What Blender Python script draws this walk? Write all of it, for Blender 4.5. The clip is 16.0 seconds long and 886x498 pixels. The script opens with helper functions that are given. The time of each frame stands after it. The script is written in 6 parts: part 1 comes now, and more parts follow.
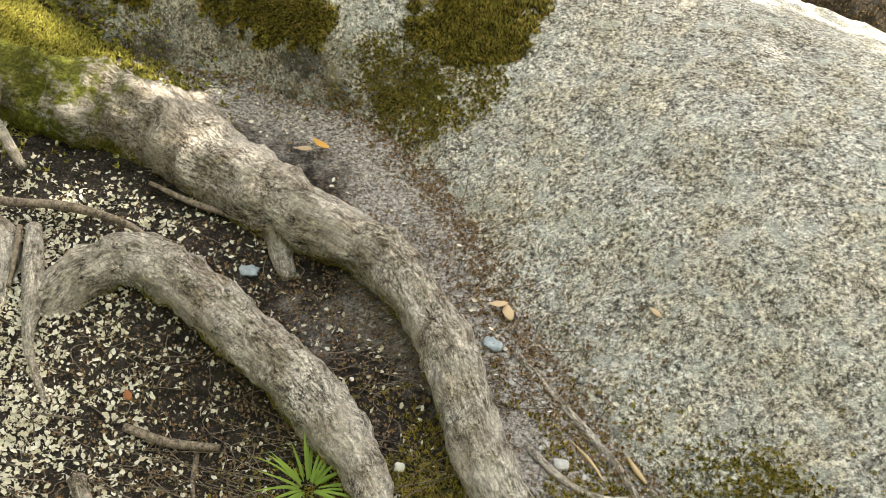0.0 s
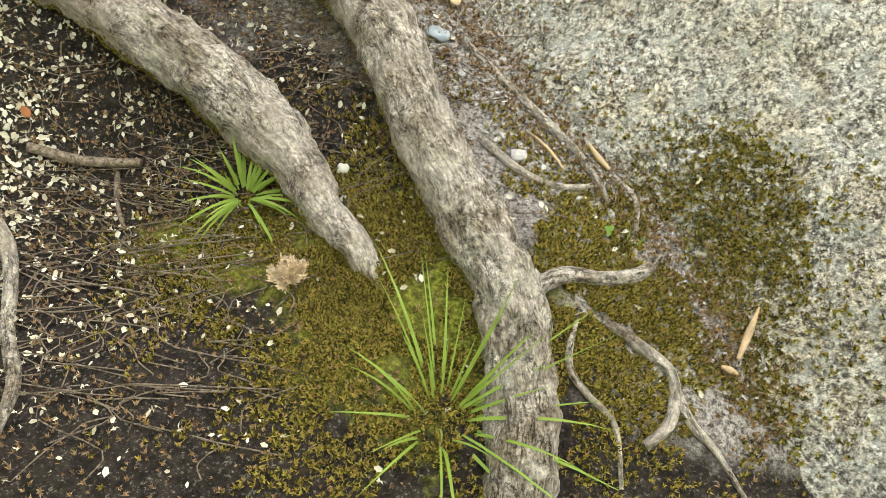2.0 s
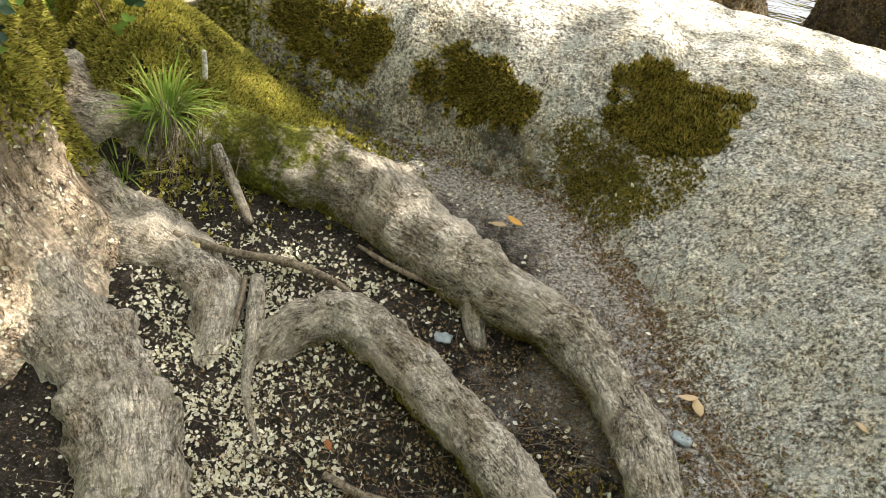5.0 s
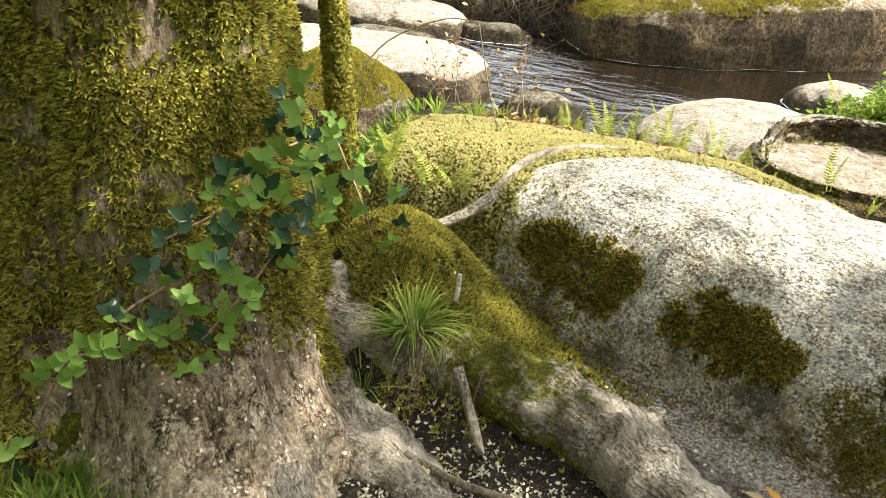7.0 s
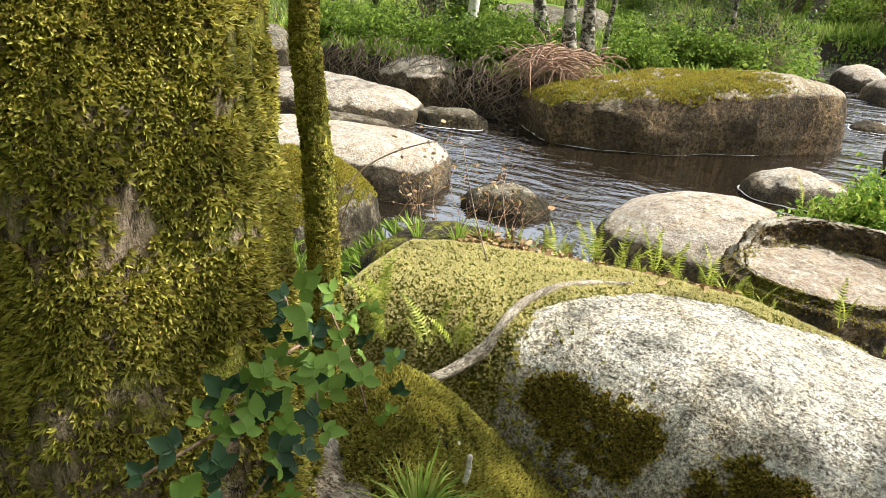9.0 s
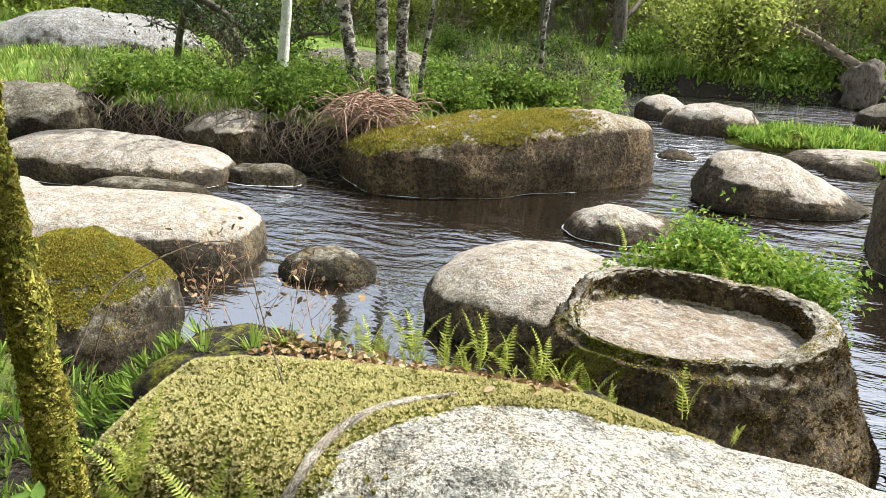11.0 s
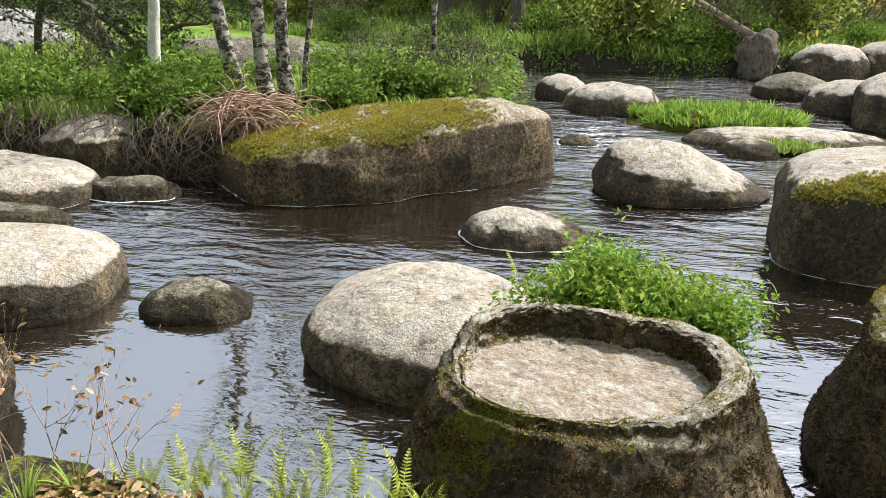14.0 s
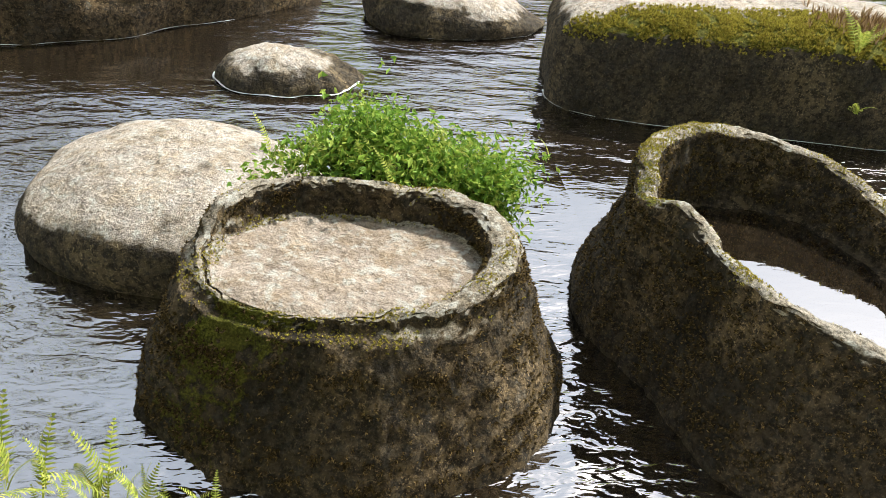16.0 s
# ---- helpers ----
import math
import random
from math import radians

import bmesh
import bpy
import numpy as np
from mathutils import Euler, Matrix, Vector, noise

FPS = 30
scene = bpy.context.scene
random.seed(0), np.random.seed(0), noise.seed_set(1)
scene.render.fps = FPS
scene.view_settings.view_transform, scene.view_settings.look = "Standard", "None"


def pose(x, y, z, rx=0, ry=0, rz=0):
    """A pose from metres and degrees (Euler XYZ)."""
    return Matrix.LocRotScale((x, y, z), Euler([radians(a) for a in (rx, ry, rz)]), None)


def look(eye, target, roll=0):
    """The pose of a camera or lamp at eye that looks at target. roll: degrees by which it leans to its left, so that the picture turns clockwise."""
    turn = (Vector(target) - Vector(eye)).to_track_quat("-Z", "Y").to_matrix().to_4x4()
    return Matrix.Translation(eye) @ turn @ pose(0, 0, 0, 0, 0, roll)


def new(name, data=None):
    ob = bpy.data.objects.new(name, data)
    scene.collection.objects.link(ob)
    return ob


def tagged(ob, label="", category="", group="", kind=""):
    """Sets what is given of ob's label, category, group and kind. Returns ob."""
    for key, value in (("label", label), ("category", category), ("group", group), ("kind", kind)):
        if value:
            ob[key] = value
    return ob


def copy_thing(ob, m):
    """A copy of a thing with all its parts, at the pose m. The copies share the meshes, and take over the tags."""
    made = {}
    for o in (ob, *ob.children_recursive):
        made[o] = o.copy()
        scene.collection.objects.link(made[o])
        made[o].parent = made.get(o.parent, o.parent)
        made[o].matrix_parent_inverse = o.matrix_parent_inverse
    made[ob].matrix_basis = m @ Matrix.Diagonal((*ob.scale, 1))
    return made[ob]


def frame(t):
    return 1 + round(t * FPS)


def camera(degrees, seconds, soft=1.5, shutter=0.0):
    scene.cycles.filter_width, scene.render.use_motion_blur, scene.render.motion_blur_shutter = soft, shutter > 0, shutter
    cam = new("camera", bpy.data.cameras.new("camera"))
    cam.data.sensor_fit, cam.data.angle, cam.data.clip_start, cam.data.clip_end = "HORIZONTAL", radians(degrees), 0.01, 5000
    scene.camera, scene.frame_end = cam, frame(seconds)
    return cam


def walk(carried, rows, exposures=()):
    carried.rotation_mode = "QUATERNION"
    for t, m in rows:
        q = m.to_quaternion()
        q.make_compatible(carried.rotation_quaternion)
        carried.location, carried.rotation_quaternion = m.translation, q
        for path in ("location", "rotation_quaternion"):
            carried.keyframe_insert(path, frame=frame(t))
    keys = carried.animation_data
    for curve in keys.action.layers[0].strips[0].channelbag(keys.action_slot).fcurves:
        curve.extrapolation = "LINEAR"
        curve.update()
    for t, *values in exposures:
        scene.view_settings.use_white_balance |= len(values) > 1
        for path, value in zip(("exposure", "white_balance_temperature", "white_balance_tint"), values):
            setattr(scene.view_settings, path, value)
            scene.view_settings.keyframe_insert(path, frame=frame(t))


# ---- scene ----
cam = camera(59.1, 16.0, soft=0.7)
PATH = [
    (0, (0.546, 0.024, 1.478), (0.503, 1.446, 0.072), 9.4),
    (0.5, (0.54, 0.023, 1.405), (0.549, 1.324, -0.114), 11.8),
    (1, (0.544, 0.021, 1.339), (0.631, 1.214, -0.264), 13.1),
    (1.5, (0.554, 0.027, 1.292), (0.691, 1.086, -0.399), 14.7),
    (2, (0.576, 0.034, 1.265), (0.758, 0.972, -0.492), 16.3),
    (2.5, (0.548, 0.033, 1.277), (0.672, 1.021, -0.457), 13.7),
    (3, (0.494, 0.028, 1.331), (0.451, 1.146, -0.327), 8.0),
    (3.5, (0.443, 0.03, 1.41), (0.277, 1.28, -0.142), 5.4),
    (4, (0.397, -0.002, 1.468), (0.108, 1.357, 0.03), 4.1),
    (4.2, (0.393, 0.001, 1.486), (0.086, 1.376, 0.066), 4.5),
    (6.3, (0.253, -0.135, 1.583), (-0.501, 1.391, 0.533), 3.0),
    (6.5, (0.218, -0.137, 1.571), (-0.617, 1.38, 0.57), 2.4),
    (7, (0.172, -0.005, 1.551), (-0.789, 1.491, 0.635), 2.4),
    (7.5, (0.119, 0.086, 1.602), (-0.789, 1.632, 0.716), 5.1),
    (8, (0.076, 0.129, 1.637), (-0.805, 1.724, 0.812), 5.0),
    (8.2, (0.019, 0.139, 1.657), (-0.854, 1.749, 0.853), 4.6),
    (10.3, (-0.223, 0.591, 1.724), (-1.084, 2.263, 1.043), -0.7),
    (10.5, (-0.201, 0.692, 1.719), (-0.96, 2.42, 1.056), 0.6),
    (11, (-0.235, 0.742, 1.764), (-0.769, 2.554, 1.107), 2.0),
    (11.5, (-0.305, 0.901, 1.78), (-0.665, 2.784, 1.211), 1.4),
    (12, (-0.342, 0.94, 1.794), (-0.605, 2.83, 1.194), 1.5),
    (12.5, (-0.345, 0.954, 1.816), (-0.578, 2.868, 1.286), 1.5),
    (13, (-0.268, 1.093, 1.808), (-0.438, 3.009, 1.261), -0.3),
    (13.5, (-0.192, 1.333, 1.825), (-0.403, 3.24, 1.257), 1.5),
    (14, (-0.144, 1.482, 1.935), (-0.471, 3.32, 1.218), 0.8),
    (14.5, (-0.116, 1.684, 1.956), (-0.281, 3.506, 1.148), 1.2),
    (15, (-0.115, 1.841, 1.955), (-0.174, 3.609, 1.022), 5.2),
    (15.5, (-0.06, 1.959, 1.971), (0.072, 3.648, 0.91), 4.8),
    (16, (-0.021, 2.06, 1.966), (0.209, 3.714, 0.866), 6.0),
]
walk(cam, [(t, look(eye, target, roll)) for t, eye, target, roll in PATH],
     exposures=[(0, 2.0, 6600, 10), (2.5, 2.45, 6600, 10), (4.2, 1.82, 6600, 10), (6.3, 1.6, 6600, 8), (8.2, 1.1, 6500, 9), (10.3, 1.05, 6100, 10), (12.5, 0.92, 5900, 10), (16.0, 0.85, 6100, 9)])

# ---- world and sun ----
SUN_EL, SUN_AZ = radians(50), radians(54)
world = bpy.data.worlds.new("world")
scene.world = world
world.use_nodes = True
wn = world.node_tree
sky = wn.nodes.new("ShaderNodeTexSky")
sky.sky_type, sky.sun_disc = "NISHITA", False
sky.sun_elevation, sky.sun_rotation = SUN_EL, SUN_AZ
sky.air_density, sky.dust_density = 1.0, 4.0
haze = wn.nodes.new("ShaderNodeMix")
haze.data_type = "RGBA"
haze.inputs[0].default_value = 0.5
haze.inputs[7].default_value = (9.5, 9.8, 10.0, 1)
wn.links.new(sky.outputs[0], haze.inputs[6])
wn.links.new(haze.outputs[2], wn.nodes["Background"].inputs[0])
wn.nodes["Background"].inputs[1].default_value = 0.1
sun = new("sun", bpy.data.lights.new("sun", "SUN"))
sun.data.energy, sun.data.angle, sun.data.color = 5.0, radians(0.6), (1.0, 0.95, 0.86)
sun_way = Vector((math.sin(SUN_AZ) * math.cos(SUN_EL), math.cos(SUN_AZ) * math.cos(SUN_EL), math.sin(SUN_EL)))
sun.matrix_world = look(sun_way * 60, (0, 0, 0))

WATER = -0.71
rng = np.random.default_rng(7)


# ---- material helpers ----
def begin(name):
    m = bpy.data.materials.new(name)
    m.use_nodes = True
    nt = m.node_tree
    nt.nodes["Principled BSDF"].inputs["Specular IOR Level"].default_value = 0.12
    return m, nt, nt.nodes["Principled BSDF"]


def pos(nt, scale=(1, 1, 1)):
    g = nt.nodes.new("ShaderNodeNewGeometry")
    mp = nt.nodes.new("ShaderNodeMapping")
    mp.inputs["Scale"].default_value = scale
    nt.links.new(g.outputs["Position"], mp.inputs[0])
    return mp.outputs[0]


def tex(nt, vec, scale, detail=4.0, rough=0.6, dist=0.0):
    n = nt.nodes.new("ShaderNodeTexNoise")
    n.inputs["Scale"].default_value, n.inputs["Detail"].default_value = scale, detail
    n.inputs["Roughness"].default_value, n.inputs["Distortion"].default_value = rough, dist
    nt.links.new(vec, n.inputs["Vector"])
    return n.outputs["Fac"]


def cells(nt, vec, scale, out="Distance", feature="F1"):
    n = nt.nodes.new("ShaderNodeTexVoronoi")
    n.feature = feature
    n.inputs["Scale"].default_value = scale
    nt.links.new(vec, n.inputs["Vector"])
    return n.outputs[out]


def ramp(nt, fac, stops):
    r = nt.nodes.new("ShaderNodeValToRGB")
    e = r.color_ramp.elements
    while len(e) < len(stops):
        e.new(0.5)
    for el, (p, c) in zip(e, stops):
        el.position = p
        el.color = (*c, 1) if isinstance(c, tuple) else (c, c, c, 1)
    nt.links.new(fac, r.inputs[0])
    return r.outputs[0]


def mix(nt, fac, a, b, how="MIX"):
    n = nt.nodes.new("ShaderNodeMix")
    n.data_type, n.blend_type = "RGBA", how
    for sock, v in ((n.inputs[0], fac), (n.inputs[6], a), (n.inputs[7], b)):
        if isinstance(v, tuple):
            sock.default_value = (*v, 1)
        elif isinstance(v, (int, float)):
            sock.default_value = v
        else:
            nt.links.new(v, sock)
    return n.outputs[2]


def calc(nt, op, a, b=0.0, c=0.0, clamp=False):
    n = nt.nodes.new("ShaderNodeMath")
    n.operation, n.use_clamp = op, clamp
    for sock, v in zip(n.inputs, (a, b, c)):
        if isinstance(v, (int, float)):
            sock.default_value = v
        else:
            nt.links.new(v, sock)
    return n.outputs[0]


def relief(nt, bsdf, height, strength=0.5, dist=0.01):
    b = nt.nodes.new("ShaderNodeBump")
    b.inputs["Strength"].default_value, b.inputs["Distance"].default_value = strength, dist
    nt.links.new(height, b.inputs["Height"])
    nt.links.new(b.outputs[0], bsdf.inputs["Normal"])


def attr(nt, name):
    a = nt.nodes.new("ShaderNodeAttribute")
    a.attribute_name = name
    return a.outputs["Fac"]


def island_random(nt):
    return nt.nodes.new("ShaderNodeNewGeometry").outputs["Random Per Island"]


def moss_colour(nt, p):
    a = ramp(nt, tex(nt, p, 90, 5, 0.7), [(0.3, (0.03, 0.032, 0.006)), (0.5, (0.15, 0.16, 0.02)), (0.72, (0.4, 0.4, 0.06))])
    return mix(nt, ramp(nt, tex(nt, p, 7, 3), [(0.35, 0.0), (0.65, 0.75)]), a, mix(nt, 0.6, a, (0.15, 0.12, 0.03)))


def granite(name, pale, dark, flecks=1.0, stain_shade=(0.05, 0.042, 0.03), lichen=(0.5, 0.5, 0.44), mottle=0.85):
    m, nt, bs = begin(name)
    p = pos(nt)
    base = mix(nt, ramp(nt, tex(nt, p, 3.2, 6, 0.62), [(0.34, 0.0), (0.66, 1.0)]), dark, pale)
    grain = ramp(nt, tex(nt, p, 105, 3, 0.75), [(0.38, 0.08), (0.47, 0.6), (0.56, 1.3)])
    base = mix(nt, 0.85 * flecks, base, grain, "MULTIPLY")
    bits = ramp(nt, cells(nt, p, 120, "Color"), [(0.1, 0.2), (0.35, 0.9), (0.7, 1.0), (0.95, 1.7)])
    base = mix(nt, 0.55 * flecks, base, bits, "MULTIPLY")
    mott = ramp(nt, tex(nt, p, 30, 8, 0.82), [(0.37, 0.18), (0.49, 0.9), (0.63, 1.6)])
    base = mix(nt, mottle, base, mott, "MULTIPLY")
    base = mix(nt, calc(nt, "MULTIPLY", ramp(nt, tex(nt, p, 40, 9, 0.86), [(0.42, 1.0), (0.47, 0.0)]), min(1.0, 1.0 * flecks)), base, tuple(0.16 * c for c in dark))
    base = mix(nt, calc(nt, "MULTIPLY", ramp(nt, tex(nt, p, 84, 7, 0.82, 0.4), [(0.53, 0.0), (0.58, 1.0)]), 0.85 * flecks), base, tuple(min(0.85, 1.4 * c) for c in pale))
    base = mix(nt, ramp(nt, tex(nt, p, 6.5, 7, 0.7), [(0.42, 0.0), (0.62, 0.6)]), base, mix(nt, 1.0, base, (0.72, 0.62, 0.44), "MULTIPLY"))
    spots = ramp(nt, tex(nt, p, 16, 6, 0.7), [(0.52, 0.0), (0.62, 0.55)])
    base = mix(nt, spots, base, lichen)
    # dark sides: weathering stain, with the shade of steep faces coloured in
    darkened = ramp(nt, calc(nt, "ADD", attr(nt, "stain_shade"), calc(nt, "MULTIPLY", calc(nt, "SUBTRACT", tex(nt, p, 5.5, 6, 0.7), 0.5), 1.5)),
                [(0.3, 0.0), (0.52, 1.0)])
    streak = mix(nt, ramp(nt, tex(nt, p, 22, 5, 0.7), [(0.44, 0.0), (0.57, 1.0)]), tuple(0.45 * c for c in stain_shade), tuple(3.0 * c for c in stain_shade))
    streak = mix(nt, ramp(nt, tex(nt, p, 60, 6, 0.8), [(0.55, 0.0), (0.62, 0.85)]), streak, tuple(8 * c for c in stain_shade))
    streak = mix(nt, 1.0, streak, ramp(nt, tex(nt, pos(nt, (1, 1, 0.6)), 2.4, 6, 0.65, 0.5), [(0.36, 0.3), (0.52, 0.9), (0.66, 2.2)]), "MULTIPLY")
    base = mix(nt, calc(nt, "MULTIPLY", darkened, 0.92), base, streak)
    green = ramp(nt, calc(nt, "ADD", attr(nt, "moss"), calc(nt, "MULTIPLY", calc(nt, "SUBTRACT", tex(nt, p, 14, 6, 0.7), 0.5), 1.3)),
                 [(0.45, 0.0), (0.6, 1.0)])
    base = mix(nt, green, base, moss_colour(nt, p))
    nt.links.new(base, bs.inputs["Base Color"])
    bs.inputs["Roughness"].default_value = 0.88
    h = calc(nt, "ADD", calc(nt, "MULTIPLY", tex(nt, p, 70, 5, 0.7), 0.5), calc(nt, "MULTIPLY", green, calc(nt, "MULTIPLY", tex(nt, p, 160, 4, 0.8), 1.6)))
    h = calc(nt, "ADD", h, calc(nt, "MULTIPLY", tex(nt, p, 12, 5, 0.6), 1.2))
    relief(nt, bs, h, 1.0, 0.035)
    return m


def leafy(name, stops, rough=0.55, back=0.25):
    m, nt, bs = begin(name)
    c = ramp(nt, island_random(nt), stops)
    c = mix(nt, ramp(nt, tex(nt, pos(nt), 9, 3), [(0.3, 0.0), (0.7, 0.5)]), c, mix(nt, 1.0, c, (0.62, 0.6, 0.5), "MULTIPLY"))
    nt.links.new(c, bs.inputs["Base Color"])
    bs.inputs["Roughness"].default_value = rough
    tr = nt.nodes.new("ShaderNodeBsdfTranslucent")
    nt.links.new(c, tr.inputs[0])
    mx = nt.nodes.new("ShaderNodeMixShader")
    mx.inputs[0].default_value = back
    nt.links.new(bs.outputs[0], mx.inputs[1])
    nt.links.new(tr.outputs[0], mx.inputs[2])
    nt.links.new(mx.outputs[0], nt.nodes["Material Output"].inputs[0])
    return m


def bark(name, light, dark, scale=30.0, mossy=False, stretch=(1, 1, 0.35), gain=0.8, fissured=0):
    m, nt, bs = begin(name)
    p, q = pos(nt), pos(nt, stretch)
    if mossy and stretch == (1, 1, 1):
        cb = nt.nodes.new("ShaderNodeCombineXYZ")
        for k, key in enumerate(("along", "across", "upward")):
            nt.links.new(calc(nt, "MULTIPLY", attr(nt, key), 0.3 if k == 0 else 1.0), cb.inputs[k])
        q = cb.outputs[0]
    f = tex(nt, q, scale, 7, 0.68, 0.6)
    c = mix(nt, ramp(nt, f, [(0.36, 0.0), (0.55, 1.0)]), dark, light)
    if fissured:
        crack = ramp(nt, calc(nt, "ABSOLUTE", calc(nt, "SUBTRACT", tex(nt, q, fissured, 5, 0.7, 0.9), 0.5)), [(0.0, 0.0), (0.028, 1.0)])
        crack = mix(nt, ramp(nt, tex(nt, p, 24, 4), [(0.45, 0.0), (0.6, 0.75)]), crack, (1.0, 1.0, 1.0))
        c = mix(nt, 0.85, c, crack, "MULTIPLY")
        c = mix(nt, ramp(nt, tex(nt, p, 9, 7, 0.75), [(0.43, 0.0), (0.58, 0.8)]), c, mix(nt, 1.0, c, (0.5, 0.44, 0.36), "MULTIPLY"))
        f = calc(nt, "ADD", f, calc(nt, "MULTIPLY", crack, 0.5))
    c = mix(nt, 0.8, c, ramp(nt, tex(nt, p, 110, 6, 0.8), [(0.38, 0.2), (0.49, 0.95), (0.62, 1.6)]), "MULTIPLY")
    c = mix(nt, ramp(nt, tex(nt, p, 6, 5, 0.7), [(0.45, 0.0), (0.7, 0.45)]), c, tuple(min(1, 1.5 * v) for v in light))
    if mossy:
        # pale bare bark and the sunlight on it, both multiplied into the colour
        c = mix(nt, attr(nt, "pale_sunlit"), c, mix(nt, 1.0, c, (2.4, 2.5, 2.6), "MULTIPLY"))
        g = ramp(nt, calc(nt, "ADD", attr(nt, "moss"), calc(nt, "MULTIPLY", calc(nt, "SUBTRACT", tex(nt, p, 17, 6, 0.72), 0.5), 1.5)),
                 [(0.42, 0.0), (0.62, 1.0)])
        c = mix(nt, g, c, moss_colour(nt, p))
    nt.links.new(c, bs.inputs["Base Color"])
    bs.inputs["Roughness"].default_value = 0.9
    relief(nt, bs, calc(nt, "ADD", f, calc(nt, "MULTIPLY", tex(nt, p, 120, 4, 0.7), 0.35)), gain, 0.025)
    return m


# ---- materials ----
M_BOULDER = granite("boulder_granite", (0.66, 0.615, 0.53), (0.4, 0.36, 0.295), 1.0, (0.05, 0.043, 0.028))
M_PALE = granite("pale_river_granite", (0.52, 0.46, 0.39), (0.33, 0.285, 0.235), 0.45, (0.027, 0.02, 0.0105), mottle=0.6)
M_BROWN = granite("brown_river_granite", (0.4, 0.34, 0.25), (0.19, 0.15, 0.1), 0.5, (0.03, 0.0205, 0.0105), mottle=0.7)
M_BASIN = granite("basin_granite", (0.4, 0.36, 0.29), (0.2, 0.165, 0.12), 0.5, (0.026, 0.0185, 0.0095), mottle=0.7)
M_GREY = granite("grey_island_granite", (0.36, 0.35, 0.33), (0.2, 0.19, 0.18), 0.8, (0.03, 0.026, 0.02))
M_DARK = granite("dark_river_granite", (0.24, 0.215, 0.165), (0.1, 0.085, 0.06), 0.6, (0.015, 0.0115, 0.006), (0.36, 0.35, 0.29))
M_ROOT = bark("root_bark", (0.66, 0.59, 0.48), (0.24, 0.2, 0.145), 110, True, (1, 1, 1), 1.0, 48)
M_TRUNK = bark("mossy_bark", (0.34, 0.265, 0.19), (0.09, 0.065, 0.042), 34, True, gain=1.0, fissured=17)
M_TWIG = bark("dry_twig", (0.22, 0.175, 0.125), (0.08, 0.06, 0.04), 80, False, (1, 1, 1), 0.4)
M_WOOD = bark("woodland_bark", (0.13, 0.11, 0.085), (0.035, 0.028, 0.02), 18)
M_DEAD = bark("bleached_dead_wood", (0.72, 0.69, 0.62), (0.45, 0.41, 0.35), 22)
M_BRUSH = bark("dead_bramble_stem", (0.36, 0.24, 0.17), (0.16, 0.1, 0.07), 60, False, (1, 1, 1), 0.3)
M_MOSS = leafy("moss_tuft", [(0.0, (0.06, 0.055, 0.014)), (0.4, (0.34, 0.32, 0.06)), (0.8, (0.6, 0.56, 0.13)), (1.0, (0.44, 0.32, 0.09))], 0.85, 0.35)
M_MOSS_PALE = leafy("pale_turf_moss", [(0.0, (0.44, 0.41, 0.15)), (0.45, (0.7, 0.64, 0.29)), (0.8, (0.82, 0.76, 0.42)), (1.0, (0.72, 0.6, 0.34))], 0.85, 0.35)
M_MOSS_GOLD = leafy("golden_moss_tuft", [(0.0, (0.12, 0.1, 0.02)), (0.45, (0.34, 0.3, 0.045)), (0.8, (0.52, 0.46, 0.08)), (1.0, (0.36, 0.26, 0.07))], 0.85, 0.3)
M_MOSS_BROWN = leafy("brown_moss_tuft", [(0.0, (0.03, 0.022, 0.01)), (0.5, (0.1, 0.07, 0.03)), (0.85, (0.2, 0.14, 0.055)), (1.0, (0.38, 0.27, 0.12))], 0.9, 0.2)
M_MOSS_DARK = leafy("dark_moss_tuft", [(0.0, (0.03, 0.026, 0.008)), (0.4, (0.18, 0.155, 0.03)), (0.8, (0.46, 0.39, 0.08)), (1.0, (0.42, 0.25, 0.08))], 0.85, 0.3)
M_GRASS = leafy("grass_blade", [(0.0, (0.12, 0.21, 0.03)), (0.6, (0.3, 0.42, 0.075)), (1.0, (0.52, 0.54, 0.18))], 0.4, 0.4)
M_FERN = leafy("fern_leaf", [(0.0, (0.2, 0.26, 0.04)), (0.6, (0.44, 0.5, 0.09)), (1.0, (0.6, 0.56, 0.16))], 0.5, 0.4)
M_BEDSTRAW = leafy("bedstraw_leaf", [(0.0, (0.1, 0.2, 0.03)), (0.6, (0.27, 0.42, 0.06)), (1.0, (0.44, 0.5, 0.1))], 0.45, 0.4)
M_BRAMBLE = leafy("bramble_leaf", [(0.0, (0.07, 0.15, 0.035)), (0.5, (0.17, 0.3, 0.06)), (1.0, (0.36, 0.46, 0.12))], 0.35, 0.3)
M_OLD_BRAMBLE = leafy("old_bramble_leaf", [(0.0, (0.015, 0.035, 0.018)), (0.6, (0.035, 0.07, 0.035)), (1.0, (0.08, 0.12, 0.06))], 0.25, 0.1)
M_BUSH = leafy("bush_leaf", [(0.0, (0.07, 0.12, 0.02)), (0.5, (0.17, 0.28, 0.04)), (1.0, (0.34, 0.43, 0.08))], 0.5, 0.4)
M_WOODS = leafy("woodland_leaf", [(0.0, (0.14, 0.19, 0.035)), (0.5, (0.38, 0.46, 0.09)), (1.0, (0.66, 0.66, 0.2))], 0.55, 0.5)
M_OAK = leafy("young_oak_leaf", [(0.0, (0.4, 0.28, 0.06)), (0.5, (0.66, 0.44, 0.1)), (1.0, (0.68, 0.54, 0.2))], 0.5, 0.45)
M_HOLLY = leafy("dark_glossy_leaf", [(0.0, (0.02, 0.04, 0.014)), (0.6, (0.05, 0.085, 0.025)), (1.0, (0.12, 0.16, 0.06))], 0.3, 0.15)
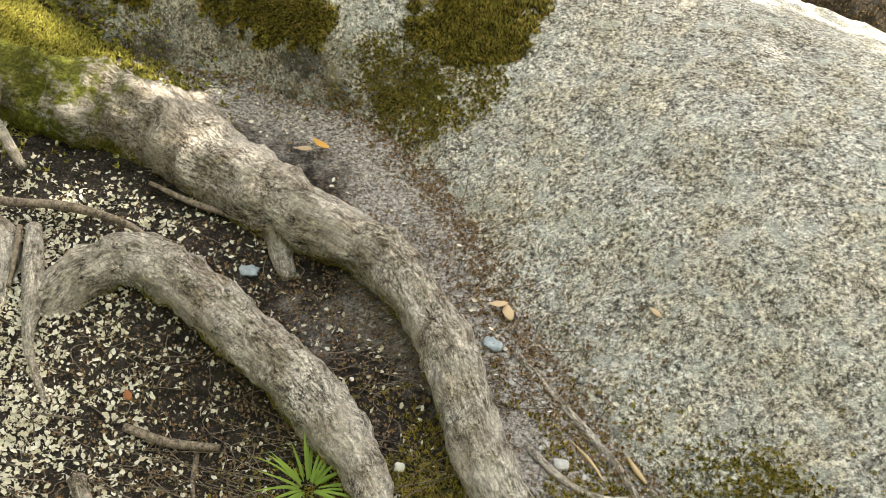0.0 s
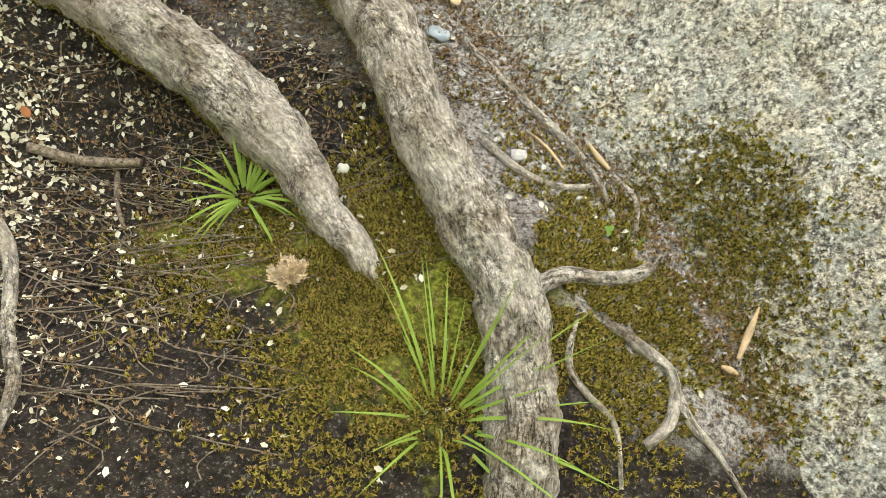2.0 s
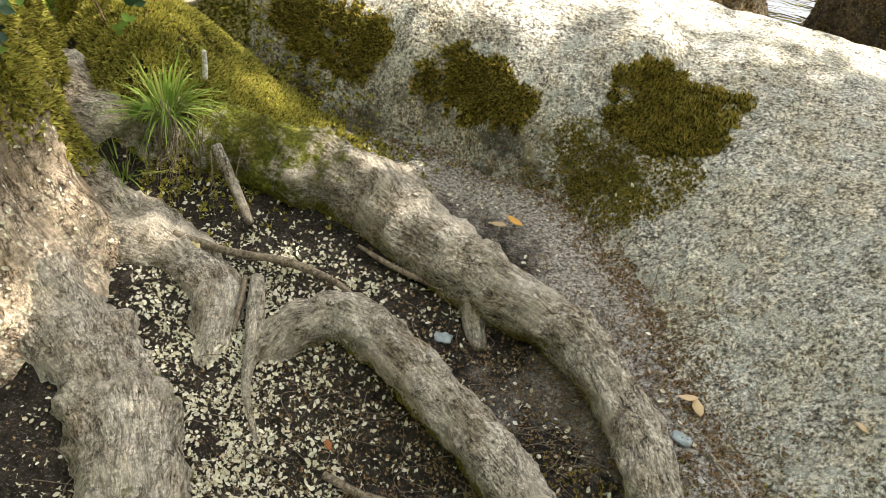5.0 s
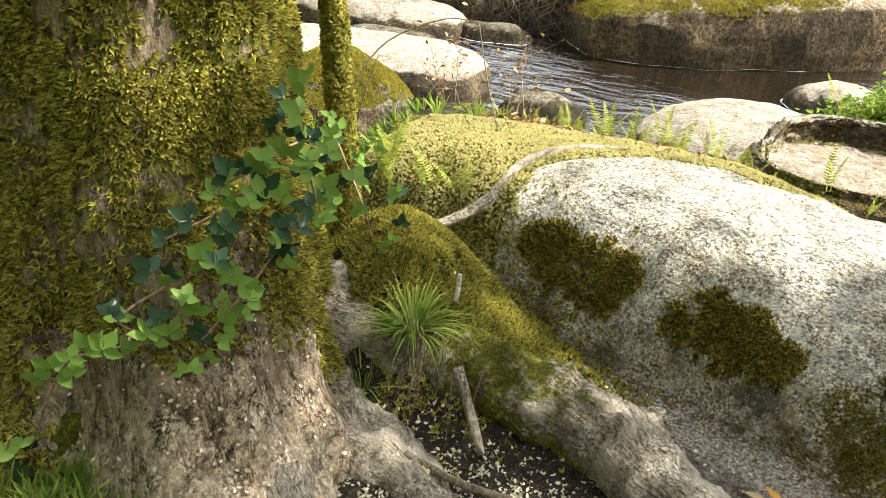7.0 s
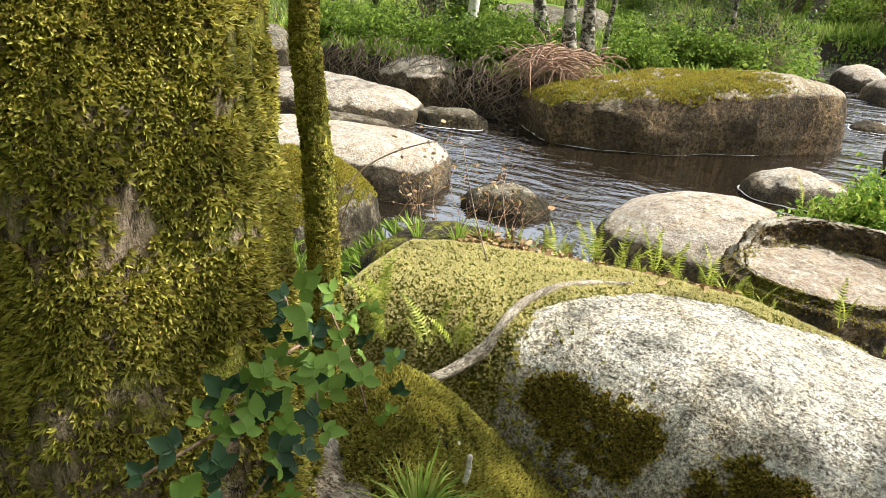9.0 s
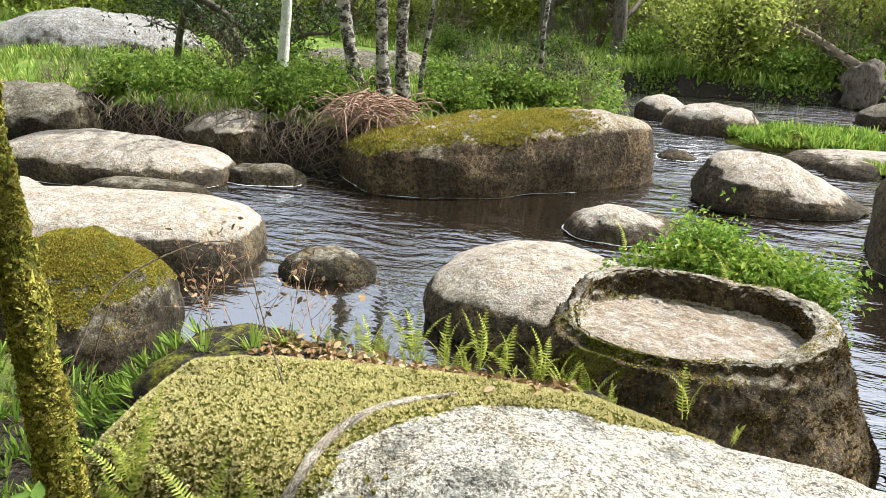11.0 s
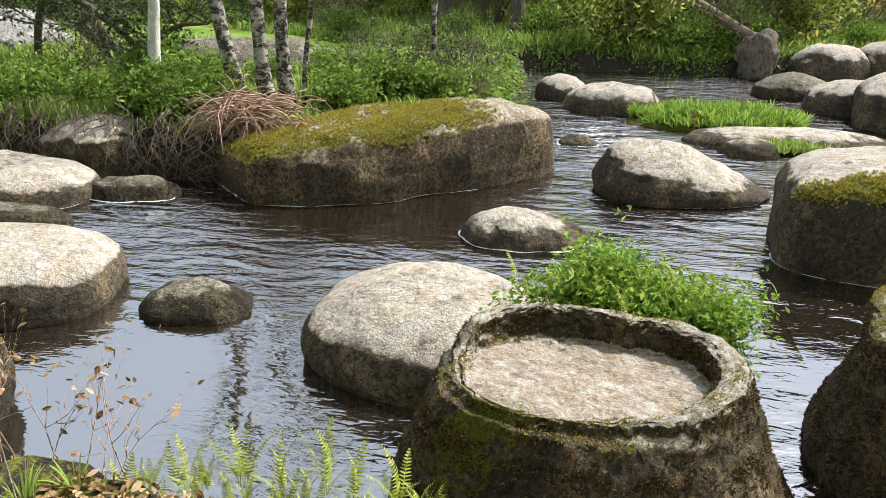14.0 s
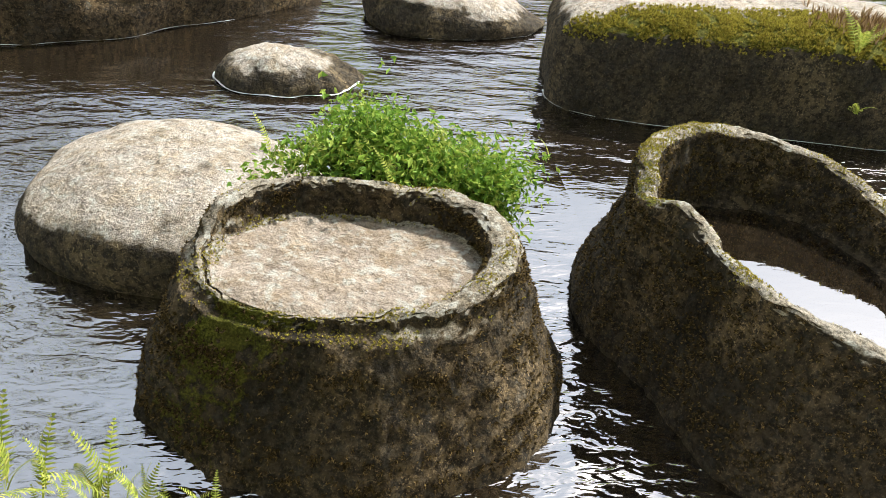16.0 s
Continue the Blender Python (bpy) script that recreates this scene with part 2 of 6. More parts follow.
M_PETAL = leafy("dry_petal", [(0.0, (0.58, 0.52, 0.36)), (0.5, (0.78, 0.73, 0.56)), (1.0, (0.86, 0.84, 0.72))], 0.6, 0.3)
M_LITTER = leafy("dead_leaf", [(0.0, (0.13, 0.075, 0.035)), (0.5, (0.3, 0.19, 0.09)), (1.0, (0.46, 0.34, 0.2))], 0.7, 0.15)
M_ORANGE = leafy("orange_leaf", [(0.0, (0.62, 0.32, 0.07)), (1.0, (0.7, 0.4, 0.1))], 0.5, 0.2)
M_TAN = leafy("tan_leaf", [(0.0, (0.6, 0.43, 0.26)), (1.0, (0.66, 0.5, 0.3))], 0.6, 0.2)
M_CREAM = leafy("cream_leaf", [(0.0, (0.72, 0.58, 0.26)), (1.0, (0.78, 0.66, 0.34))], 0.5, 0.2)
M_RUST = leafy("rust_leaf", [(0.0, (0.36, 0.13, 0.05)), (1.0, (0.42, 0.17, 0.07))], 0.6, 0.2)


def plain(name, colour, rough=0.7, scale=40):
    m, nt, bs = begin(name)
    p = pos(nt)
    c = mix(nt, ramp(nt, tex(nt, p, scale, 5, 0.65), [(0.3, 0.0), (0.7, 1.0)]), tuple(0.6 * v for v in colour), tuple(min(1, 1.2 * v) for v in colour))
    nt.links.new(c, bs.inputs["Base Color"])
    bs.inputs["Roughness"].default_value = rough
    relief(nt, bs, tex(nt, p, scale * 3, 4), 0.4, 0.004)
    return m


M_STONE = plain("pebble_stone", (0.42, 0.4, 0.36))
M_SLATE = plain("blue_grey_slate", (0.3, 0.34, 0.34), 0.6)
M_PINK = plain("pinkish_moss_flower", (0.62, 0.48, 0.3), 0.9, 90)
M_FOAM = plain("river_foam", (0.75, 0.76, 0.72), 0.6, 120)
M_SPLINTER = plain("split_wood", (0.5, 0.36, 0.2), 0.7, 60)


def birch_bark():
    m, nt, bs = begin("birch_bark")
    p = pos(nt, (1, 1, 1.6))
    c = mix(nt, ramp(nt, tex(nt, p, 7, 5, 0.65), [(0.48, 0.0), (0.56, 1.0)]), (0.04, 0.033, 0.023), (0.34, 0.31, 0.26))
    c = mix(nt, ramp(nt, tex(nt, p, 26, 4), [(0.55, 0.0), (0.68, 0.7)]), c, (0.62, 0.6, 0.54))
    nt.links.new(c, bs.inputs["Base Color"])
    bs.inputs["Roughness"].default_value = 0.8
    relief(nt, bs, tex(nt, p, 40, 5), 0.5, 0.01)
    return m


def soil():
    m, nt, bs = begin("soil_and_turf")
    p = pos(nt)
    c = mix(nt, ramp(nt, tex(nt, p, 30, 7, 0.72), [(0.32, 0.0), (0.7, 1.0)]), (0.008, 0.006, 0.004), (0.06, 0.048, 0.037))
    c = mix(nt, ramp(nt, tex(nt, p, 150, 3, 0.7), [(0.56, 0.0), (0.7, 0.6)]), c, (0.34, 0.3, 0.24))
    g = ramp(nt, calc(nt, "ADD", attr(nt, "moss"), calc(nt, "MULTIPLY", calc(nt, "SUBTRACT", tex(nt, p, 12, 6, 0.7), 0.5), 1.2)), [(0.45, 0.0), (0.62, 1.0)])
    c = mix(nt, g, c, moss_colour(nt, p))
    turf = ramp(nt, tex(nt, p, 1.4, 7, 0.7), [(0.3, (0.05, 0.075, 0.016)), (0.5, (0.13, 0.2, 0.03)), (0.7, (0.24, 0.28, 0.06))])
    c = mix(nt, 0.7, c, ramp(nt, tex(nt, p, 70, 6, 0.8), [(0.38, 0.4), (0.6, 1.4)]), "MULTIPLY")
    grit = ramp(nt, tex(nt, p, 95, 8, 0.85), [(0.41, (0.05, 0.042, 0.034)), (0.49, (0.27, 0.24, 0.2)), (0.58, (0.58, 0.53, 0.46))])
    dusty = ramp(nt, calc(nt, "ADD", attr(nt, "dust"), calc(nt, "MULTIPLY", calc(nt, "SUBTRACT", tex(nt, p, 9, 6, 0.7), 0.5), 1.4)), [(0.3, 0.0), (0.7, 0.9)])
    c = mix(nt, dusty, c, grit)
    c = mix(nt, ramp(nt, attr(nt, "turf"), [(0.3, 0.0), (0.7, 1.0)]), c, turf)
    nt.links.new(c, bs.inputs["Base Color"])
    bs.inputs["Roughness"].default_value = 0.95
    h = calc(nt, "ADD", tex(nt, p, 45, 6, 0.75), calc(nt, "MULTIPLY", tex(nt, p, 170, 4, 0.7), 0.5))
    relief(nt, bs, h, 0.9, 0.02)
    return m


def river():
    m, nt, bs = begin("dark_river_water")
    bs.inputs["Base Color"].default_value = (0.014, 0.010, 0.006, 1)
    bs.inputs["Roughness"].default_value = 0.02
    bs.inputs["IOR"].default_value = 4.8
    bs.inputs["Specular IOR Level"].default_value = 0.5
    p = pos(nt, (0.8, 2.0, 1))
    fast = attr(nt, "fast")
    w = calc(nt, "ADD", tex(nt, p, 2.2, 1.0, 0.4, 0.6), calc(nt, "MULTIPLY", tex(nt, p, 7.0, 1.5, 0.45, 1.2), 0.3))
    w = calc(nt, "ADD", w, calc(nt, "MULTIPLY", tex(nt, p, 19, 1.0, 0.4, 0.8), 0.07))
    w = calc(nt, "MULTIPLY", w, calc(nt, "ADD", calc(nt, "MULTIPLY", fast, 1.0), 0.008))
    relief(nt, bs, w, 1.0, 0.2)
    white = ramp(nt, calc(nt, "ADD", calc(nt, "MULTIPLY", tex(nt, p, 9, 6, 0.75, 1.2), 1.0), calc(nt, "MULTIPLY", fast, 0.22)), [(0.76, 0.0), (0.86, 0.85)])
    c = mix(nt, white, (0.014, 0.010, 0.006), (0.6, 0.62, 0.6))
    nt.links.new(c, bs.inputs["Base Color"])
    nt.links.new(calc(nt, "ADD", calc(nt, "MULTIPLY", white, 0.6), 0.02), bs.inputs["Roughness"])
    return m


M_BIRCH, M_SOIL, M_WATER = birch_bark(), soil(), river()


# ---- mesh helpers ----
def mesh_of(name, verts, faces, material, smooth=True, attrs=None):
    me = bpy.data.meshes.new(name)
    me.from_pydata([tuple(v) for v in verts], [], [tuple(f) for f in faces]) if not isinstance(verts, np.ndarray) else me.from_pydata(verts.tolist(), [], faces.tolist() if isinstance(faces, np.ndarray) else faces)
    me.materials.append(material)
    me.polygons.foreach_set("use_smooth", [smooth] * len(me.polygons))
    for key, values in (attrs or {}).items():
        a = me.attributes.new(key, "FLOAT", "POINT")
        a.data.foreach_set("value", np.asarray(values, dtype=np.float32))
    me.update()
    return me


def thing(name, label, category, group="", kind="", at=(0, 0, 0)):
    ob = new(name)
    ob.location = at
    ob.empty_display_size = 0.1
    return tagged(ob, label, category, group, kind)


def part(name, me, parent, label="", kind=""):
    ob = new(name, me)
    ob.parent = parent
    ob.matrix_parent_inverse = Matrix.Translation(-Vector(parent.matrix_basis.translation)) if parent.parent is None else Matrix()
    return tagged(ob, label, kind=kind)


def solid(name, me, label, category, group="", kind=""):
    return tagged(new(name, me), label, category, group, kind)


def ss(a, b, x):
    t = np.clip((np.asarray(x, float) - a) / (b - a), 0, 1)
    return t * t * (3 - 2 * t)


def waves(x, y, z=0.0, f=1.0, seed=0.0, octaves=4):
    """Cheap smooth noise of arrays, about -1 to 1."""
    x, y, z = (np.asarray(v, float) * f + seed * 1.7 for v in (x, y, z))
    out, amp, tot = 0.0, 1.0, 0.0
    for k in range(octaves):
        a, b, c = 1.9 * k + seed, 2.3 * k + 1, 3.1 * k + 2
        out = out + amp * (np.sin(1.7 * x + 1.3 * np.sin(1.1 * y + a) + b) * np.sin(1.5 * y + 1.2 * np.sin(1.3 * z + c) + a) + 0.5 * np.sin(2.1 * z + 1.1 * np.sin(1.2 * x + b) + c)) / 1.2
        tot, amp = tot + amp, amp * 0.5
        x, y, z = 2.03 * x + 0.6 * y, 2.03 * y - 0.6 * x, 2.03 * z + 1.3
    return out / tot


def catmull(points, n):
    """Smooths a polyline; rows may carry radii too."""
    p = np.array(points, float)
    p = np.vstack([2 * p[0] - p[1], p, 2 * p[-1] - p[-2]])
    out = []
    for k in range(1, len(p) - 2):
        a, b, c, d = p[k - 1], p[k], p[k + 1], p[k + 2]
        for t in np.linspace(0, 1, n, endpoint=False):
            out.append(0.5 * (2 * b + (c - a) * t + (2 * a - 5 * b + 4 * c - d) * t**2 + (3 * b - a - 3 * c + d) * t**3))
    out.append(p[-2])
    return np.array(out)


def sweep(rows, sides=12, rough=0.0, seed=0.0, flat=1.0, rib=0.0):
    """Verts and faces of a tapered limb along rows of x, y, z, radius; flat stretches it upright."""
    p = np.array(rows, float)
    c, r = p[:, :3], p[:, 3]
    way = np.gradient(c, axis=0)
    way /= np.linalg.norm(way, axis=1, keepdims=True) + 1e-9
    side = np.cross(way, (0, 0, 1.0))
    weak = np.linalg.norm(side, axis=1) < 0.25
    side[weak] = np.cross(way[weak], (0, 1.0, 0))
    side /= np.linalg.norm(side, axis=1, keepdims=True)
    for k in range(1, len(side)):
        if side[k] @ side[k - 1] < 0:
            side[k] *= -1
    up = np.cross(side, way)
    a = np.linspace(0, 2 * np.pi, sides, endpoint=False)
    ring = c[:, None] + r[:, None, None] * (np.cos(a)[None, :, None] * side[:, None] + flat * np.sin(a)[None, :, None] * up[:, None])
    if rough:
        off = ring - c[:, None]
        n = waves(ring[..., 0], ring[..., 1], ring[..., 2], 14, seed) + rib * np.sin(5 * a + 2 * np.sin(np.arange(len(c)) * 0.3 + seed)[:, None])
        ring = c[:, None] + off * (1 + rough * n[..., None])
    v = ring.reshape(-1, 3)
    f = []
    for i in range(len(c) - 1):
        for j in range(sides):
            k = (j + 1) % sides
            f.append((i * sides + j, i * sides + k, (i + 1) * sides + k, (i + 1) * sides + j))
    f += [tuple(range(sides))[::-1], tuple((len(c) - 1) * sides + j for j in range(sides))]
    return v, f


def limb_keys(rows, sides):
    """Where each vertex of a sweep lies along and round its limb, for the bark's grain."""
    p = np.array(rows, float)
    s = np.r_[0, np.cumsum(np.linalg.norm(np.diff(p[:, :3], axis=0), axis=1))]
    a = np.linspace(0, 2 * np.pi, sides, endpoint=False)
    return {"along": np.repeat(s, sides), "across": (p[:, 3:4] * np.cos(a)).ravel(), "upward": (p[:, 3:4] * np.sin(a)).ravel()}


def join(pieces):
    v, f, n = [], [], 0
    for a, b in pieces:
        v.append(np.asarray(a))
        f += [tuple(i + n for i in q) for q in b]
        n += len(a)
    return np.vstack(v), f


def frames_from(normals, spin):
    n = np.asarray(normals, float)
    n = n / (np.linalg.norm(n, axis=1, keepdims=True) + 1e-9)
    ref = np.where(np.abs(n[:, 2:3]) < 0.9, np.array([[0, 0, 1.0]]), np.array([[1.0, 0, 0]]))
    u = np.cross(ref, n)
    u /= np.linalg.norm(u, axis=1, keepdims=True)
    w = np.cross(n, u)
    c, s = np.cos(spin)[:, None], np.sin(spin)[:, None]
    return np.stack([c * u + s * w, c * w - s * u, n], -1)


def strew(points, normals, size, shape, lean=0.0):
    """One array of verts and faces: the shape (verts, faces) laid at every point, along its normal, at random turns."""
    tv, tf = np.array(shape[0], float), shape[1]
    p = np.asarray(points, float)
    n = np.asarray(normals, float) + lean * rng.normal(size=p.shape)
    rot = frames_from(n, rng.uniform(0, 2 * np.pi, len(p)))
    size = np.broadcast_to(size, len(p)) * rng.uniform(0.65, 1.35, len(p))
    v = p[:, None] + np.einsum("nij,kj->nki", rot, tv) * size[:, None, None]
    faces = []
    for q in tf:
        faces.append(np.arange(len(p))[:, None] * len(tv) + np.array(q)[None])
    f = np.vstack(faces).tolist() if len({len(q) for q in tf}) == 1 else sum((x.tolist() for x in faces), [])
    return v.reshape(-1, 3), f


def tuft_shape(blades, height, width, spread):
    v, f = [], []
    r = random.Random(blades)
    for k in range(blades):
        a = 6.283 * (k + r.random() * 0.6) / blades
        d, h = spread * (0.5 + 0.5 * r.random()), height * (0.6 + 0.5 * r.random())
        ca, sa = math.cos(a), math.sin(a)
        n = len(v)
        v += [(-sa * width, ca * width, 0), (sa * width, -ca * width, 0), (ca * d * 0.6 + sa * width, sa * d * 0.6 - ca * width, h * 0.7),
              (ca * d * 0.6 - sa * width, sa * d * 0.6 + ca * width, h * 0.7), (ca * d, sa * d, h)]
        f += [(n, n + 1, n + 2), (n, n + 2, n + 3), (n + 3, n + 2, n + 4)]
    return v, f


def clump_shape(leaves, spread, size, seed=3):
    """A spray of small folded leaves round a point."""
    v, f = [], []
    r = random.Random(seed)
    for _ in range(leaves):
        c = Vector((r.gauss(0, spread), r.gauss(0, spread), r.gauss(0, spread)))
        m = Euler((r.uniform(-0.9, 0.9), r.uniform(-0.9, 0.9), r.uniform(0, 6.28))).to_matrix()
        s = size * r.uniform(0.7, 1.3)
        n = len(v)
        v += [tuple(c + m @ Vector(q) * s) for q in ((0, -1, 0), (0.45, -0.1, 0.16), (0, 1, -0.05), (-0.45, -0.1, 0.16))]
        f += [(n, n + 1, n + 2), (n, n + 2, n + 3)]
    return v, f


def bit_shape(blades, width, spread):
    v, f = [], []
    r = random.Random(blades)
    for k in range(blades):
        a = 6.283 * (k + r.random() * 0.6) / blades
        d, h, c, s = spread * (0.4 + 0.6 * r.random()), 0.55 + 0.5 * r.random(), math.cos(a), math.sin(a)
        v += [(-s * width, c * width, -0.1), (s * width, -c * width, -0.1), (c * d, s * d, h)]
        f.append((3 * k, 3 * k + 1, 3 * k + 2))
    return v, f


MOSS_BIT = bit_shape(6, 0.3, 0.95)
LEAF = ([(0, -0.5, 0), (0.2, -0.28, 0.05), (0.27, 0.02, 0.06), (0.14, 0.33, 0.03), (0, 0.52, -0.06), (-0.14, 0.33, 0.03), (-0.27, 0.02, 0.06), (-0.2, -0.28, 0.05), (0, 0, 0)],
        [(0, 1, 8), (1, 2, 8), (2, 3, 8), (3, 4, 8), (4, 5, 8), (5, 6, 8), (6, 7, 8), (7, 0, 8)])
FLAKE = ([(-0.55, 0.0, 0), (-0.1, -0.34, 0.08), (0.5, -0.12, 0.0), (0.42, 0.2, 0.05), (-0.12, 0.33, 0.12)], [(0, 1, 2), (0, 2, 3), (0, 3, 4)])


# ---- ground, one sheet from the roots to the horizon ----
# the line along which the large boulder meets the soil
FOOT = np.array([(-1.9, 2.25), (-1.2, 2.18), (-0.85, 2.13), (-0.2, 2.08), (0.2, 2.0), (0.42, 1.76), (0.57, 1.54), (0.74, 1.24), (0.86, 1.05), (1.05, 0.86), (1.2, 0.65), (1.3, 0.42), (1.5, 0.1), (1.9, -0.2), (2.6, -0.3)])
def gauss(x, y, cx, cy, sx, sy):
    return np.exp(-(((x - cx) / sx) ** 2 + ((y - cy) / sy) ** 2))


def ground_z(x, y):
    x, y = np.asarray(x, float), np.asarray(y, float)
    near = 0.02 - 0.16 * gauss(x, y, -0.05, 0.75, 0.45, 0.42) - 0.04 * gauss(x, y, 0.25, 1.3, 0.3, 0.2)
    near = near + 0.45 * gauss(x, y, -1.22, 1.88, 0.36, 0.34) + 0.04 * gauss(x, y, 0.7, 0.6, 0.25, 0.3)
    near = near - 0.1 * ss(0.9, 2.2, x) * ss(1.2, 0.2, y) + 0.012 * waves(x, y, 0, 9, 1) + 0.006 * waves(x, y, 0, 34, 2)
    near = near + 0.1 * ss(-2.2, -4, x) + 0.38 * ss(2.6, 2.95, y) * ss(-2.4, -1.9, x) * ss(0.0, -0.4, x)
    shore = 3.42 + 0.1 * waves(x, 0, 0, 2.1, 3) - 0.5 * ss(0.0, 1.0, x) + 0.25 * ss(-2.5, -6, x)
    m_near = ss(shore + 0.12, shore - 0.16, y)
    edge = 9.75 + 0.28 * waves(x, 0, 0, 1.1, 4) + 1.5 * ss(-4.2, -1.5, x)
    m_isle = ss(edge - 0.1, edge + 0.35, y) * ss(-1.0, -1.6, x) * ss(19.0, 17.6, y + 0.25 * x)
    isle = -0.12 + 0.12 * ss(-4, -12, x) + 0.1 * waves(x, y, 0, 0.9, 5) + 0.1 * ss(10, 14, y) * ss(-5, -8, x)
    back = 20.3 + 0.7 * waves(x, 0, 0, 0.5, 6) + 1.2 * ss(2, 8, x)
    m_back = ss(back - 0.15, back + 0.5, y)
    far = -0.33 + 0.03 * (y - 20) + 0.12 * waves(x, y, 0, 0.5, 7) + 0.00035 * np.clip(y - 30, 0, None) ** 2
    far = np.minimum(far, 14)
    m_left = ss(-9, -11, x) * ss(edge, edge + 0.5, y)
    m_right = ss(11, 14, x + 0.2 * waves(x, y, 0, 0.7, 8))
    bed = -1.25 + 0.1 * waves(x, y, 0, 1.3, 9)
    z = bed + (near - bed) * m_near
    z = np.where(y > 6, bed + (isle - bed) * np.maximum(m_isle, m_left), z)
    z = np.where(y > 6, z + (far - z) * m_back, z)
    return z + (0.2 - z) * m_right * ss(3.4, 9, y) * (1 - m_back)


def axis(spans):
    out = []
    for a, b, step in spans:
        out += list(np.arange(a, b, step))
    return np.array(out + [spans[-1][1]])


def build_ground():
    xs = axis([(-260, -60, 25), (-60, -16, 2.2), (-16, -3, 0.3), (-3, -1.2, 0.07), (-1.2, 1.8, 0.025), (1.8, 3, 0.12), (3, 14, 0.35), (14, 60, 2.3), (60, 260, 25)])
    ys = axis([(-60, -6, 6), (-6, -0.4, 0.4), (-0.4, 2.3, 0.025), (2.3, 4, 0.06), (4, 9, 0.35), (9, 24, 0.2), (24, 60, 1.2), (60, 420, 24)])
    x, y = np.meshgrid(xs, ys)
    z = ground_z(x, y)
    w, h = len(xs), len(ys)
    i = np.arange(w * h).reshape(h, w)
    faces = np.stack([i[:-1, :-1], i[:-1, 1:], i[1:, 1:], i[1:, :-1]], -1).reshape(-1, 4)
    moss = 0.75 * gauss(x, y, 0.62, 0.55, 0.26, 0.3) + 0.5 * gauss(x, y, 1.05, 0.62, 0.25, 0.22) + 0.7 * gauss(x, y, -0.9, 1.95, 0.5, 0.25) + 0.6 * gauss(x, y, 0.25, 0.7, 0.25, 0.13)
    moss = np.clip(moss, 0, 0.85) + 0.5 * ss(2.6, 2.9, y) * ss(4, 3.4, y)
    turf = np.clip(ss(8.5, 9.5, y) * ss(-0.75, -0.3, z) + ss(-2.4, -3.4, x) * ss(4, 3, y) + ss(0.0, -1.5, y) * 0.6 + ss(3, 6, x) + gauss(x, y, -1.5, 0.5, 0.3, 0.35), 0, 1)
    gy, gx = np.gradient(z, ys, xs)
    turf = turf * ss(1.1, 0.45, np.hypot(gx, gy))
    fp = catmull(FOOT, 6)
    near = np.min([np.hypot(x - a, y - b) for a, b in fp], axis=0)
    dust = np.clip(1.0 * ss(0.42, 0.06, near) * ss(-0.9, -0.3, x) + 0.45 * gauss(x, y, 0.3, 1.25, 0.22, 0.2), 0, 1) * ss(0.25, 0.5, y)
    me = mesh_of("ground", np.stack([x, y, z], -1).reshape(-1, 3), faces, M_SOIL, True, {"moss": moss.ravel(), "turf": turf.ravel(), "dust": dust.ravel()})
    return solid("ground", me, "dark trodden soil under the tree, turf on the far banks", "ground", kind="structure")


def build_water():
    xs, ys = np.linspace(-40, 40, 161), axis([(2.6, 12, 0.15), (12, 40, 0.5)])
    x, y = np.meshgrid(xs, ys)
    w, h = len(xs), len(ys)
    i = np.arange(w * h).reshape(h, w)
    faces = np.stack([i[:-1, :-1], i[:-1, 1:], i[1:, 1:], i[1:, :-1]], -1).reshape(-1, 4)
    calm = np.maximum.reduce([gauss(x, y, -2.6, 5.2, 1.3, 1.6), gauss(x, y, -1.6, 9.0, 2.2, 0.7), gauss(x, y, 1.6, 6.6, 0.6, 1.2)])
    fast = np.clip(0.26 - 0.32 * calm + 0.8 * gauss(x, y, 0.0, 13.5, 1.0, 1.8) + 0.5 * gauss(x, y, -4.4, 8.6, 0.9, 0.6) + 0.35 * gauss(x, y, 2, 19, 5, 2), 0.015, 1.3)
    z = WATER + 0.012 * fast * waves(x, y, 0, 6, 4)
    me = mesh_of("river", np.stack([x, y, z], -1).reshape(-1, 3), faces, M_WATER, True, {"fast": fast.ravel()})
    return solid("water", me, "dark tea-coloured river with rippling current", "river", kind="structure")


build_ground()
build_water()


# ---- rocks ----
ICO = {}


def unit_ball(level):
    if level not in ICO:
        bm = bmesh.new()
        bmesh.ops.create_icosphere(bm, subdivisions=level, radius=1)
        bm.verts.index_update()
        ICO[level] = np.array([v.co[:] for v in bm.verts]), [tuple(v.index for v in f.verts) for f in bm.faces]
        bm.free()
    return ICO[level]


def normals_of(v, f):
    t = np.array([q[:3] for q in f])
    n = np.cross(v[t[:, 1]] - v[t[:, 0]], v[t[:, 2]] - v[t[:, 0]])
    out = np.zeros_like(v)
    for k in range(3):
        np.add.at(out, t[:, k], n)
    return out / (np.linalg.norm(out, axis=1, keepdims=True) + 1e-9)


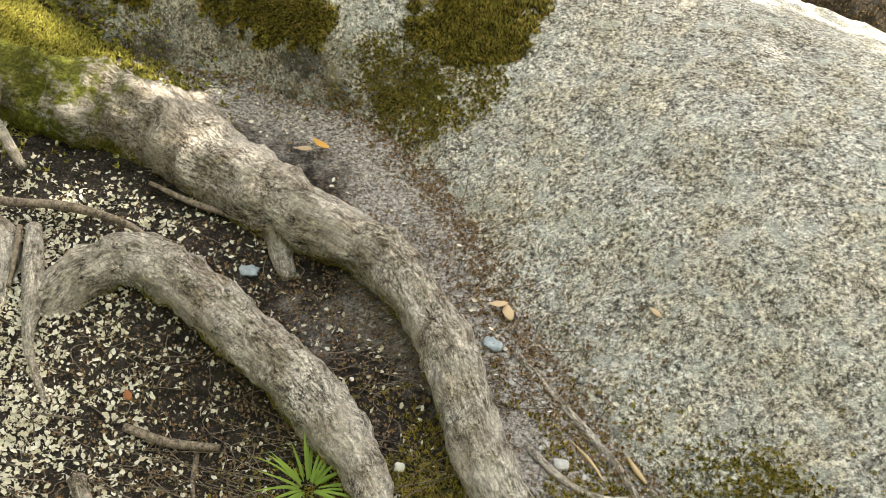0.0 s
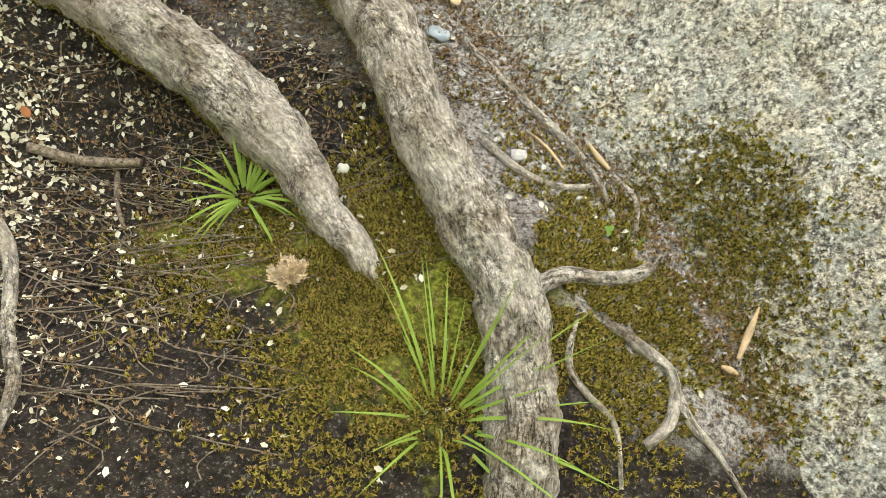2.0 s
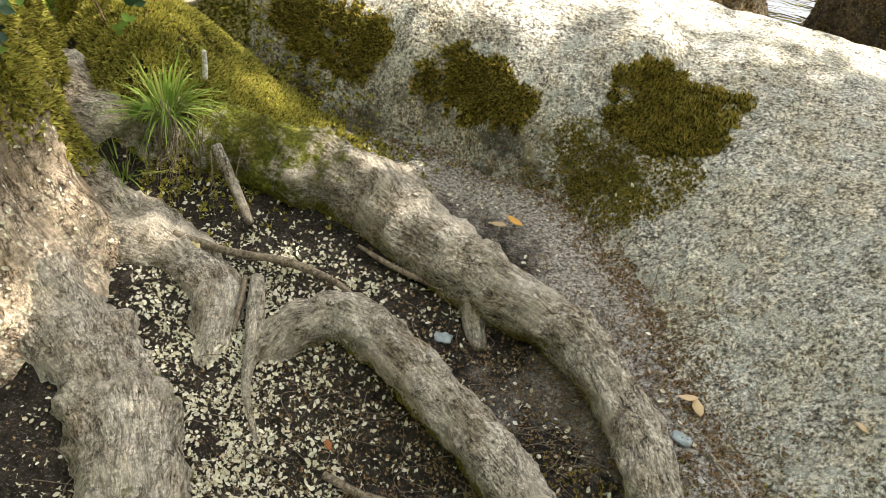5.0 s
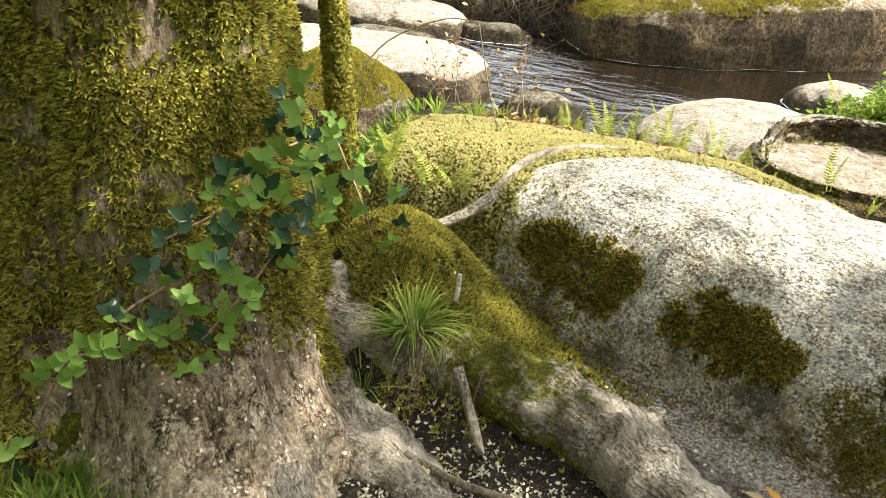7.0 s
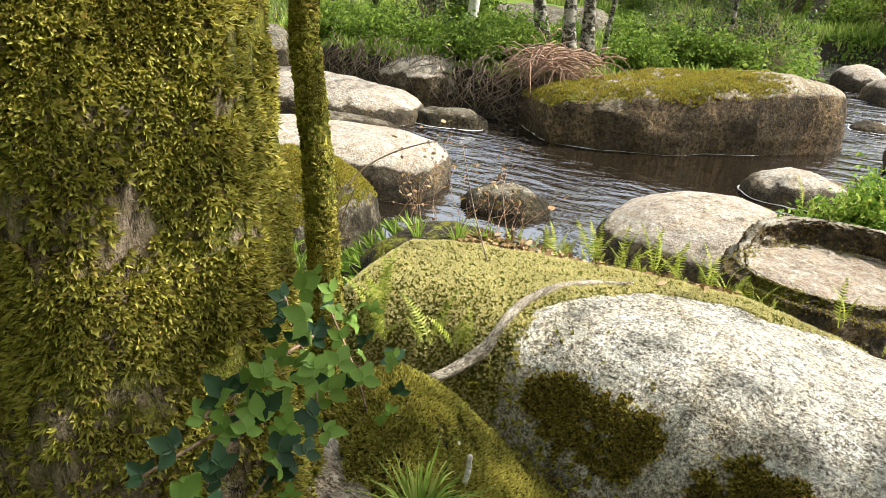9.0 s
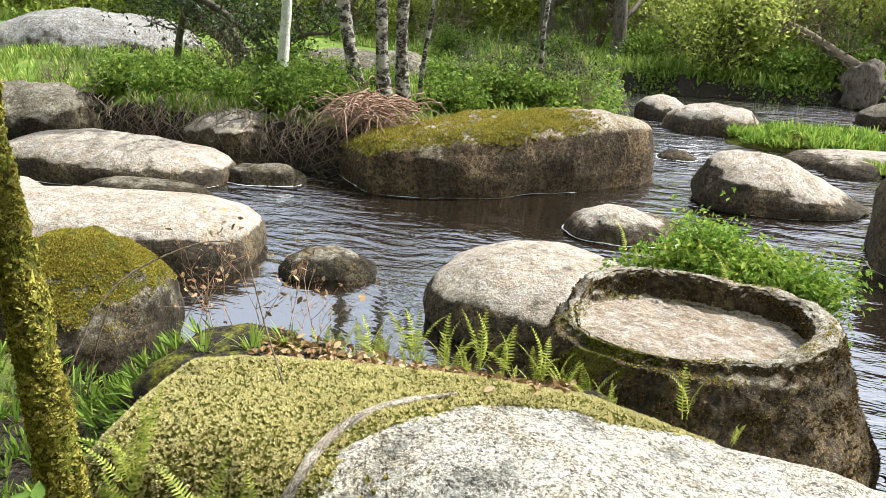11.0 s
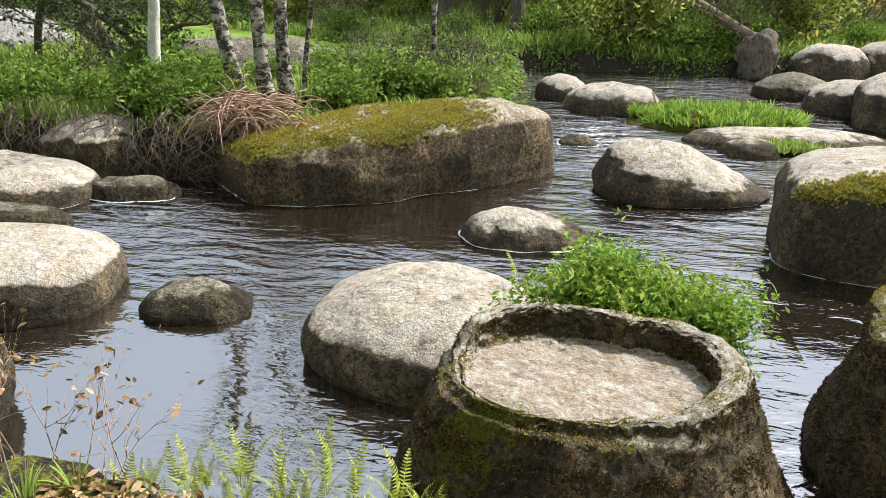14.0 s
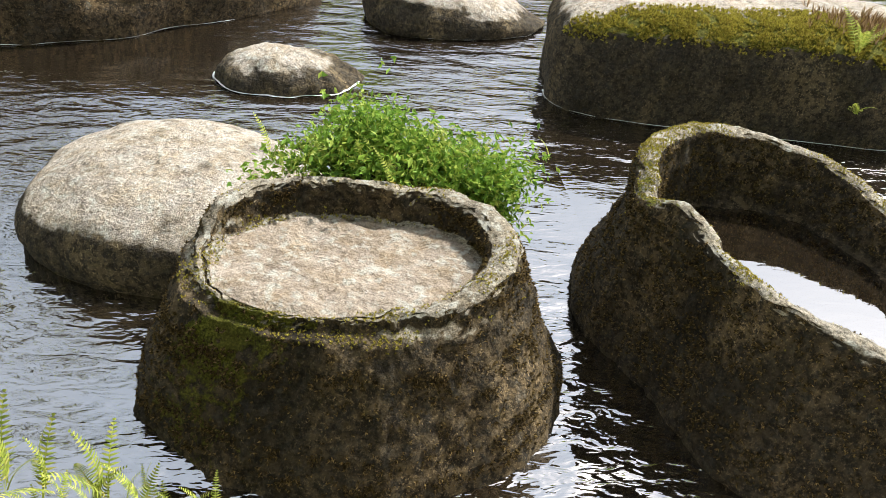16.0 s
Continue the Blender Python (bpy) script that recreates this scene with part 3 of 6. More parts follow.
def rock_shape(x, y, a, b, top, foot=-1.05, turn=0.0, sq=2.6, dome=2.4, slope=(0, 0), rough=0.05, seed=0.0, level=5, undercut=0.0, ridge=None):
    u, f = unit_ball(level)
    r = ((np.abs(u[:, 0]) ** sq + np.abs(u[:, 1]) ** sq) ** (dome / sq) + np.abs(u[:, 2]) ** dome) ** (-1 / dome)
    p = u * r[:, None]
    h = (top - foot) / 2
    taper = 1 - undercut * np.clip(-p[:, 2], 0, 1)
    q = np.stack([p[:, 0] * a * taper, p[:, 1] * b * taper, p[:, 2] * h], -1)
    q[:, 2] += (np.clip(p[:, 2], -0.2, 1) + 0.2) * (slope[0] * p[:, 0] + slope[1] * p[:, 1])
    if ridge:
        q[:, 2] *= np.where(q[:, 2] > 0, 1 - ridge * np.abs(p[:, 1]), 1)
    s = min(a, b)
    n = waves(q[:, 0], q[:, 1], q[:, 2], 1.5 / s, seed) + 0.75 * waves(q[:, 0], q[:, 1], q[:, 2], 4 / s, seed + 3) + 0.3 * waves(q[:, 0], q[:, 1], q[:, 2], 13 / s, seed + 5, 3) + 0.12 * waves(q[:, 0], q[:, 1], q[:, 2], 40 / s, seed + 7, 3)
    n = n + 0.9 * (0.6 - 2 * np.abs(waves(q[:, 0], q[:, 1], q[:, 2], 1.2 / s, seed + 9, 3)))
    q += u * (rough * s * n)[:, None]
    c, d = math.cos(radians(turn)), math.sin(radians(turn))
    q = np.stack([c * q[:, 0] - d * q[:, 1] + x, d * q[:, 0] + c * q[:, 1] + y, q[:, 2] + (top + foot) / 2], -1)
    return q, f


def river_rock(name, label, material, stain_shade=0.5, moss=0.0, moss_at=None, foam=True, parts=(), category="rock", group="boulders in the river", **shape):
    v, f = rock_shape(**shape)
    n = normals_of(v, f)
    wet = ss(0.26, 0.02, v[:, 2] - WATER)
    sides = ss(0.8, 0.3, n[:, 2])
    # steep sides coloured darker for algae and shade, plus the wet band
    st = np.clip(stain_shade * sides + 0.95 * wet + 0.22 * stain_shade, 0, 1)
    ms = moss * ss(0.35, 0.8, n[:, 2]) * (moss_at(v) if moss_at else 1.0) + (0.2 * moss * sides)
    ob = solid(name, mesh_of(name, v, f, material, True, {"stain_shade": st, "moss": np.clip(ms, 0, 1)}), label, category, group)
    return ob, v, f, n, ms


def moss_cover(parent, v, f, n, amount, size, count, name="moss", label="yellow-green moss", seed=0, gap=-0.35, material=None):
    """Small tufts over the faces whose amount is high, as one part."""
    t = np.array([q[:3] for q in f])
    w = np.linalg.norm(np.cross(v[t[:, 1]] - v[t[:, 0]], v[t[:, 2]] - v[t[:, 0]]), axis=1) * np.clip(amount[t].mean(1), 0, None)
    if w.sum() <= 0:
        return None
    pick = rng.choice(len(t), count, p=w / w.sum())
    b = rng.dirichlet((1, 1, 1), count)
    p = (v[t[pick]] * b[..., None]).sum(1)
    nn = (n[t[pick]] * b[..., None]).sum(1)
    keep = (waves(p[:, 0], p[:, 1], p[:, 2], 11, seed + 2, 3) + 0.3 * rng.normal(size=count)) > gap
    sv, sf = strew(p[keep] - 0.1 * size * nn[keep], nn[keep], size, MOSS_BIT, 0.35)
    return part(name, mesh_of(name, sv, sf, material or M_MOSS, False), parent, label, "stuff")


# The large boulder that the roots run against: a foot line, a face and a rounded back.


def boulder_z(x, y):
    px, py = x[..., None], y[..., None]
    a, b = FOOT[:-1], FOOT[1:]
    d = b - a
    t = np.clip(((px - a[:, 0]) * d[:, 0] + (py - a[:, 1]) * d[:, 1]) / (d**2).sum(1), 0, 1)
    ex, ey = px - a[:, 0] - t * d[:, 0], py - a[:, 1] - t * d[:, 1]
    far = np.hypot(ex, ey)
    k = far.argmin(-1)[..., None]
    dist = np.take_along_axis(far, k, -1)[..., 0]
    inside = np.take_along_axis(d[:, 0] * ey - d[:, 1] * ex, k, -1)[..., 0]
    dist = np.where(inside > 0, dist, -dist)
    dist = dist + 0.03 * waves(x, y, 0, 6, 13) + 0.012 * waves(x, y, 0, 21, 14)
    steep = 0.44 + 3.4 * ss(0.5, -0.2, x) - 0.5 * ss(-0.9, -1.6, x)
    face = 0.3 + 0.1 * ss(0.2, -0.5, x)
    high = face * np.tanh(np.clip(dist, 0, None) * steep / face) + 0.27 * (1 - np.exp(-np.clip(dist - 0.05, 0, None) / 0.55))
    z = np.where(dist > 0, high, 2.5 * dist)
    back = 3.12 - 0.1 * (x + 0.6) ** 2 * np.where(x > -0.6, 0.45, 1.1)
    z = z - 1.4 * np.clip(y - back + 0.12, 0, None) ** 1.5 - 0.12 * ss(back - 0.7, back, y)
    z = z - 1.6 * np.clip(-1.75 - x, 0, None) ** 1.3 - 0.22 * ss(0.4, 2.4, x) * ss(1.6, 2.6, y) - 0.5 * np.clip(x - 2.6, 0, None) ** 2
    return z + 0.012 * waves(x, y, 0, 4.2, 3) + 0.008 * waves(x, y, 0, 19, 8) * (1 + ss(0.35, 0.15, z))


def build_boulder():
    xs, ys = np.arange(-2.3, 3.6, 0.022), np.arange(-0.35, 4.1, 0.022)
    x, y = np.meshgrid(xs, ys)
    z = boulder_z(x, y)
    low = -1.3
    z = np.maximum(z, low)
    g = np.minimum(ground_z(x, y), 5) - 0.1
    w, h = len(xs), len(ys)
    i = np.arange(w * h).reshape(h, w)
    v = np.stack([x, y, z], -1).reshape(-1, 3)
    faces = np.stack([i[:-1, :-1], i[:-1, 1:], i[1:, 1:], i[1:, :-1]], -1).reshape(-1, 4)
    keep = (z.ravel() > g.ravel())[faces].any(1) & (z.ravel()[faces].max(1) > low)
    faces = faces[keep]
    used = np.unique(faces)
    remap = np.full(len(v), -1)
    remap[used] = np.arange(len(used))
    v, faces = v[used], remap[faces]
    n = normals_of(v, faces.tolist())
    X, Y, Z = v.T
    edge = -1.04 + 0.28 * ss(2.4, 2.85, Y) + 0.75 * ss(2.78, 3.05, Y) + 0.05 * waves(X, Y, 0, 7, 5)
    left = ss(edge + 0.05, edge - 0.05, X) * ss(2.05, 2.2, Y)
    face = ss(0.85, 0.55, n[:, 2]) * ss(0.9, 0.3, X)
    rows = gauss(X, Z, -0.72, 0.32, 0.22, 0.085) + gauss(X, Z, -0.17, 0.28, 0.2, 0.075)
    patch = np.maximum(0.85 * face * np.clip(rows, 0, 1), 0.7 * gauss(X, Y, 0.48, 2.24, 0.26, 0.16)) * (0.8 + 0.35 * waves(X, Y, Z, 8, 17))
    foot = 0.46 * ss(0.95, 1.1, X) * ss(1.2, 0.75, Y) * ss(1.5, 1.2, X) + 0.55 * gauss(X, Y, 0.32, 2.02, 0.3, 0.16)
    specks = 0.5 * ss(0.2, 0.7, waves(X, Y, 0, 6, 11)) * ss(2.0, 1.2, Y)
    moss = np.clip(np.maximum.reduce([0.95 * left, patch, foot, specks]), 0, 1)
    stain_shade = np.clip(0.27 * face * ss(0.5, 0.15, Z) + 0.12 * ss(0.3, 0.05, Z), 0, 1)
    ob = solid("granite_boulder", mesh_of("granite_boulder", v, faces, M_BOULDER, True, {"moss": moss, "stain_shade": stain_shade}),
               "large rounded pale granite boulder half covered in moss", "boulder")
    tri = np.vstack([faces[:, [0, 1, 2]], faces[:, [0, 2, 3]]])
    moss_cover(ob, v, tri.tolist(), n, np.where(moss > 0.45, left, 0), 0.01, 70000, label="short pale yellow-green moss turf", gap=-0.7, material=M_MOSS_PALE)
    moss_cover(ob, v, tri.tolist(), n, np.where(patch > 0.25, patch, 0), 0.02, 12000, label="dark green moss cushions", material=M_MOSS_DARK)
    moss_cover(ob, v, tri.tolist(), n, np.where(foot > 0.25, foot, 0), 0.009, 9000, material=M_MOSS_DARK)
    return ob


build_boulder()


def surface_z(x, y):
    x, y = np.asarray(x, float), np.asarray(y, float)
    return np.maximum(ground_z(x, y), np.where(y < 4.0, boulder_z(np.atleast_1d(x), np.atleast_1d(y)).reshape(x.shape), -9))


def surface_n(x, y):
    e = 0.02
    z0 = surface_z(x, y)
    return np.stack([-(surface_z(x + e, y) - z0) / e, -(surface_z(x, y + e) - z0) / e, np.ones_like(z0)], -1)


ROCKS = {}


def add_rock(key, *args, **kw):
    ROCKS[key] = river_rock(*args, **kw)


def far_moss(v):
    d = (v[:, 0] + 2.6) * 0.8 + (v[:, 1] - 10.6) * 0.6
    return ss(1.75, 0.9, d + 0.3 * waves(v[:, 0], v[:, 1], 0, 3.5, 5)) * (0.72 + 0.4 * waves(v[:, 0], v[:, 1], 0, 2.5, 3))


add_rock("far", "mossy_boulder", "long dark granite boulder topped with golden moss", M_BROWN, 0.6, 0.8, far_moss, x=-2.45, y=10.85, a=2.1, b=1.15, top=0.07, turn=36, sq=3.2, dome=3.8, slope=(0.09, -0.1), rough=0.055, seed=2)
add_rock("cube", "block_boulder", "squared dark granite block with yellow moss along its top edge", M_PALE, 0.95, 0.75, lambda v: ss(8.75, 8.3, v[:, 1]) * 0.9 + 0.1, x=3.5, y=8.85, a=1.78, b=0.9, top=0.2, turn=-9, sq=5, dome=5, rough=0.035, seed=5)
add_rock("wedge", "wedge_boulder", "grey wedge-shaped boulder sloping down to the water", M_PALE, 0.85, 0.15, x=1.05, y=10.75, a=1.02, b=0.72, top=-0.17, turn=14, sq=2.4, dome=1.9, slope=(-0.34, 0), rough=0.05, seed=8, ridge=0.3)
add_rock("mid", "low_rock", "low rock with bright lichen just above the water", M_PALE, 0.7, 0.2, x=-0.6, y=8.75, a=0.66, b=0.42, top=-0.44, turn=8, sq=2.2, dome=2.0, slope=(-0.06, 0), rough=0.07, seed=11)
add_rock("white", "rounded_boulder", "broad rounded pale boulder with a cracked top", M_PALE, 1.0, 0.0, x=-1.05, y=6.32, a=0.9, b=0.78, top=-0.21, turn=-12, sq=2.5, dome=2.3, rough=0.035, seed=14)
add_rock("small", "small_river_rock", "small wet brown rock standing out of calm water", M_DARK, 0.6, 0.35, x=-3.0, y=6.6, a=0.46, b=0.34, top=-0.51, turn=10, sq=2.3, dome=2.0, rough=0.09, seed=17, level=4)
add_rock("flat", "flat_slab_boulder", "long flat pale slab with a dark waterline", M_PALE, 0.8, 0.0, x=-5.35, y=6.35, a=1.65, b=0.75, top=-0.24, turn=14, sq=3.4, dome=3.4, rough=0.03, seed=20, undercut=0.1)
add_rock("mossy", "mossy_round_rock", "rounded boulder capped with thick moss", M_DARK, 0.4, 0.9, x=-3.95, y=4.75, a=0.6, b=0.6, top=0.06, turn=0, sq=2.2, dome=2.2, rough=0.06, seed=23)
add_rock("slab_far", "flat_slab_boulder", "pale flat slab lying in the stream", M_PALE, 0.8, 0.0, x=-7.0, y=8.85, a=1.55, b=0.8, top=-0.28, turn=6, sq=2.6, dome=2.6, slope=(-0.05, 0), rough=0.04, seed=26)
add_rock("slab_dark", "low_dark_rock", "low dark wet rock in front of a pale slab", M_DARK, 0.6, 0.0, x=-5.95, y=8.0, a=0.85, b=0.32, top=-0.52, turn=8, sq=2.8, dome=2.6, rough=0.05, seed=29, level=4)
add_rock("left", "rounded_rock", "rounded rock half in the stream", M_PALE, 0.8, 0.0, x=-7.1, y=6.9, a=0.7, b=0.55, top=-0.3, turn=0, sq=2.3, dome=2.2, rough=0.05, seed=32, level=4)
add_rock("bank_stone", "bank_stone", "pale stone set into the grassy bank", M_PALE, 0.5, 0.15, x=-6.05, y=10.15, a=0.72, b=0.55, top=-0.02, turn=5, sq=2.5, dome=2.2, slope=(0, -0.05), rough=0.06, seed=35)
add_rock("bank_left", "bank_boulder", "dark boulder leaning out of the bank", M_DARK, 0.6, 0.2, x=-9.6, y=9.9, a=1.6, b=1.0, top=0.12, turn=-14, sq=2.4, dome=2.2, slope=(0.1, 0), rough=0.06, seed=38)
add_rock("shelf", "low_dark_rock", "low wet ledge at the foot of the bank", M_DARK, 0.6, 0.0, x=-5.1, y=9.2, a=0.6, b=0.3, top=-0.5, turn=8, sq=2.4, dome=2.2, rough=0.1, seed=39, level=4)
add_rock("whale", "whale_back_boulder", "great pale whale-backed boulder on the island", M_GREY, 0.5, 0.0, foam=False, x=-12.6, y=15.3, a=2.5, b=1.6, top=0.85, turn=8, sq=2.2, dome=2.1, rough=0.04, seed=41)
add_rock("island_rock", "island_rock", "broad mossy rock behind the birches", M_DARK, 0.4, 0.35, foam=False, x=-6.4, y=15.6, a=2.2, b=0.9, top=0.35, turn=0, sq=2.6, dome=2.2, rough=0.08, seed=44, level=4)
add_rock("sandbar", "pale_ledge", "long pale ledge lying at water level", M_PALE, 0.5, 0.0, x=2.9, y=13.6, a=1.6, b=0.55, top=-0.5, turn=2, sq=2.6, dome=2.6, rough=0.05, seed=47, level=4)
add_rock("ledge_small", "small_river_rock", "small pale rock beside the ledge", M_PALE, 0.8, 0.1, x=2.2, y=12.9, a=0.42, b=0.3, top=-0.5, sq=2.3, dome=2.1, rough=0.08, seed=50, level=4)
add_rock("tall_pale", "rounded_rock", "rounded pale-topped rock with dark sides", M_PALE, 0.95, 0.0, x=0.35, y=15.7, a=0.85, b=0.6, top=-0.22, turn=-8, sq=2.4, dome=2.1, rough=0.06, seed=53, level=4)
add_rock("tall_pale2", "rounded_rock", "pale rock beside the rapids", M_PALE, 0.8, 0.0, x=-0.6, y=16.8, a=0.5, b=0.45, top=-0.28, turn=0, sq=2.3, dome=2.1, rough=0.07, seed=56, level=4)
add_rock("rapid", "small_river_rock", "small wet rock in the rapids", M_PALE, 0.8, 0.0, x=-0.2, y=12.9, a=0.34, b=0.22, top=-0.58, sq=2.3, dome=2.1, rough=0.1, seed=57, level=4)
add_rock("right1", "slab_boulder", "large pale slab with a dark broken face", M_PALE, 0.95, 0.0, x=6.2, y=15.3, a=1.9, b=1.1, top=0.18, turn=-10, sq=3.2, dome=3.6, slope=(0.05, 0.05), rough=0.05, seed=59)
add_rock("right2", "rounded_rock", "dark rock with a pale cap", M_PALE, 0.95, 0.0, x=4.5, y=16.6, a=0.72, b=0.6, top=-0.16, sq=2.4, dome=2.1, rough=0.07, seed=62, level=4)
add_rock("right3", "rounded_rock", "brown rock in the far channel", M_DARK, 0.6, 0.0, x=3.9, y=18.0, a=0.75, b=0.5, top=-0.25, sq=2.4, dome=2.1, rough=0.07, seed=65, level=4)
add_rock("right4", "bank_stone", "pale stone on the far bank", M_PALE, 0.6, 0.1, foam=False, x=5.2, y=20.6, a=0.85, b=0.6, top=0.08, sq=2.4, dome=2.1, rough=0.08, seed=68, level=4)
add_rock("right5", "bank_stone", "pale stone on the far bank", M_PALE, 0.6, 0.1, foam=False, x=6.6, y=20.9, a=0.9, b=0.6, top=0.14, sq=2.4, dome=2.1, rough=0.08, seed=71, level=4)
add_rock("isle", "grass_islet", "low stony islet overgrown with grass", M_DARK, 0.5, 0.7, x=2.0, y=14.8, a=1.45, b=0.7, top=-0.48, turn=4, sq=2.2, dome=2.0, rough=0.1, seed=74, level=4)
for key, cnt, sz in (("far", 22000, 0.024), ("cube", 12000, 0.022), ("mossy", 14000, 0.016)):
    ob, v, f, n, ms = ROCKS[key]
    moss_cover(ob, v, f, n, np.where(ms > 0.3, ms, 0), sz, cnt, material=M_MOSS_GOLD, gap=-0.2)


# ---- hollowed stone basins ----
def basin(name, label, cx, cy, radius, rim, floor, bulge, inner, seed, floor_material, floor_label, wet, moss, water_in=None):
    """radius, rim: functions of the angle; inner: the share of the radius that the hollow takes."""
    na = 260
    a = np.linspace(0, 2 * np.pi, na, endpoint=False)
    R, top = radius(a), rim(a)
    rows, zs = [], []
    bulge = bulge(a) if callable(bulge) else bulge * (1 + 0.4 * np.sin(2 * a + seed))
    prof = [(1 + bulge * 1.05, -1.15), (1 + bulge, -0.8), (1 + bulge * 0.85, -0.6), (1 + bulge * 0.62, -0.42), (1 + bulge * 0.4, -0.25), (1 + bulge * 0.2, -0.1)]
    for k, z in prof:
        rows.append(R * k)
        zs.append(np.minimum(z + 0 * a, top - 0.05))
    inner = inner(a) if callable(inner) else inner + 0 * a
    wall = 1 - inner
    for k, d in ((1.03, -0.05), (1.0, -0.015), (1 - 0.3 * wall, 0.0), (1 - 0.7 * wall, -0.004), (1 - 0.93 * wall, -0.025)):
        rows.append(R * k)
        zs.append(top + d)
    for k, s in ((inner * 0.985, 0.5), (inner * 0.95, 0.93), (inner * 0.9, 1.0)):
        rows.append(R * k)
        zs.append(top + np.minimum(floor - top, -0.012) * s)
    rows, zs = np.array(rows), np.array(zs)
    k = np.linspace(0, len(rows) - 1, 5 * len(rows))
    lo = np.clip(k.astype(int), 0, len(rows) - 2)
    w = (k - lo)[:, None]
    rows, zs = rows[lo] * (1 - w) + rows[lo + 1] * w, zs[lo] * (1 - w) + zs[lo + 1] * w
    x, y = cx + rows * np.cos(a), cy + rows * np.sin(a)
    nz = waves(x, y, zs, 3.2, seed) + 0.7 * waves(x, y, zs, 11, seed + 2) + 0.5 * waves(x, y, zs, 30, seed + 4, 3) + 0.3 * waves(x, y, zs, 80, seed + 5, 3)
    x, y = x + 0.026 * nz * np.cos(a), y + 0.026 * nz * np.sin(a)
    zs = zs + 0.012 * waves(x, y, 0, 9, seed + 6)
    v = np.stack([x, y, zs], -1).reshape(-1, 3)
    f = []
    m = len(rows)
    for i in range(m - 1):
        for j in range(na):
            k = (j + 1) % na
            f.append((i * na + j, i * na + k, (i + 1) * na + k, (i + 1) * na + j))
    f.append(tuple(range(na))[::-1])
    nrm = normals_of(v, f)
    up = ss(0.4, 0.8, nrm[:, 2])
    # walls coloured dark for algae and shade; the last gauss paints a sunlit spot
    ob = solid(name, mesh_of(name, v, f, M_BASIN, True, {"stain_shade": np.clip(0.85 * np.maximum(1 - up, ss(-0.05, -0.11, v[:, 2])) + 0.12 + 0.5 * ss(0.2, 0.0, v[:, 2] - WATER) - 0.5 * gauss(v[:, 0], v[:, 1], 0.75, 4.35, 0.3, 0.3), 0, 1), "moss": moss(v, nrm, up)}), label, "stone basin", "hollowed basins")
    if floor_material:
        g = np.linspace(0, 1, 40)
        ix = cx + (g[:, None] * R * inner * 0.97) * np.cos(a)
        iy = cy + (g[:, None] * R * inner * 0.97) * np.sin(a)
        iz = floor + 0.014 * waves(ix, iy, 0, 6, seed + 8) + 0.012 * waves(ix, iy, 0, 22, seed + 9) if not wet else np.full_like(ix, floor)
        if not wet:
            hem = ss(0.86, 1.0, g)[:, None]
            iz = iz * (1 - hem) + np.minimum(top - 0.004, floor + 0.004) * hem
        fv = np.stack([ix, iy, iz], -1).reshape(-1, 3)
        ff = []
        for i in range(len(g) - 1):
            for j in range(na):
                k = (j + 1) % na
                ff.append((i * na + j, i * na + k, (i + 1) * na + k, (i + 1) * na + j))
        attrs = {"fast": np.full(len(fv), 0.0)} if wet else {"stain_shade": np.zeros(len(fv)), "moss": np.zeros(len(fv))}
        part(floor_label.split()[-1], mesh_of("floor", fv, ff, floor_material, True, attrs), ob, floor_label)
    return ob, v, f, nrm


def curve_of(points):
    """A closed smooth curve through (degrees, value) pairs."""
    d = np.array([p[0] for p in points], float)
    w = np.array([p[1] for p in points], float)
    return lambda a: np.interp(np.degrees(a) % 360, np.r_[d[-1] - 360, d, d[0] + 360], np.r_[w[-1], w, w[0]])


M_SAND = granite("sandy_basin_floor", (0.42, 0.35, 0.28), (0.27, 0.22, 0.17), 0.2, mottle=0.45)
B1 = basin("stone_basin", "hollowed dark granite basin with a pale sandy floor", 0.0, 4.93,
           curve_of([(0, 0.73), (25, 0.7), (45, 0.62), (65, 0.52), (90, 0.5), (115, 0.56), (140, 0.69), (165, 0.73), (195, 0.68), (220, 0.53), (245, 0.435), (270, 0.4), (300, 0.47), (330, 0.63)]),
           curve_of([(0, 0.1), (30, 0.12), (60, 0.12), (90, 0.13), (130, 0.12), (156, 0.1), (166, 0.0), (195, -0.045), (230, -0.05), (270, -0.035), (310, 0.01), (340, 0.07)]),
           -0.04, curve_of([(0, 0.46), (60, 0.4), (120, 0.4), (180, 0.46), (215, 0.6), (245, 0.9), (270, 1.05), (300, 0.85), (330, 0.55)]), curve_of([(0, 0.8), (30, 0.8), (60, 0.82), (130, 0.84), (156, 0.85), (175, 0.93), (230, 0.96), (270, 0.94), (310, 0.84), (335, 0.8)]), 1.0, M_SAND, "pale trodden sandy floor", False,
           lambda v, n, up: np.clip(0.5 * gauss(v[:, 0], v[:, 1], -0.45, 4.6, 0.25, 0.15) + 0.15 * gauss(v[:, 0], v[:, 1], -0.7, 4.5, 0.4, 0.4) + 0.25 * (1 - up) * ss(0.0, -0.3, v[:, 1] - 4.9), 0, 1))
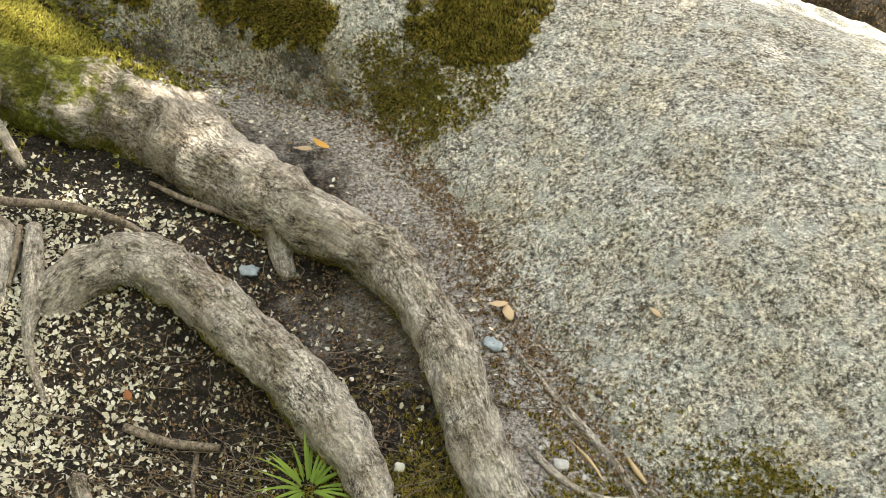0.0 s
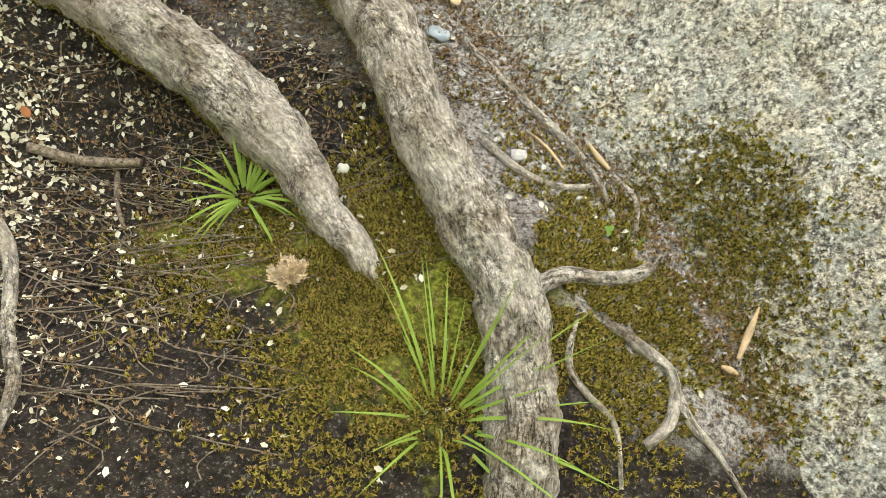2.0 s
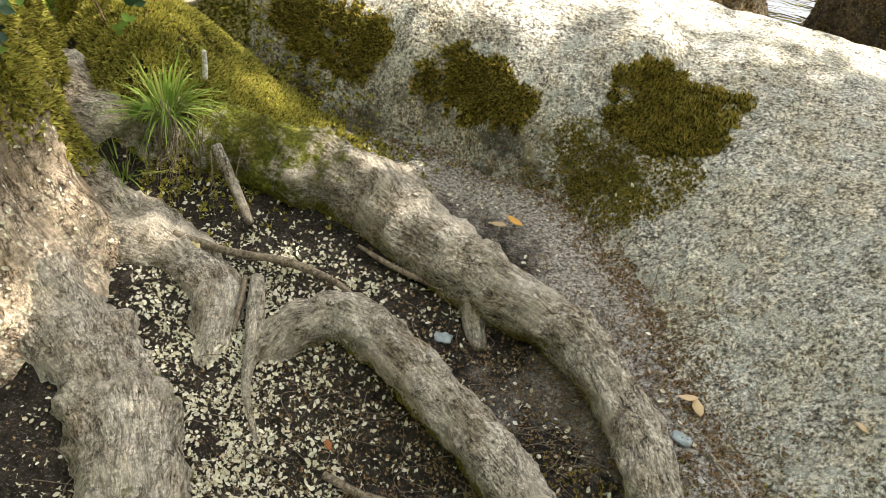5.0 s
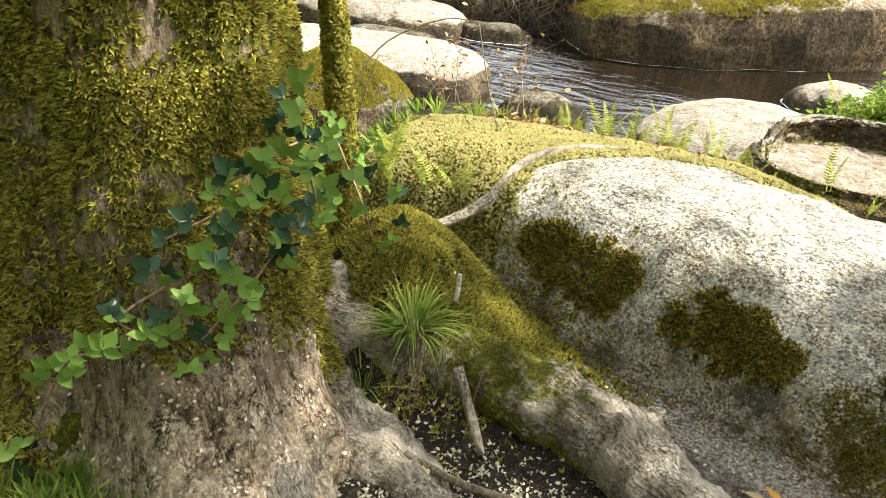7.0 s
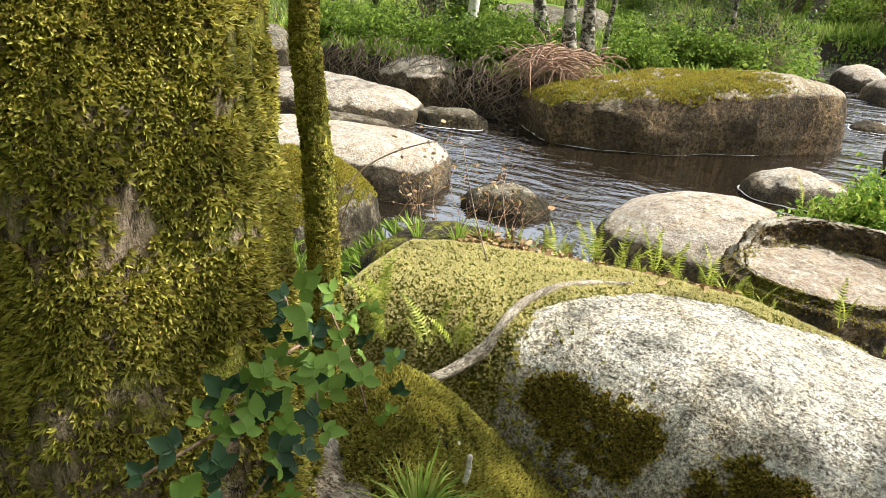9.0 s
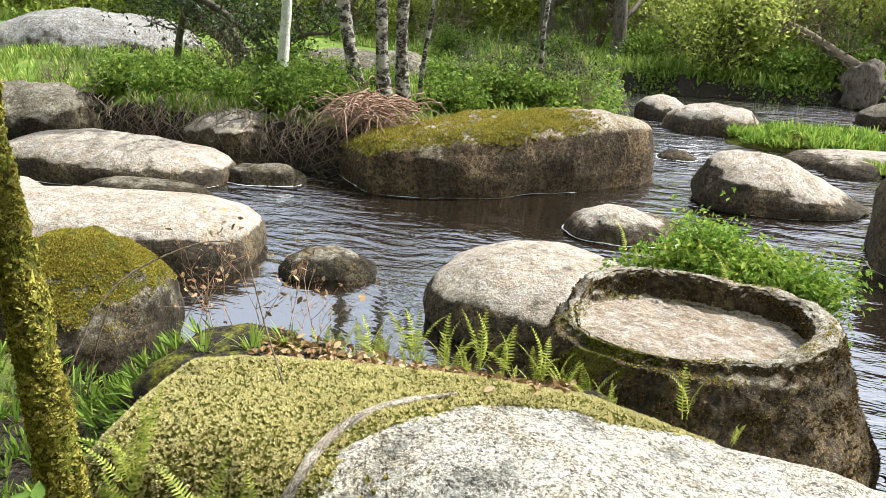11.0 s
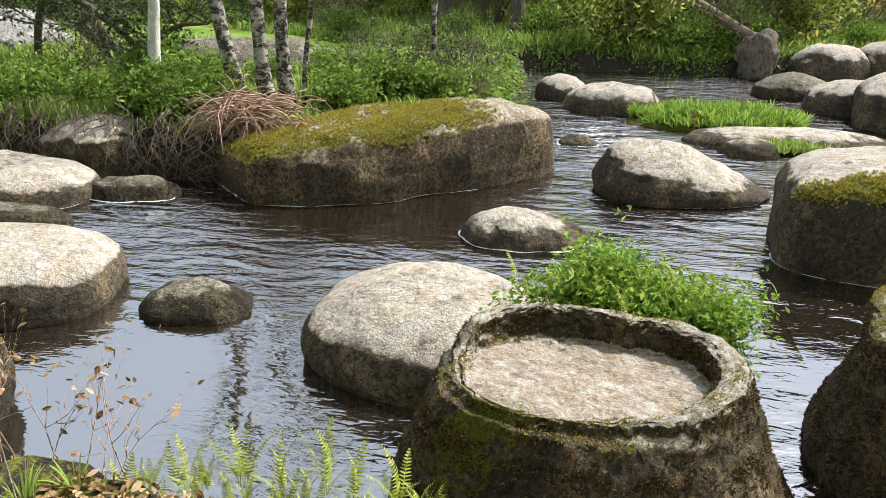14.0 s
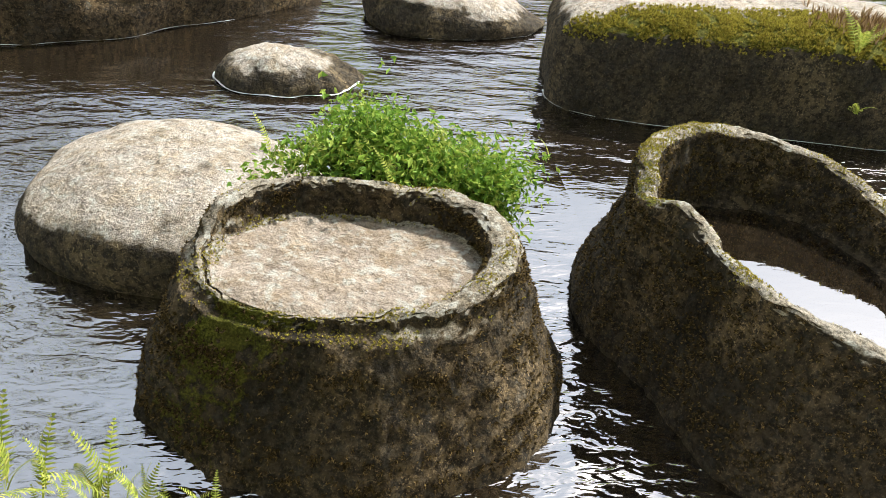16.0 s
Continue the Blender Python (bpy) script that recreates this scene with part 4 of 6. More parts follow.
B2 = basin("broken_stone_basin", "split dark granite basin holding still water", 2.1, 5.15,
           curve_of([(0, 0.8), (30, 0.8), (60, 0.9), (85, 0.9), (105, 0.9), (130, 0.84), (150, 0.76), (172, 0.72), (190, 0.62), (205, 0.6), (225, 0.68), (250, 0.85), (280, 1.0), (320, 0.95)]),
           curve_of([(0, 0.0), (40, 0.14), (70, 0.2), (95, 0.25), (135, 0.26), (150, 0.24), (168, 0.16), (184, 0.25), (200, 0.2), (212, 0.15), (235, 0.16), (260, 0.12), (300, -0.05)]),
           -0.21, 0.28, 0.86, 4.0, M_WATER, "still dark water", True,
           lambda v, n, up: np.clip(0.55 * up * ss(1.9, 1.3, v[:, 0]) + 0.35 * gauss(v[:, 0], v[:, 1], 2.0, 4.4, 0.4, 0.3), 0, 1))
for B, cnt in ((B1, 1500), (B2, 3500)):
    moss_cover(B[0], B[1], [q[:3] for q in B[2]], B[3], np.clip(ss(0.3, 0.9, B[3][:, 2]) * ss(0.35, 0.7, 0.5 + 0.5 * waves(*B[1].T, 3, 2)), 0, 1) * (B[1][:, 2] > -0.1), 0.009, cnt, label="brownish moss", material=M_MOSS_GOLD)
    side = ss(0.55, 0.1, B[3][:, 2]) * (B[1][:, 2] > WATER + 0.08) * (np.hypot(B[1][:, 0] - B[1][:, 0].mean(), B[1][:, 1] - B[1][:, 1].mean()) > 0.5)
    moss_cover(B[0], B[1], [q[:3] for q in B[2]], B[3], side, 0.014, 15000, label="matted dark brown moss", seed=3, gap=-0.15, material=M_MOSS_BROWN)


# ---- the mossy tree and its roots ----
TREE = (-1.6, 1.25)
tree = thing("mossy_tree", "old tree trunk thickly covered in green moss, roots bare", "tree", at=(TREE[0], TREE[1], 0))


def trunk_shape():
    na, nz = 120, 110
    a = np.linspace(0, 2 * np.pi, na, endpoint=False)
    z = np.r_[np.linspace(-0.25, 2.6, 90), np.linspace(2.7, 7, nz - 90)]
    A, Z = np.meshgrid(a, z)
    flare = 0.2 * np.exp(-np.clip(Z + 0.1, 0, None) / 0.42) * (1 + 0.45 * np.cos(3 * A + 0.9) + 0.25 * np.cos(5 * A + 2))
    toward = np.exp(-((np.mod(A + 0.55 + np.pi, 2 * np.pi) - np.pi) / 0.75) ** 2)
    r = 0.43 - 0.022 * Z + flare + 0.3 * np.exp(-np.clip(Z + 0.15, 0, None) / 0.3) * toward
    r = r * (1 + 0.05 * np.sin(7 * A + 0.8 * Z) + 0.035 * waves(np.cos(A) * 1.5, np.sin(A) * 1.5, Z * 0.6, 3, 2) + 0.04 * waves(np.cos(A), np.sin(A), Z, 9, 5) + 0.02 * waves(np.cos(A), np.sin(A), Z, 26, 5))
    low = np.exp(-np.clip(Z, 0, None) / 0.5)
    r = r * (1 + low * (0.035 * np.sin(17 * A + 1.5 * np.sin(6 * Z)) + 0.03 * waves(np.cos(A) * 2, np.sin(A) * 2, Z * 0.5, 8, 9) + 0.02 * waves(np.cos(A) * 2, np.sin(A) * 2, Z * 0.5, 25, 4)))
    cx, cy = TREE[0] - 0.05 * Z - 0.01 * Z**2, TREE[1] + 0.02 * Z
    v = np.stack([cx + r * np.cos(A), cy + r * np.sin(A), Z], -1).reshape(-1, 3)
    f = []
    for i in range(nz - 1):
        for j in range(na):
            k = (j + 1) % na
            f.append((i * na + j, i * na + k, (i + 1) * na + k, (i + 1) * na + j))
    f.append(tuple((nz - 1) * na + j for j in range(na)))
    return v, f


tv, tf = trunk_shape()
tn = normals_of(tv, tf)
bare = 1.25 * gauss(tv[:, 1], tv[:, 2], 1.05, 0.02, 0.36, 0.3) + 0.6 * gauss(tv[:, 1], tv[:, 2], 0.9, 0.75, 0.1, 0.14)
tmoss = np.clip(0.55 + 0.35 * waves(*tv.T, 2.2, 6) - 0.45 * bare, 0, 1)
# soft patch low on the flare: weathered bark, lightened further as if sunlit
part("trunk", mesh_of("trunk", tv, tf, M_TRUNK, True, {"moss": tmoss, "pale_sunlit": np.clip(1.2 * gauss(tv[:, 1], tv[:, 2], 1.05, 0.0, 0.42, 0.3), 0, 1)}), tree)
vis = (tv[:, 2] < 2.6) & (tn[:, 0] * 0.75 - tn[:, 1] * 0.65 > -0.75)
moss_cover(tree, tv, [q[:3] for q in tf] + [(q[0], q[2], q[3]) for q in tf[:-1]], tn, np.where(vis, np.where(tmoss > 0.3, tmoss, 0), 0), 0.019, 95000, label="shaggy green moss", gap=-0.1)


def root(name, rows, parent, sides=18, rough=0.07, seed=1.0, flat=1.0, material=None, moss=None, label="", n=16, furred=0):
    p = catmull(rows, n)
    v, f = sweep(p, 2 * sides, rough, seed, flat, 0.55)
    c = np.repeat(p[:, :3], 2 * sides, axis=0)
    flank = ss(0.25, -0.6, (v - c)[:, 2] / (np.linalg.norm(v - c, axis=1) + 1e-9))
    v = v + (v - c) * (0.13 * waves(*v.T, 11, seed + 6, 2) + 0.1 * waves(*v.T, 26, seed + 8, 2) + 0.07 * waves(*v.T, 60, seed + 2, 3) + 0.05 * waves(*v.T, 150, seed + 4, 3))[:, None]
    if moss is None:
        mv = np.zeros(len(v))
    else:
        mv = np.clip(moss(v) + 0.3 * flank, 0, 1)
    if furred:
        rn = normals_of(v, f)
        tri = [q[:3] for q in f if len(q) == 4] + [(q[0], q[2], q[3]) for q in f if len(q) == 4]
        moss_cover(parent, v, tri, rn, np.where((mv > 0.25) & (v[:, 2] > surface_z(v[:, 0], v[:, 1]) - 0.02), flank * mv, 0), 0.0085, furred, label="olive moss along the root's flank", gap=-0.1, material=M_MOSS_DARK)
    return part(name, mesh_of(name, v, f, material or M_ROOT, True, {"moss": mv, **limb_keys(p, 2 * sides)}), parent, label), v, f


low_moss = lambda v: np.clip(0.5 * gauss(v[:, 0], v[:, 1], 0.2, 0.9, 0.4, 0.3) * ss(0.03, -0.06, v[:, 2]) + 0.62 * gauss(v[:, 0], v[:, 1], -0.75, 1.75, 0.35, 0.25) + 0.15, 0, 1)
root("root", [(-1.5, 1.55, 0.15, 0.2), (-1.0, 1.72, 0.08, 0.15), (-0.745, 1.73, 0.08, 0.125), (-0.53, 1.74, 0.07, 0.12), (-0.31, 1.7, 0.06, 0.115), (-0.1, 1.58, 0.05, 0.1), (0.1, 1.49, 0.055, 0.085), (0.33, 1.385, 0.07, 0.068), (0.45, 1.27, 0.08, 0.064),
              (0.56, 1.11, 0.085, 0.062), (0.64, 0.93, 0.085, 0.06), (0.71, 0.79, 0.085, 0.058), (0.78, 0.66, 0.08, 0.055), (0.82, 0.58, 0.07, 0.055), (0.84, 0.46, 0.05, 0.06), (0.85, 0.33, 0.02, 0.062), (0.86, 0.1, -0.06, 0.06)], tree, 22, 0.1, 2.0, 1.15, moss=low_moss, label="thick grey bare root", furred=6000)
root("root", [(-0.42, 1.1, -0.08, 0.05), (-0.335, 1.2, 0.0, 0.062), (-0.236, 1.265, 0.015, 0.066), (-0.08, 1.21, 0.02, 0.066), (0.09, 1.11, 0.015, 0.066), (0.24, 1.01, 0.015, 0.066), (0.36, 0.905, 0.015, 0.062), (0.43, 0.83, 0.015, 0.05), (0.49, 0.74, 0.02, 0.036), (0.55, 0.68, 0.02, 0.03), (0.6, 0.6, 0.0, 0.02)], tree, 22, 0.1, 5.0, 1.2, moss=low_moss, label="thick grey bare root", furred=6000)
flare_root = root("root", [(-1.45, 1.15, 0.15, 0.26), (-1.2, 1.05, 0.0, 0.22), (-0.95, 1.0, -0.06, 0.18), (-0.7, 0.88, -0.07, 0.15), (-0.52, 0.72, -0.05, 0.13), (-0.42, 0.55, -0.08, 0.11), (-0.35, 0.25, -0.14, 0.1)], tree, 26, 0.06, 7.0, 1.0, moss=lambda v: 0.3 + 0.25 * waves(*v.T, 5, 2), label="broad grey root flare")
root("root", [(-1.4, 1.35, 0.12, 0.24), (-1.1, 1.34, 0.0, 0.17), (-0.85, 1.34, -0.03, 0.12), (-0.65, 1.27, -0.02, 0.085), (-0.55, 1.16, -0.04, 0.08), (-0.5, 1.0, -0.1, 0.07)], tree, 22, 0.06, 9.0, 1.0, moss=lambda v: np.full(len(v), 0.1), label="bleached grey root")
root("root", [(0.05, 1.53, 0.07, 0.05), (0.08, 1.42, 0.0, 0.035), (0.13, 1.34, -0.03, 0.02)], tree, 10, 0.1, 3.0, label="small side root")
root("root", [(-1.7, 1.05, 0.2, 0.28), (-1.65, 0.75, 0.02, 0.2), (-1.6, 0.4, -0.1, 0.13)], tree, 20, 0.12, 4.0, moss=lambda v: np.full(len(v), 0.7), label="moss-covered root flare")
rv, rf = sweep(catmull([(-1.7, 1.05, 0.2, 0.29), (-1.65, 0.75, 0.02, 0.21), (-1.6, 0.4, -0.1, 0.14)], 8), 24)
moss_cover(tree, rv, [q[:3] for q in rf[:-2]] + [(q[0], q[2], q[3]) for q in rf[:-2]], normals_of(rv, rf), np.ones(len(rv)), 0.022, 6000, label="green moss on the root")
sap = thing("mossy_sapling", "thin leaning sapling stem wrapped in moss", "tree", at=(-1.66, 2.1, 0.3))
sp = catmull([(-1.64, 2.1, 0.1, 0.075), (-1.64, 2.1, 0.45, 0.06), (-1.65, 2.1, 0.7, 0.052), (-1.67, 2.1, 1.03, 0.047), (-1.71, 2.1, 1.37, 0.043), (-1.71, 2.1, 1.65, 0.04), (-1.8, 2.15, 2.6, 0.035), (-1.8, 2.3, 4.0, 0.02)], 12)
sv, sf = sweep(sp, 14, 0.12, 3)
sn = normals_of(sv, sf)
part("stem", mesh_of("stem", sv, sf, M_TRUNK, True, {"moss": np.full(len(sv), 0.75)}), sap)
moss_cover(sap, sv, [q[:3] for q in sf[:-2]] + [(q[0], q[2], q[3]) for q in sf[:-2]], sn, np.where(sv[:, 2] < 2.3, 1.0, 0.0), 0.026, 9000, label="green moss", gap=-0.2)


# ---- limb and crown out of view, added to shade the roots ----
def leaf_cloud(points, size, leaves=6, spread=0.6, seed=3):
    return strew(points, np.tile((0, 0, 1.0), (len(points), 1)), size, clump_shape(leaves, spread, 0.42, seed), 0.8)


lv, lf = sweep(catmull([(-1.85, 1.3, 4.6, 0.16), (-0.6, 1.7, 5.4, 0.13), (1.2, 2.4, 5.9, 0.1), (3.2, 3.0, 6.2, 0.07), (5.6, 3.4, 6.4, 0.03)], 8), 10, 0.06, 3)
part("limb", mesh_of("limb", lv, lf, M_TRUNK, True, {"moss": np.full(len(lv), 0.5)}), tree)
# leaf clusters set towards the sun so their shadows reach roots and boulder
cp = rng.normal(size=(1300, 3)) * (1.35, 0.62, 0.45) + (4.9, 3.8, 6.3)
cp = np.vstack([cp, rng.normal(size=(380, 3)) * (0.55, 0.36, 0.3) + (5.75, 4.55, 6.2)])
cp = np.vstack([cp, rng.normal(size=(90, 3)) * (0.24, 0.1, 0.15) + (4.55, 5.02, 6.3)])
cp = np.vstack([cp, rng.normal(size=(260, 3)) * (1.0, 1.0, 0.7) + (-2.6, 0.6, 7.4)])
cv, cf = leaf_cloud(cp, 0.2)
part("crown", mesh_of("crown", cv, cf, M_WOODS, False), tree, "unseen green leaves added to shade the roots")


# ---- plants ----
def blade_rows(base, way, length, width, droop, n=6):
    """A grass blade: a tapering bent strip."""
    t = np.linspace(0, 1, n)
    way = np.array(way, float) / np.linalg.norm(way)
    c = np.array(base) + np.outer(t * length, way) + np.outer(-droop * length * t**2, (0, 0, 1))
    side = np.cross(way, (0, 0, 1.0))
    side = side / (np.linalg.norm(side) + 1e-6)
    w = width * (1 - t**1.6) * np.minimum(1, 0.55 + 2 * t)
    v = np.empty((2 * n, 3))
    v[0::2], v[1::2] = c + side * w[:, None], c - side * w[:, None]
    v[0::2, 2] += 0.35 * w
    v[1::2, 2] += 0.35 * w
    return v, [(2 * k, 2 * k + 1, 2 * k + 3, 2 * k + 2) for k in range(n - 1)]


def grass_tuft(label, at, count, length, width, lean=0.8, droop=0.35, name="grass_tuft", group="grass tufts", way=(0, 0, 1), material=None):
    th = thing(name, label, "grass", group, at=at)
    out = []
    for k in range(count):
        a = rng.uniform(0, 6.283)
        s = lean * rng.uniform(0.15, 1.0)
        w = np.array((s * math.cos(a), s * math.sin(a), 1.0 - 0.55 * s)) + 0.6 * (np.array(way) - (0, 0, 1))
        r = 0.012 + 0.1 * length * rng.uniform()
        out.append(blade_rows((at[0] + r * math.cos(a), at[1] + r * math.sin(a), at[2] - 0.01), w, length * rng.uniform(0.45, 1.1), width * rng.uniform(0.6, 1.1), droop * rng.uniform(0.3, 1.3)))
    if count <= 46:
        for v, f in out:
            part("blade", mesh_of("blade", v, f, material or M_GRASS, True), th)
    else:
        v, f = join(out)
        part("foliage", mesh_of("foliage", v, f, material or M_GRASS, True), th, kind="stuff")
    return th


def frond_shape(length, width, pairs=15, curl=0.35, tip=0.0):
    """A fern frond along +y that arches up in z: a stalk and paired narrow leaflets."""
    v, f = [], []

    def at(t):
        return np.array((0.0, length * t * (1 - 0.2 * curl * t), length * curl * (1.2 * t - 0.95 * t * t)))
    for k in range(12):
        a, b = at(k / 12), at((k + 1) / 12)
        n, w = len(v), 0.012 * length * (1 - k / 14)
        v += [a + (w, 0, 0), a - (w, 0, 0), b - (w, 0, 0), b + (w, 0, 0)]
        f.append((n, n + 1, n + 2, n + 3))
    for k in range(pairs):
        t = 0.16 + 0.82 * k / (pairs - 1)
        wid = width * min(1, 0.55 + 3 * (t - 0.14)) * (1.03 - t) ** 0.62
        c = at(t)
        h = 0.27 * length * 0.85 / pairs
        for s in (-1, 1):
            n = len(v)
            v += [c + (0, -h, 0), c + (s * wid * 0.5, -h * 0.7 + 0.12 * wid, 0.06 * wid), c + (s * wid, 0.3 * wid, -0.1 * wid), c + (s * wid * 0.5, h * 1.1 + 0.12 * wid, 0.06 * wid), c + (0, h, 0)]
            f += [(n, n + 1, n + 3, n + 4) if s > 0 else (n + 4, n + 3, n + 1, n), (n + 1, n + 2, n + 3) if s > 0 else (n + 3, n + 2, n + 1)]
    return np.array(v), f


FRONDS = [mesh_of("frond", *frond_shape(1.0, w, p, c), M_FERN, True) for w, p, c in ((0.17, 15, 0.3), (0.15, 17, 0.5), (0.19, 14, 0.22))]


def fern(label, at, fronds, length, group="ferns on the bank", facing=None, steep=0.6):
    th = thing("fern", label, "fern", group, at=at)
    for k in range(fronds):
        ob = new("frond", FRONDS[k % 3])
        ob.parent = th
        a = 360 * (k + rng.uniform(-0.3, 0.3)) / fronds if facing is None else facing + rng.uniform(-55, 55)
        s = length * rng.uniform(0.65, 1.1)
        ob.matrix_basis = pose(rng.uniform(-0.02, 0.02), rng.uniform(-0.02, 0.02), 0, 90 * steep * rng.uniform(0.5, 1.1), rng.uniform(-15, 15), a) @ Matrix.Diagonal((s, s, s, 1))
    return th


FERN_SPOTS = [(-0.1, 3.07, 0.48, 0.2, 3), (0.05, 3.06, 0.42, 0.13, 3), (-1.72, 3.15, 0.3, 0.22, 4), (-1.5, 3.28, 0.3, 0.24, 4), (-1.32, 3.38, 0.3, 0.25, 4), (-1.12, 3.42, 0.33, 0.28, 5), (-0.98, 3.38, 0.34, 0.26, 5),
              (-0.86, 3.42, 0.34, 0.3, 5), (-0.74, 3.4, 0.34, 0.28, 5), (-0.62, 3.38, 0.34, 0.3, 5), (-0.52, 3.34, 0.34, 0.26, 5), (-0.42, 3.28, 0.35, 0.24, 4), (-1.22, 3.3, 0.33, 0.2, 4), (-0.9, 3.28, 0.36, 0.2, 4)]
FERN_SPOTS += [(float(a), float(b), 0.3, 0.16, 4) for a, b in zip(rng.uniform(-1.5, -0.35, 34), rng.uniform(3.2, 3.42, 34))]
for x, y, z, s, k in FERN_SPOTS:
    fern("small yellow-green polypody fern at the boulder's back edge", (x, y, z - 0.02), k, s * (1.0 if k < 4 else 0.85), steep=0.8)
for x, y, s in ((-1.85, 3.05, 0.2), (-1.68, 3.12, 0.22), (-1.58, 3.22, 0.2), (-1.42, 3.3, 0.18), (-1.25, 3.4, 0.16)):
    grass_tuft("broad green grass blades on the bank", (x, y, float(surface_z(np.array([x]), np.array([y]))[0])), 22, 0.75 * s, 0.005, 0.7, 0.35)


def bramble_leaf(size):
    """One toothed leaflet, folded along its rib."""
    out = [(0, 0, 0)]
    n = 9
    for k in range(1, n):
        t = k / n
        w = 0.33 * math.sin(math.pi * t**0.75) * (1.08 if k % 2 else 0.9)
        out.append((w, t, 0.1 * w))
    out.append((0, 1, -0.12))
    for k in range(n - 1, 0, -1):
        t = k / n
        w = 0.33 * math.sin(math.pi * t**0.75) * (1.08 if k % 2 else 0.9)
        out.append((-w, t, 0.1 * w))
    rib = [(0, k / n, -0.05) for k in range(1, n)]
    v = [np.array(p) * size for p in out + rib]
    m = len(out)
    f = [(0, 1, m), (0, m, len(out) - 1)]
    for k in range(1, n - 1):
        f.append((k, k + 1, m + k, m + k - 1))
        f.append((len(out) - k, m + k - 1, m + k, len(out) - k - 1))
    f += [(n - 1, n, m + n - 2), (m + n - 2, n, n + 1)]
    return np.array(v), f


LEAFLET = mesh_of("leaflet", *bramble_leaf(1.0), M_BRAMBLE, True)
OLD_LEAFLET = mesh_of("leaflet", *bramble_leaf(1.0), M_OLD_BRAMBLE, True)


def bramble(label, spots, size, stem_rows=None, group="brambles", facing=(0.75, -0.65)):
    th = thing("bramble", label, "bramble", group, at=spots[0])
    base = Vector(spots[0])
    if stem_rows:
        v, f = sweep(catmull([(*p, 0.0035) for p in stem_rows], 6), 5)
        part("stem", mesh_of("stem", v, f, M_BRUSH), th)
    out = Vector((facing[0], facing[1], 0.55)).normalized()
    for p in spots:
        turn = rng.uniform(-70, 70)
        s = size * rng.uniform(0.7, 1.25)
        lean = (out + 0.45 * Vector(rng.normal(size=3))).normalized()
        m0 = Matrix.Translation(Vector(p) - base) @ lean.to_track_quat("Z", "Y").to_matrix().to_4x4() @ pose(0, 0, 0, 0, 0, turn)
        leaf = OLD_LEAFLET if rng.uniform() < 0.33 and size > 0.04 else LEAFLET
        for ang, k in ((0, 1.0), (75, 0.85), (-75, 0.85)):
            ob = new("leaflet", leaf)
            ob.parent = th
            ob.matrix_basis = m0 @ pose(0, 0, 0, rng.uniform(-18, 8), 0, ang) @ Matrix.Diagonal((s * k, s * k, s * k, 1))
    return th


BR = [(x - 0.05, y + 0.055, z) for x, y, z in [(-1.44, 0.65, 0.17), (-1.31, 0.7, 0.43), (-1.24, 0.75, 0.49), (-1.14, 0.84, 0.51), (-1.18, 0.79, 0.58), (-1.1, 0.89, 0.66), (-1.06, 0.94, 0.69), (-1.1, 0.88, 0.77), (-1.04, 0.98, 0.86), (-1.03, 1.01, 0.82), (-1.01, 1.06, 0.9), (-0.99, 1.12, 0.83), (-1.0, 1.11, 0.92), (-0.98, 1.22, 0.94), (-0.99, 1.15, 1.05), (-0.98, 1.23, 0.77), (-0.99, 1.14, 0.74), (-1.07, 0.92, 0.5), (-1.04, 0.98, 0.56), (-1.0, 1.08, 0.66)]]
def fuller(spots, times, seed):
    rnd = random.Random(seed)
    more = list(spots)
    for k in range(times):
        more += [(p[0] + rnd.uniform(-0.01, 0.07), p[1] + rnd.uniform(-0.08, 0.05), p[2] + rnd.uniform(-0.07, 0.07)) for p in spots]
    return more


bramble("fresh green bramble trailing down the mossy trunk", fuller(BR[:7] + [(p[0] + 0.04, p[1] - 0.04, p[2] + 0.05) for p in BR[:7]], 1, 41), 0.046, sorted(BR[:7], key=lambda p: p[2]))
bramble("fresh green bramble trailing down the mossy trunk", fuller(BR[7:14] + [(p[0] + 0.05, p[1] - 0.06, p[2] - 0.05) for p in BR[8:14]] + [(p[0] + 0.03, p[1] + 0.05, p[2] + 0.04) for p in BR[7:14]], 1, 42), 0.046, sorted(BR[7:14], key=lambda p: p[2]))
bramble("fresh green bramble trailing down the mossy trunk", fuller(BR[14:] + [(p[0] + 0.05, p[1] + 0.03, p[2] + 0.05) for p in BR[14:]] + [(p[0] + 0.02, p[1] - 0.05, p[2] - 0.05) for p in BR[14:]], 1, 43), 0.045, sorted(BR[14:], key=lambda p: p[2]))
bramble("green bramble leaves beside the sapling", fuller([(-1.36, 1.75, 0.72), (-1.24, 1.75, 0.6), (-1.15, 1.8, 0.48), (-1.3, 1.8, 0.66), (-1.2, 1.85, 0.55), (-1.42, 1.6, 0.8), (-1.35, 1.62, 0.7), (-1.28, 1.6, 0.62)], 2, 44), 0.045, [(-1.2, 1.75, 0.3), (-1.25, 1.75, 0.5), (-1.36, 1.75, 0.72)])
for x, y, z, s in ((-1.35, 2.0, 0.5, 0.22), (-1.22, 2.05, 0.5, 0.2), (-1.12, 2.1, 0.48, 0.18), (-1.45, 2.15, 0.5, 0.24), (-1.55, 2.3, 0.45, 0.22)):
    fern("grey-green vetch sprays beside the bramble", (x, y, z), 6, s, "sprays by the bramble", steep=0.75)
BUSH_BASE = [(x, y) for x, y in zip(rng.uniform(-0.6, 0.95, 40), rng.uniform(5.45, 5.95, 40))]
plant = thing("basin_plant", "lush green fern and bedstraw growing on the basin's back rim", "plant", at=(0.2, 5.6, -0.05))
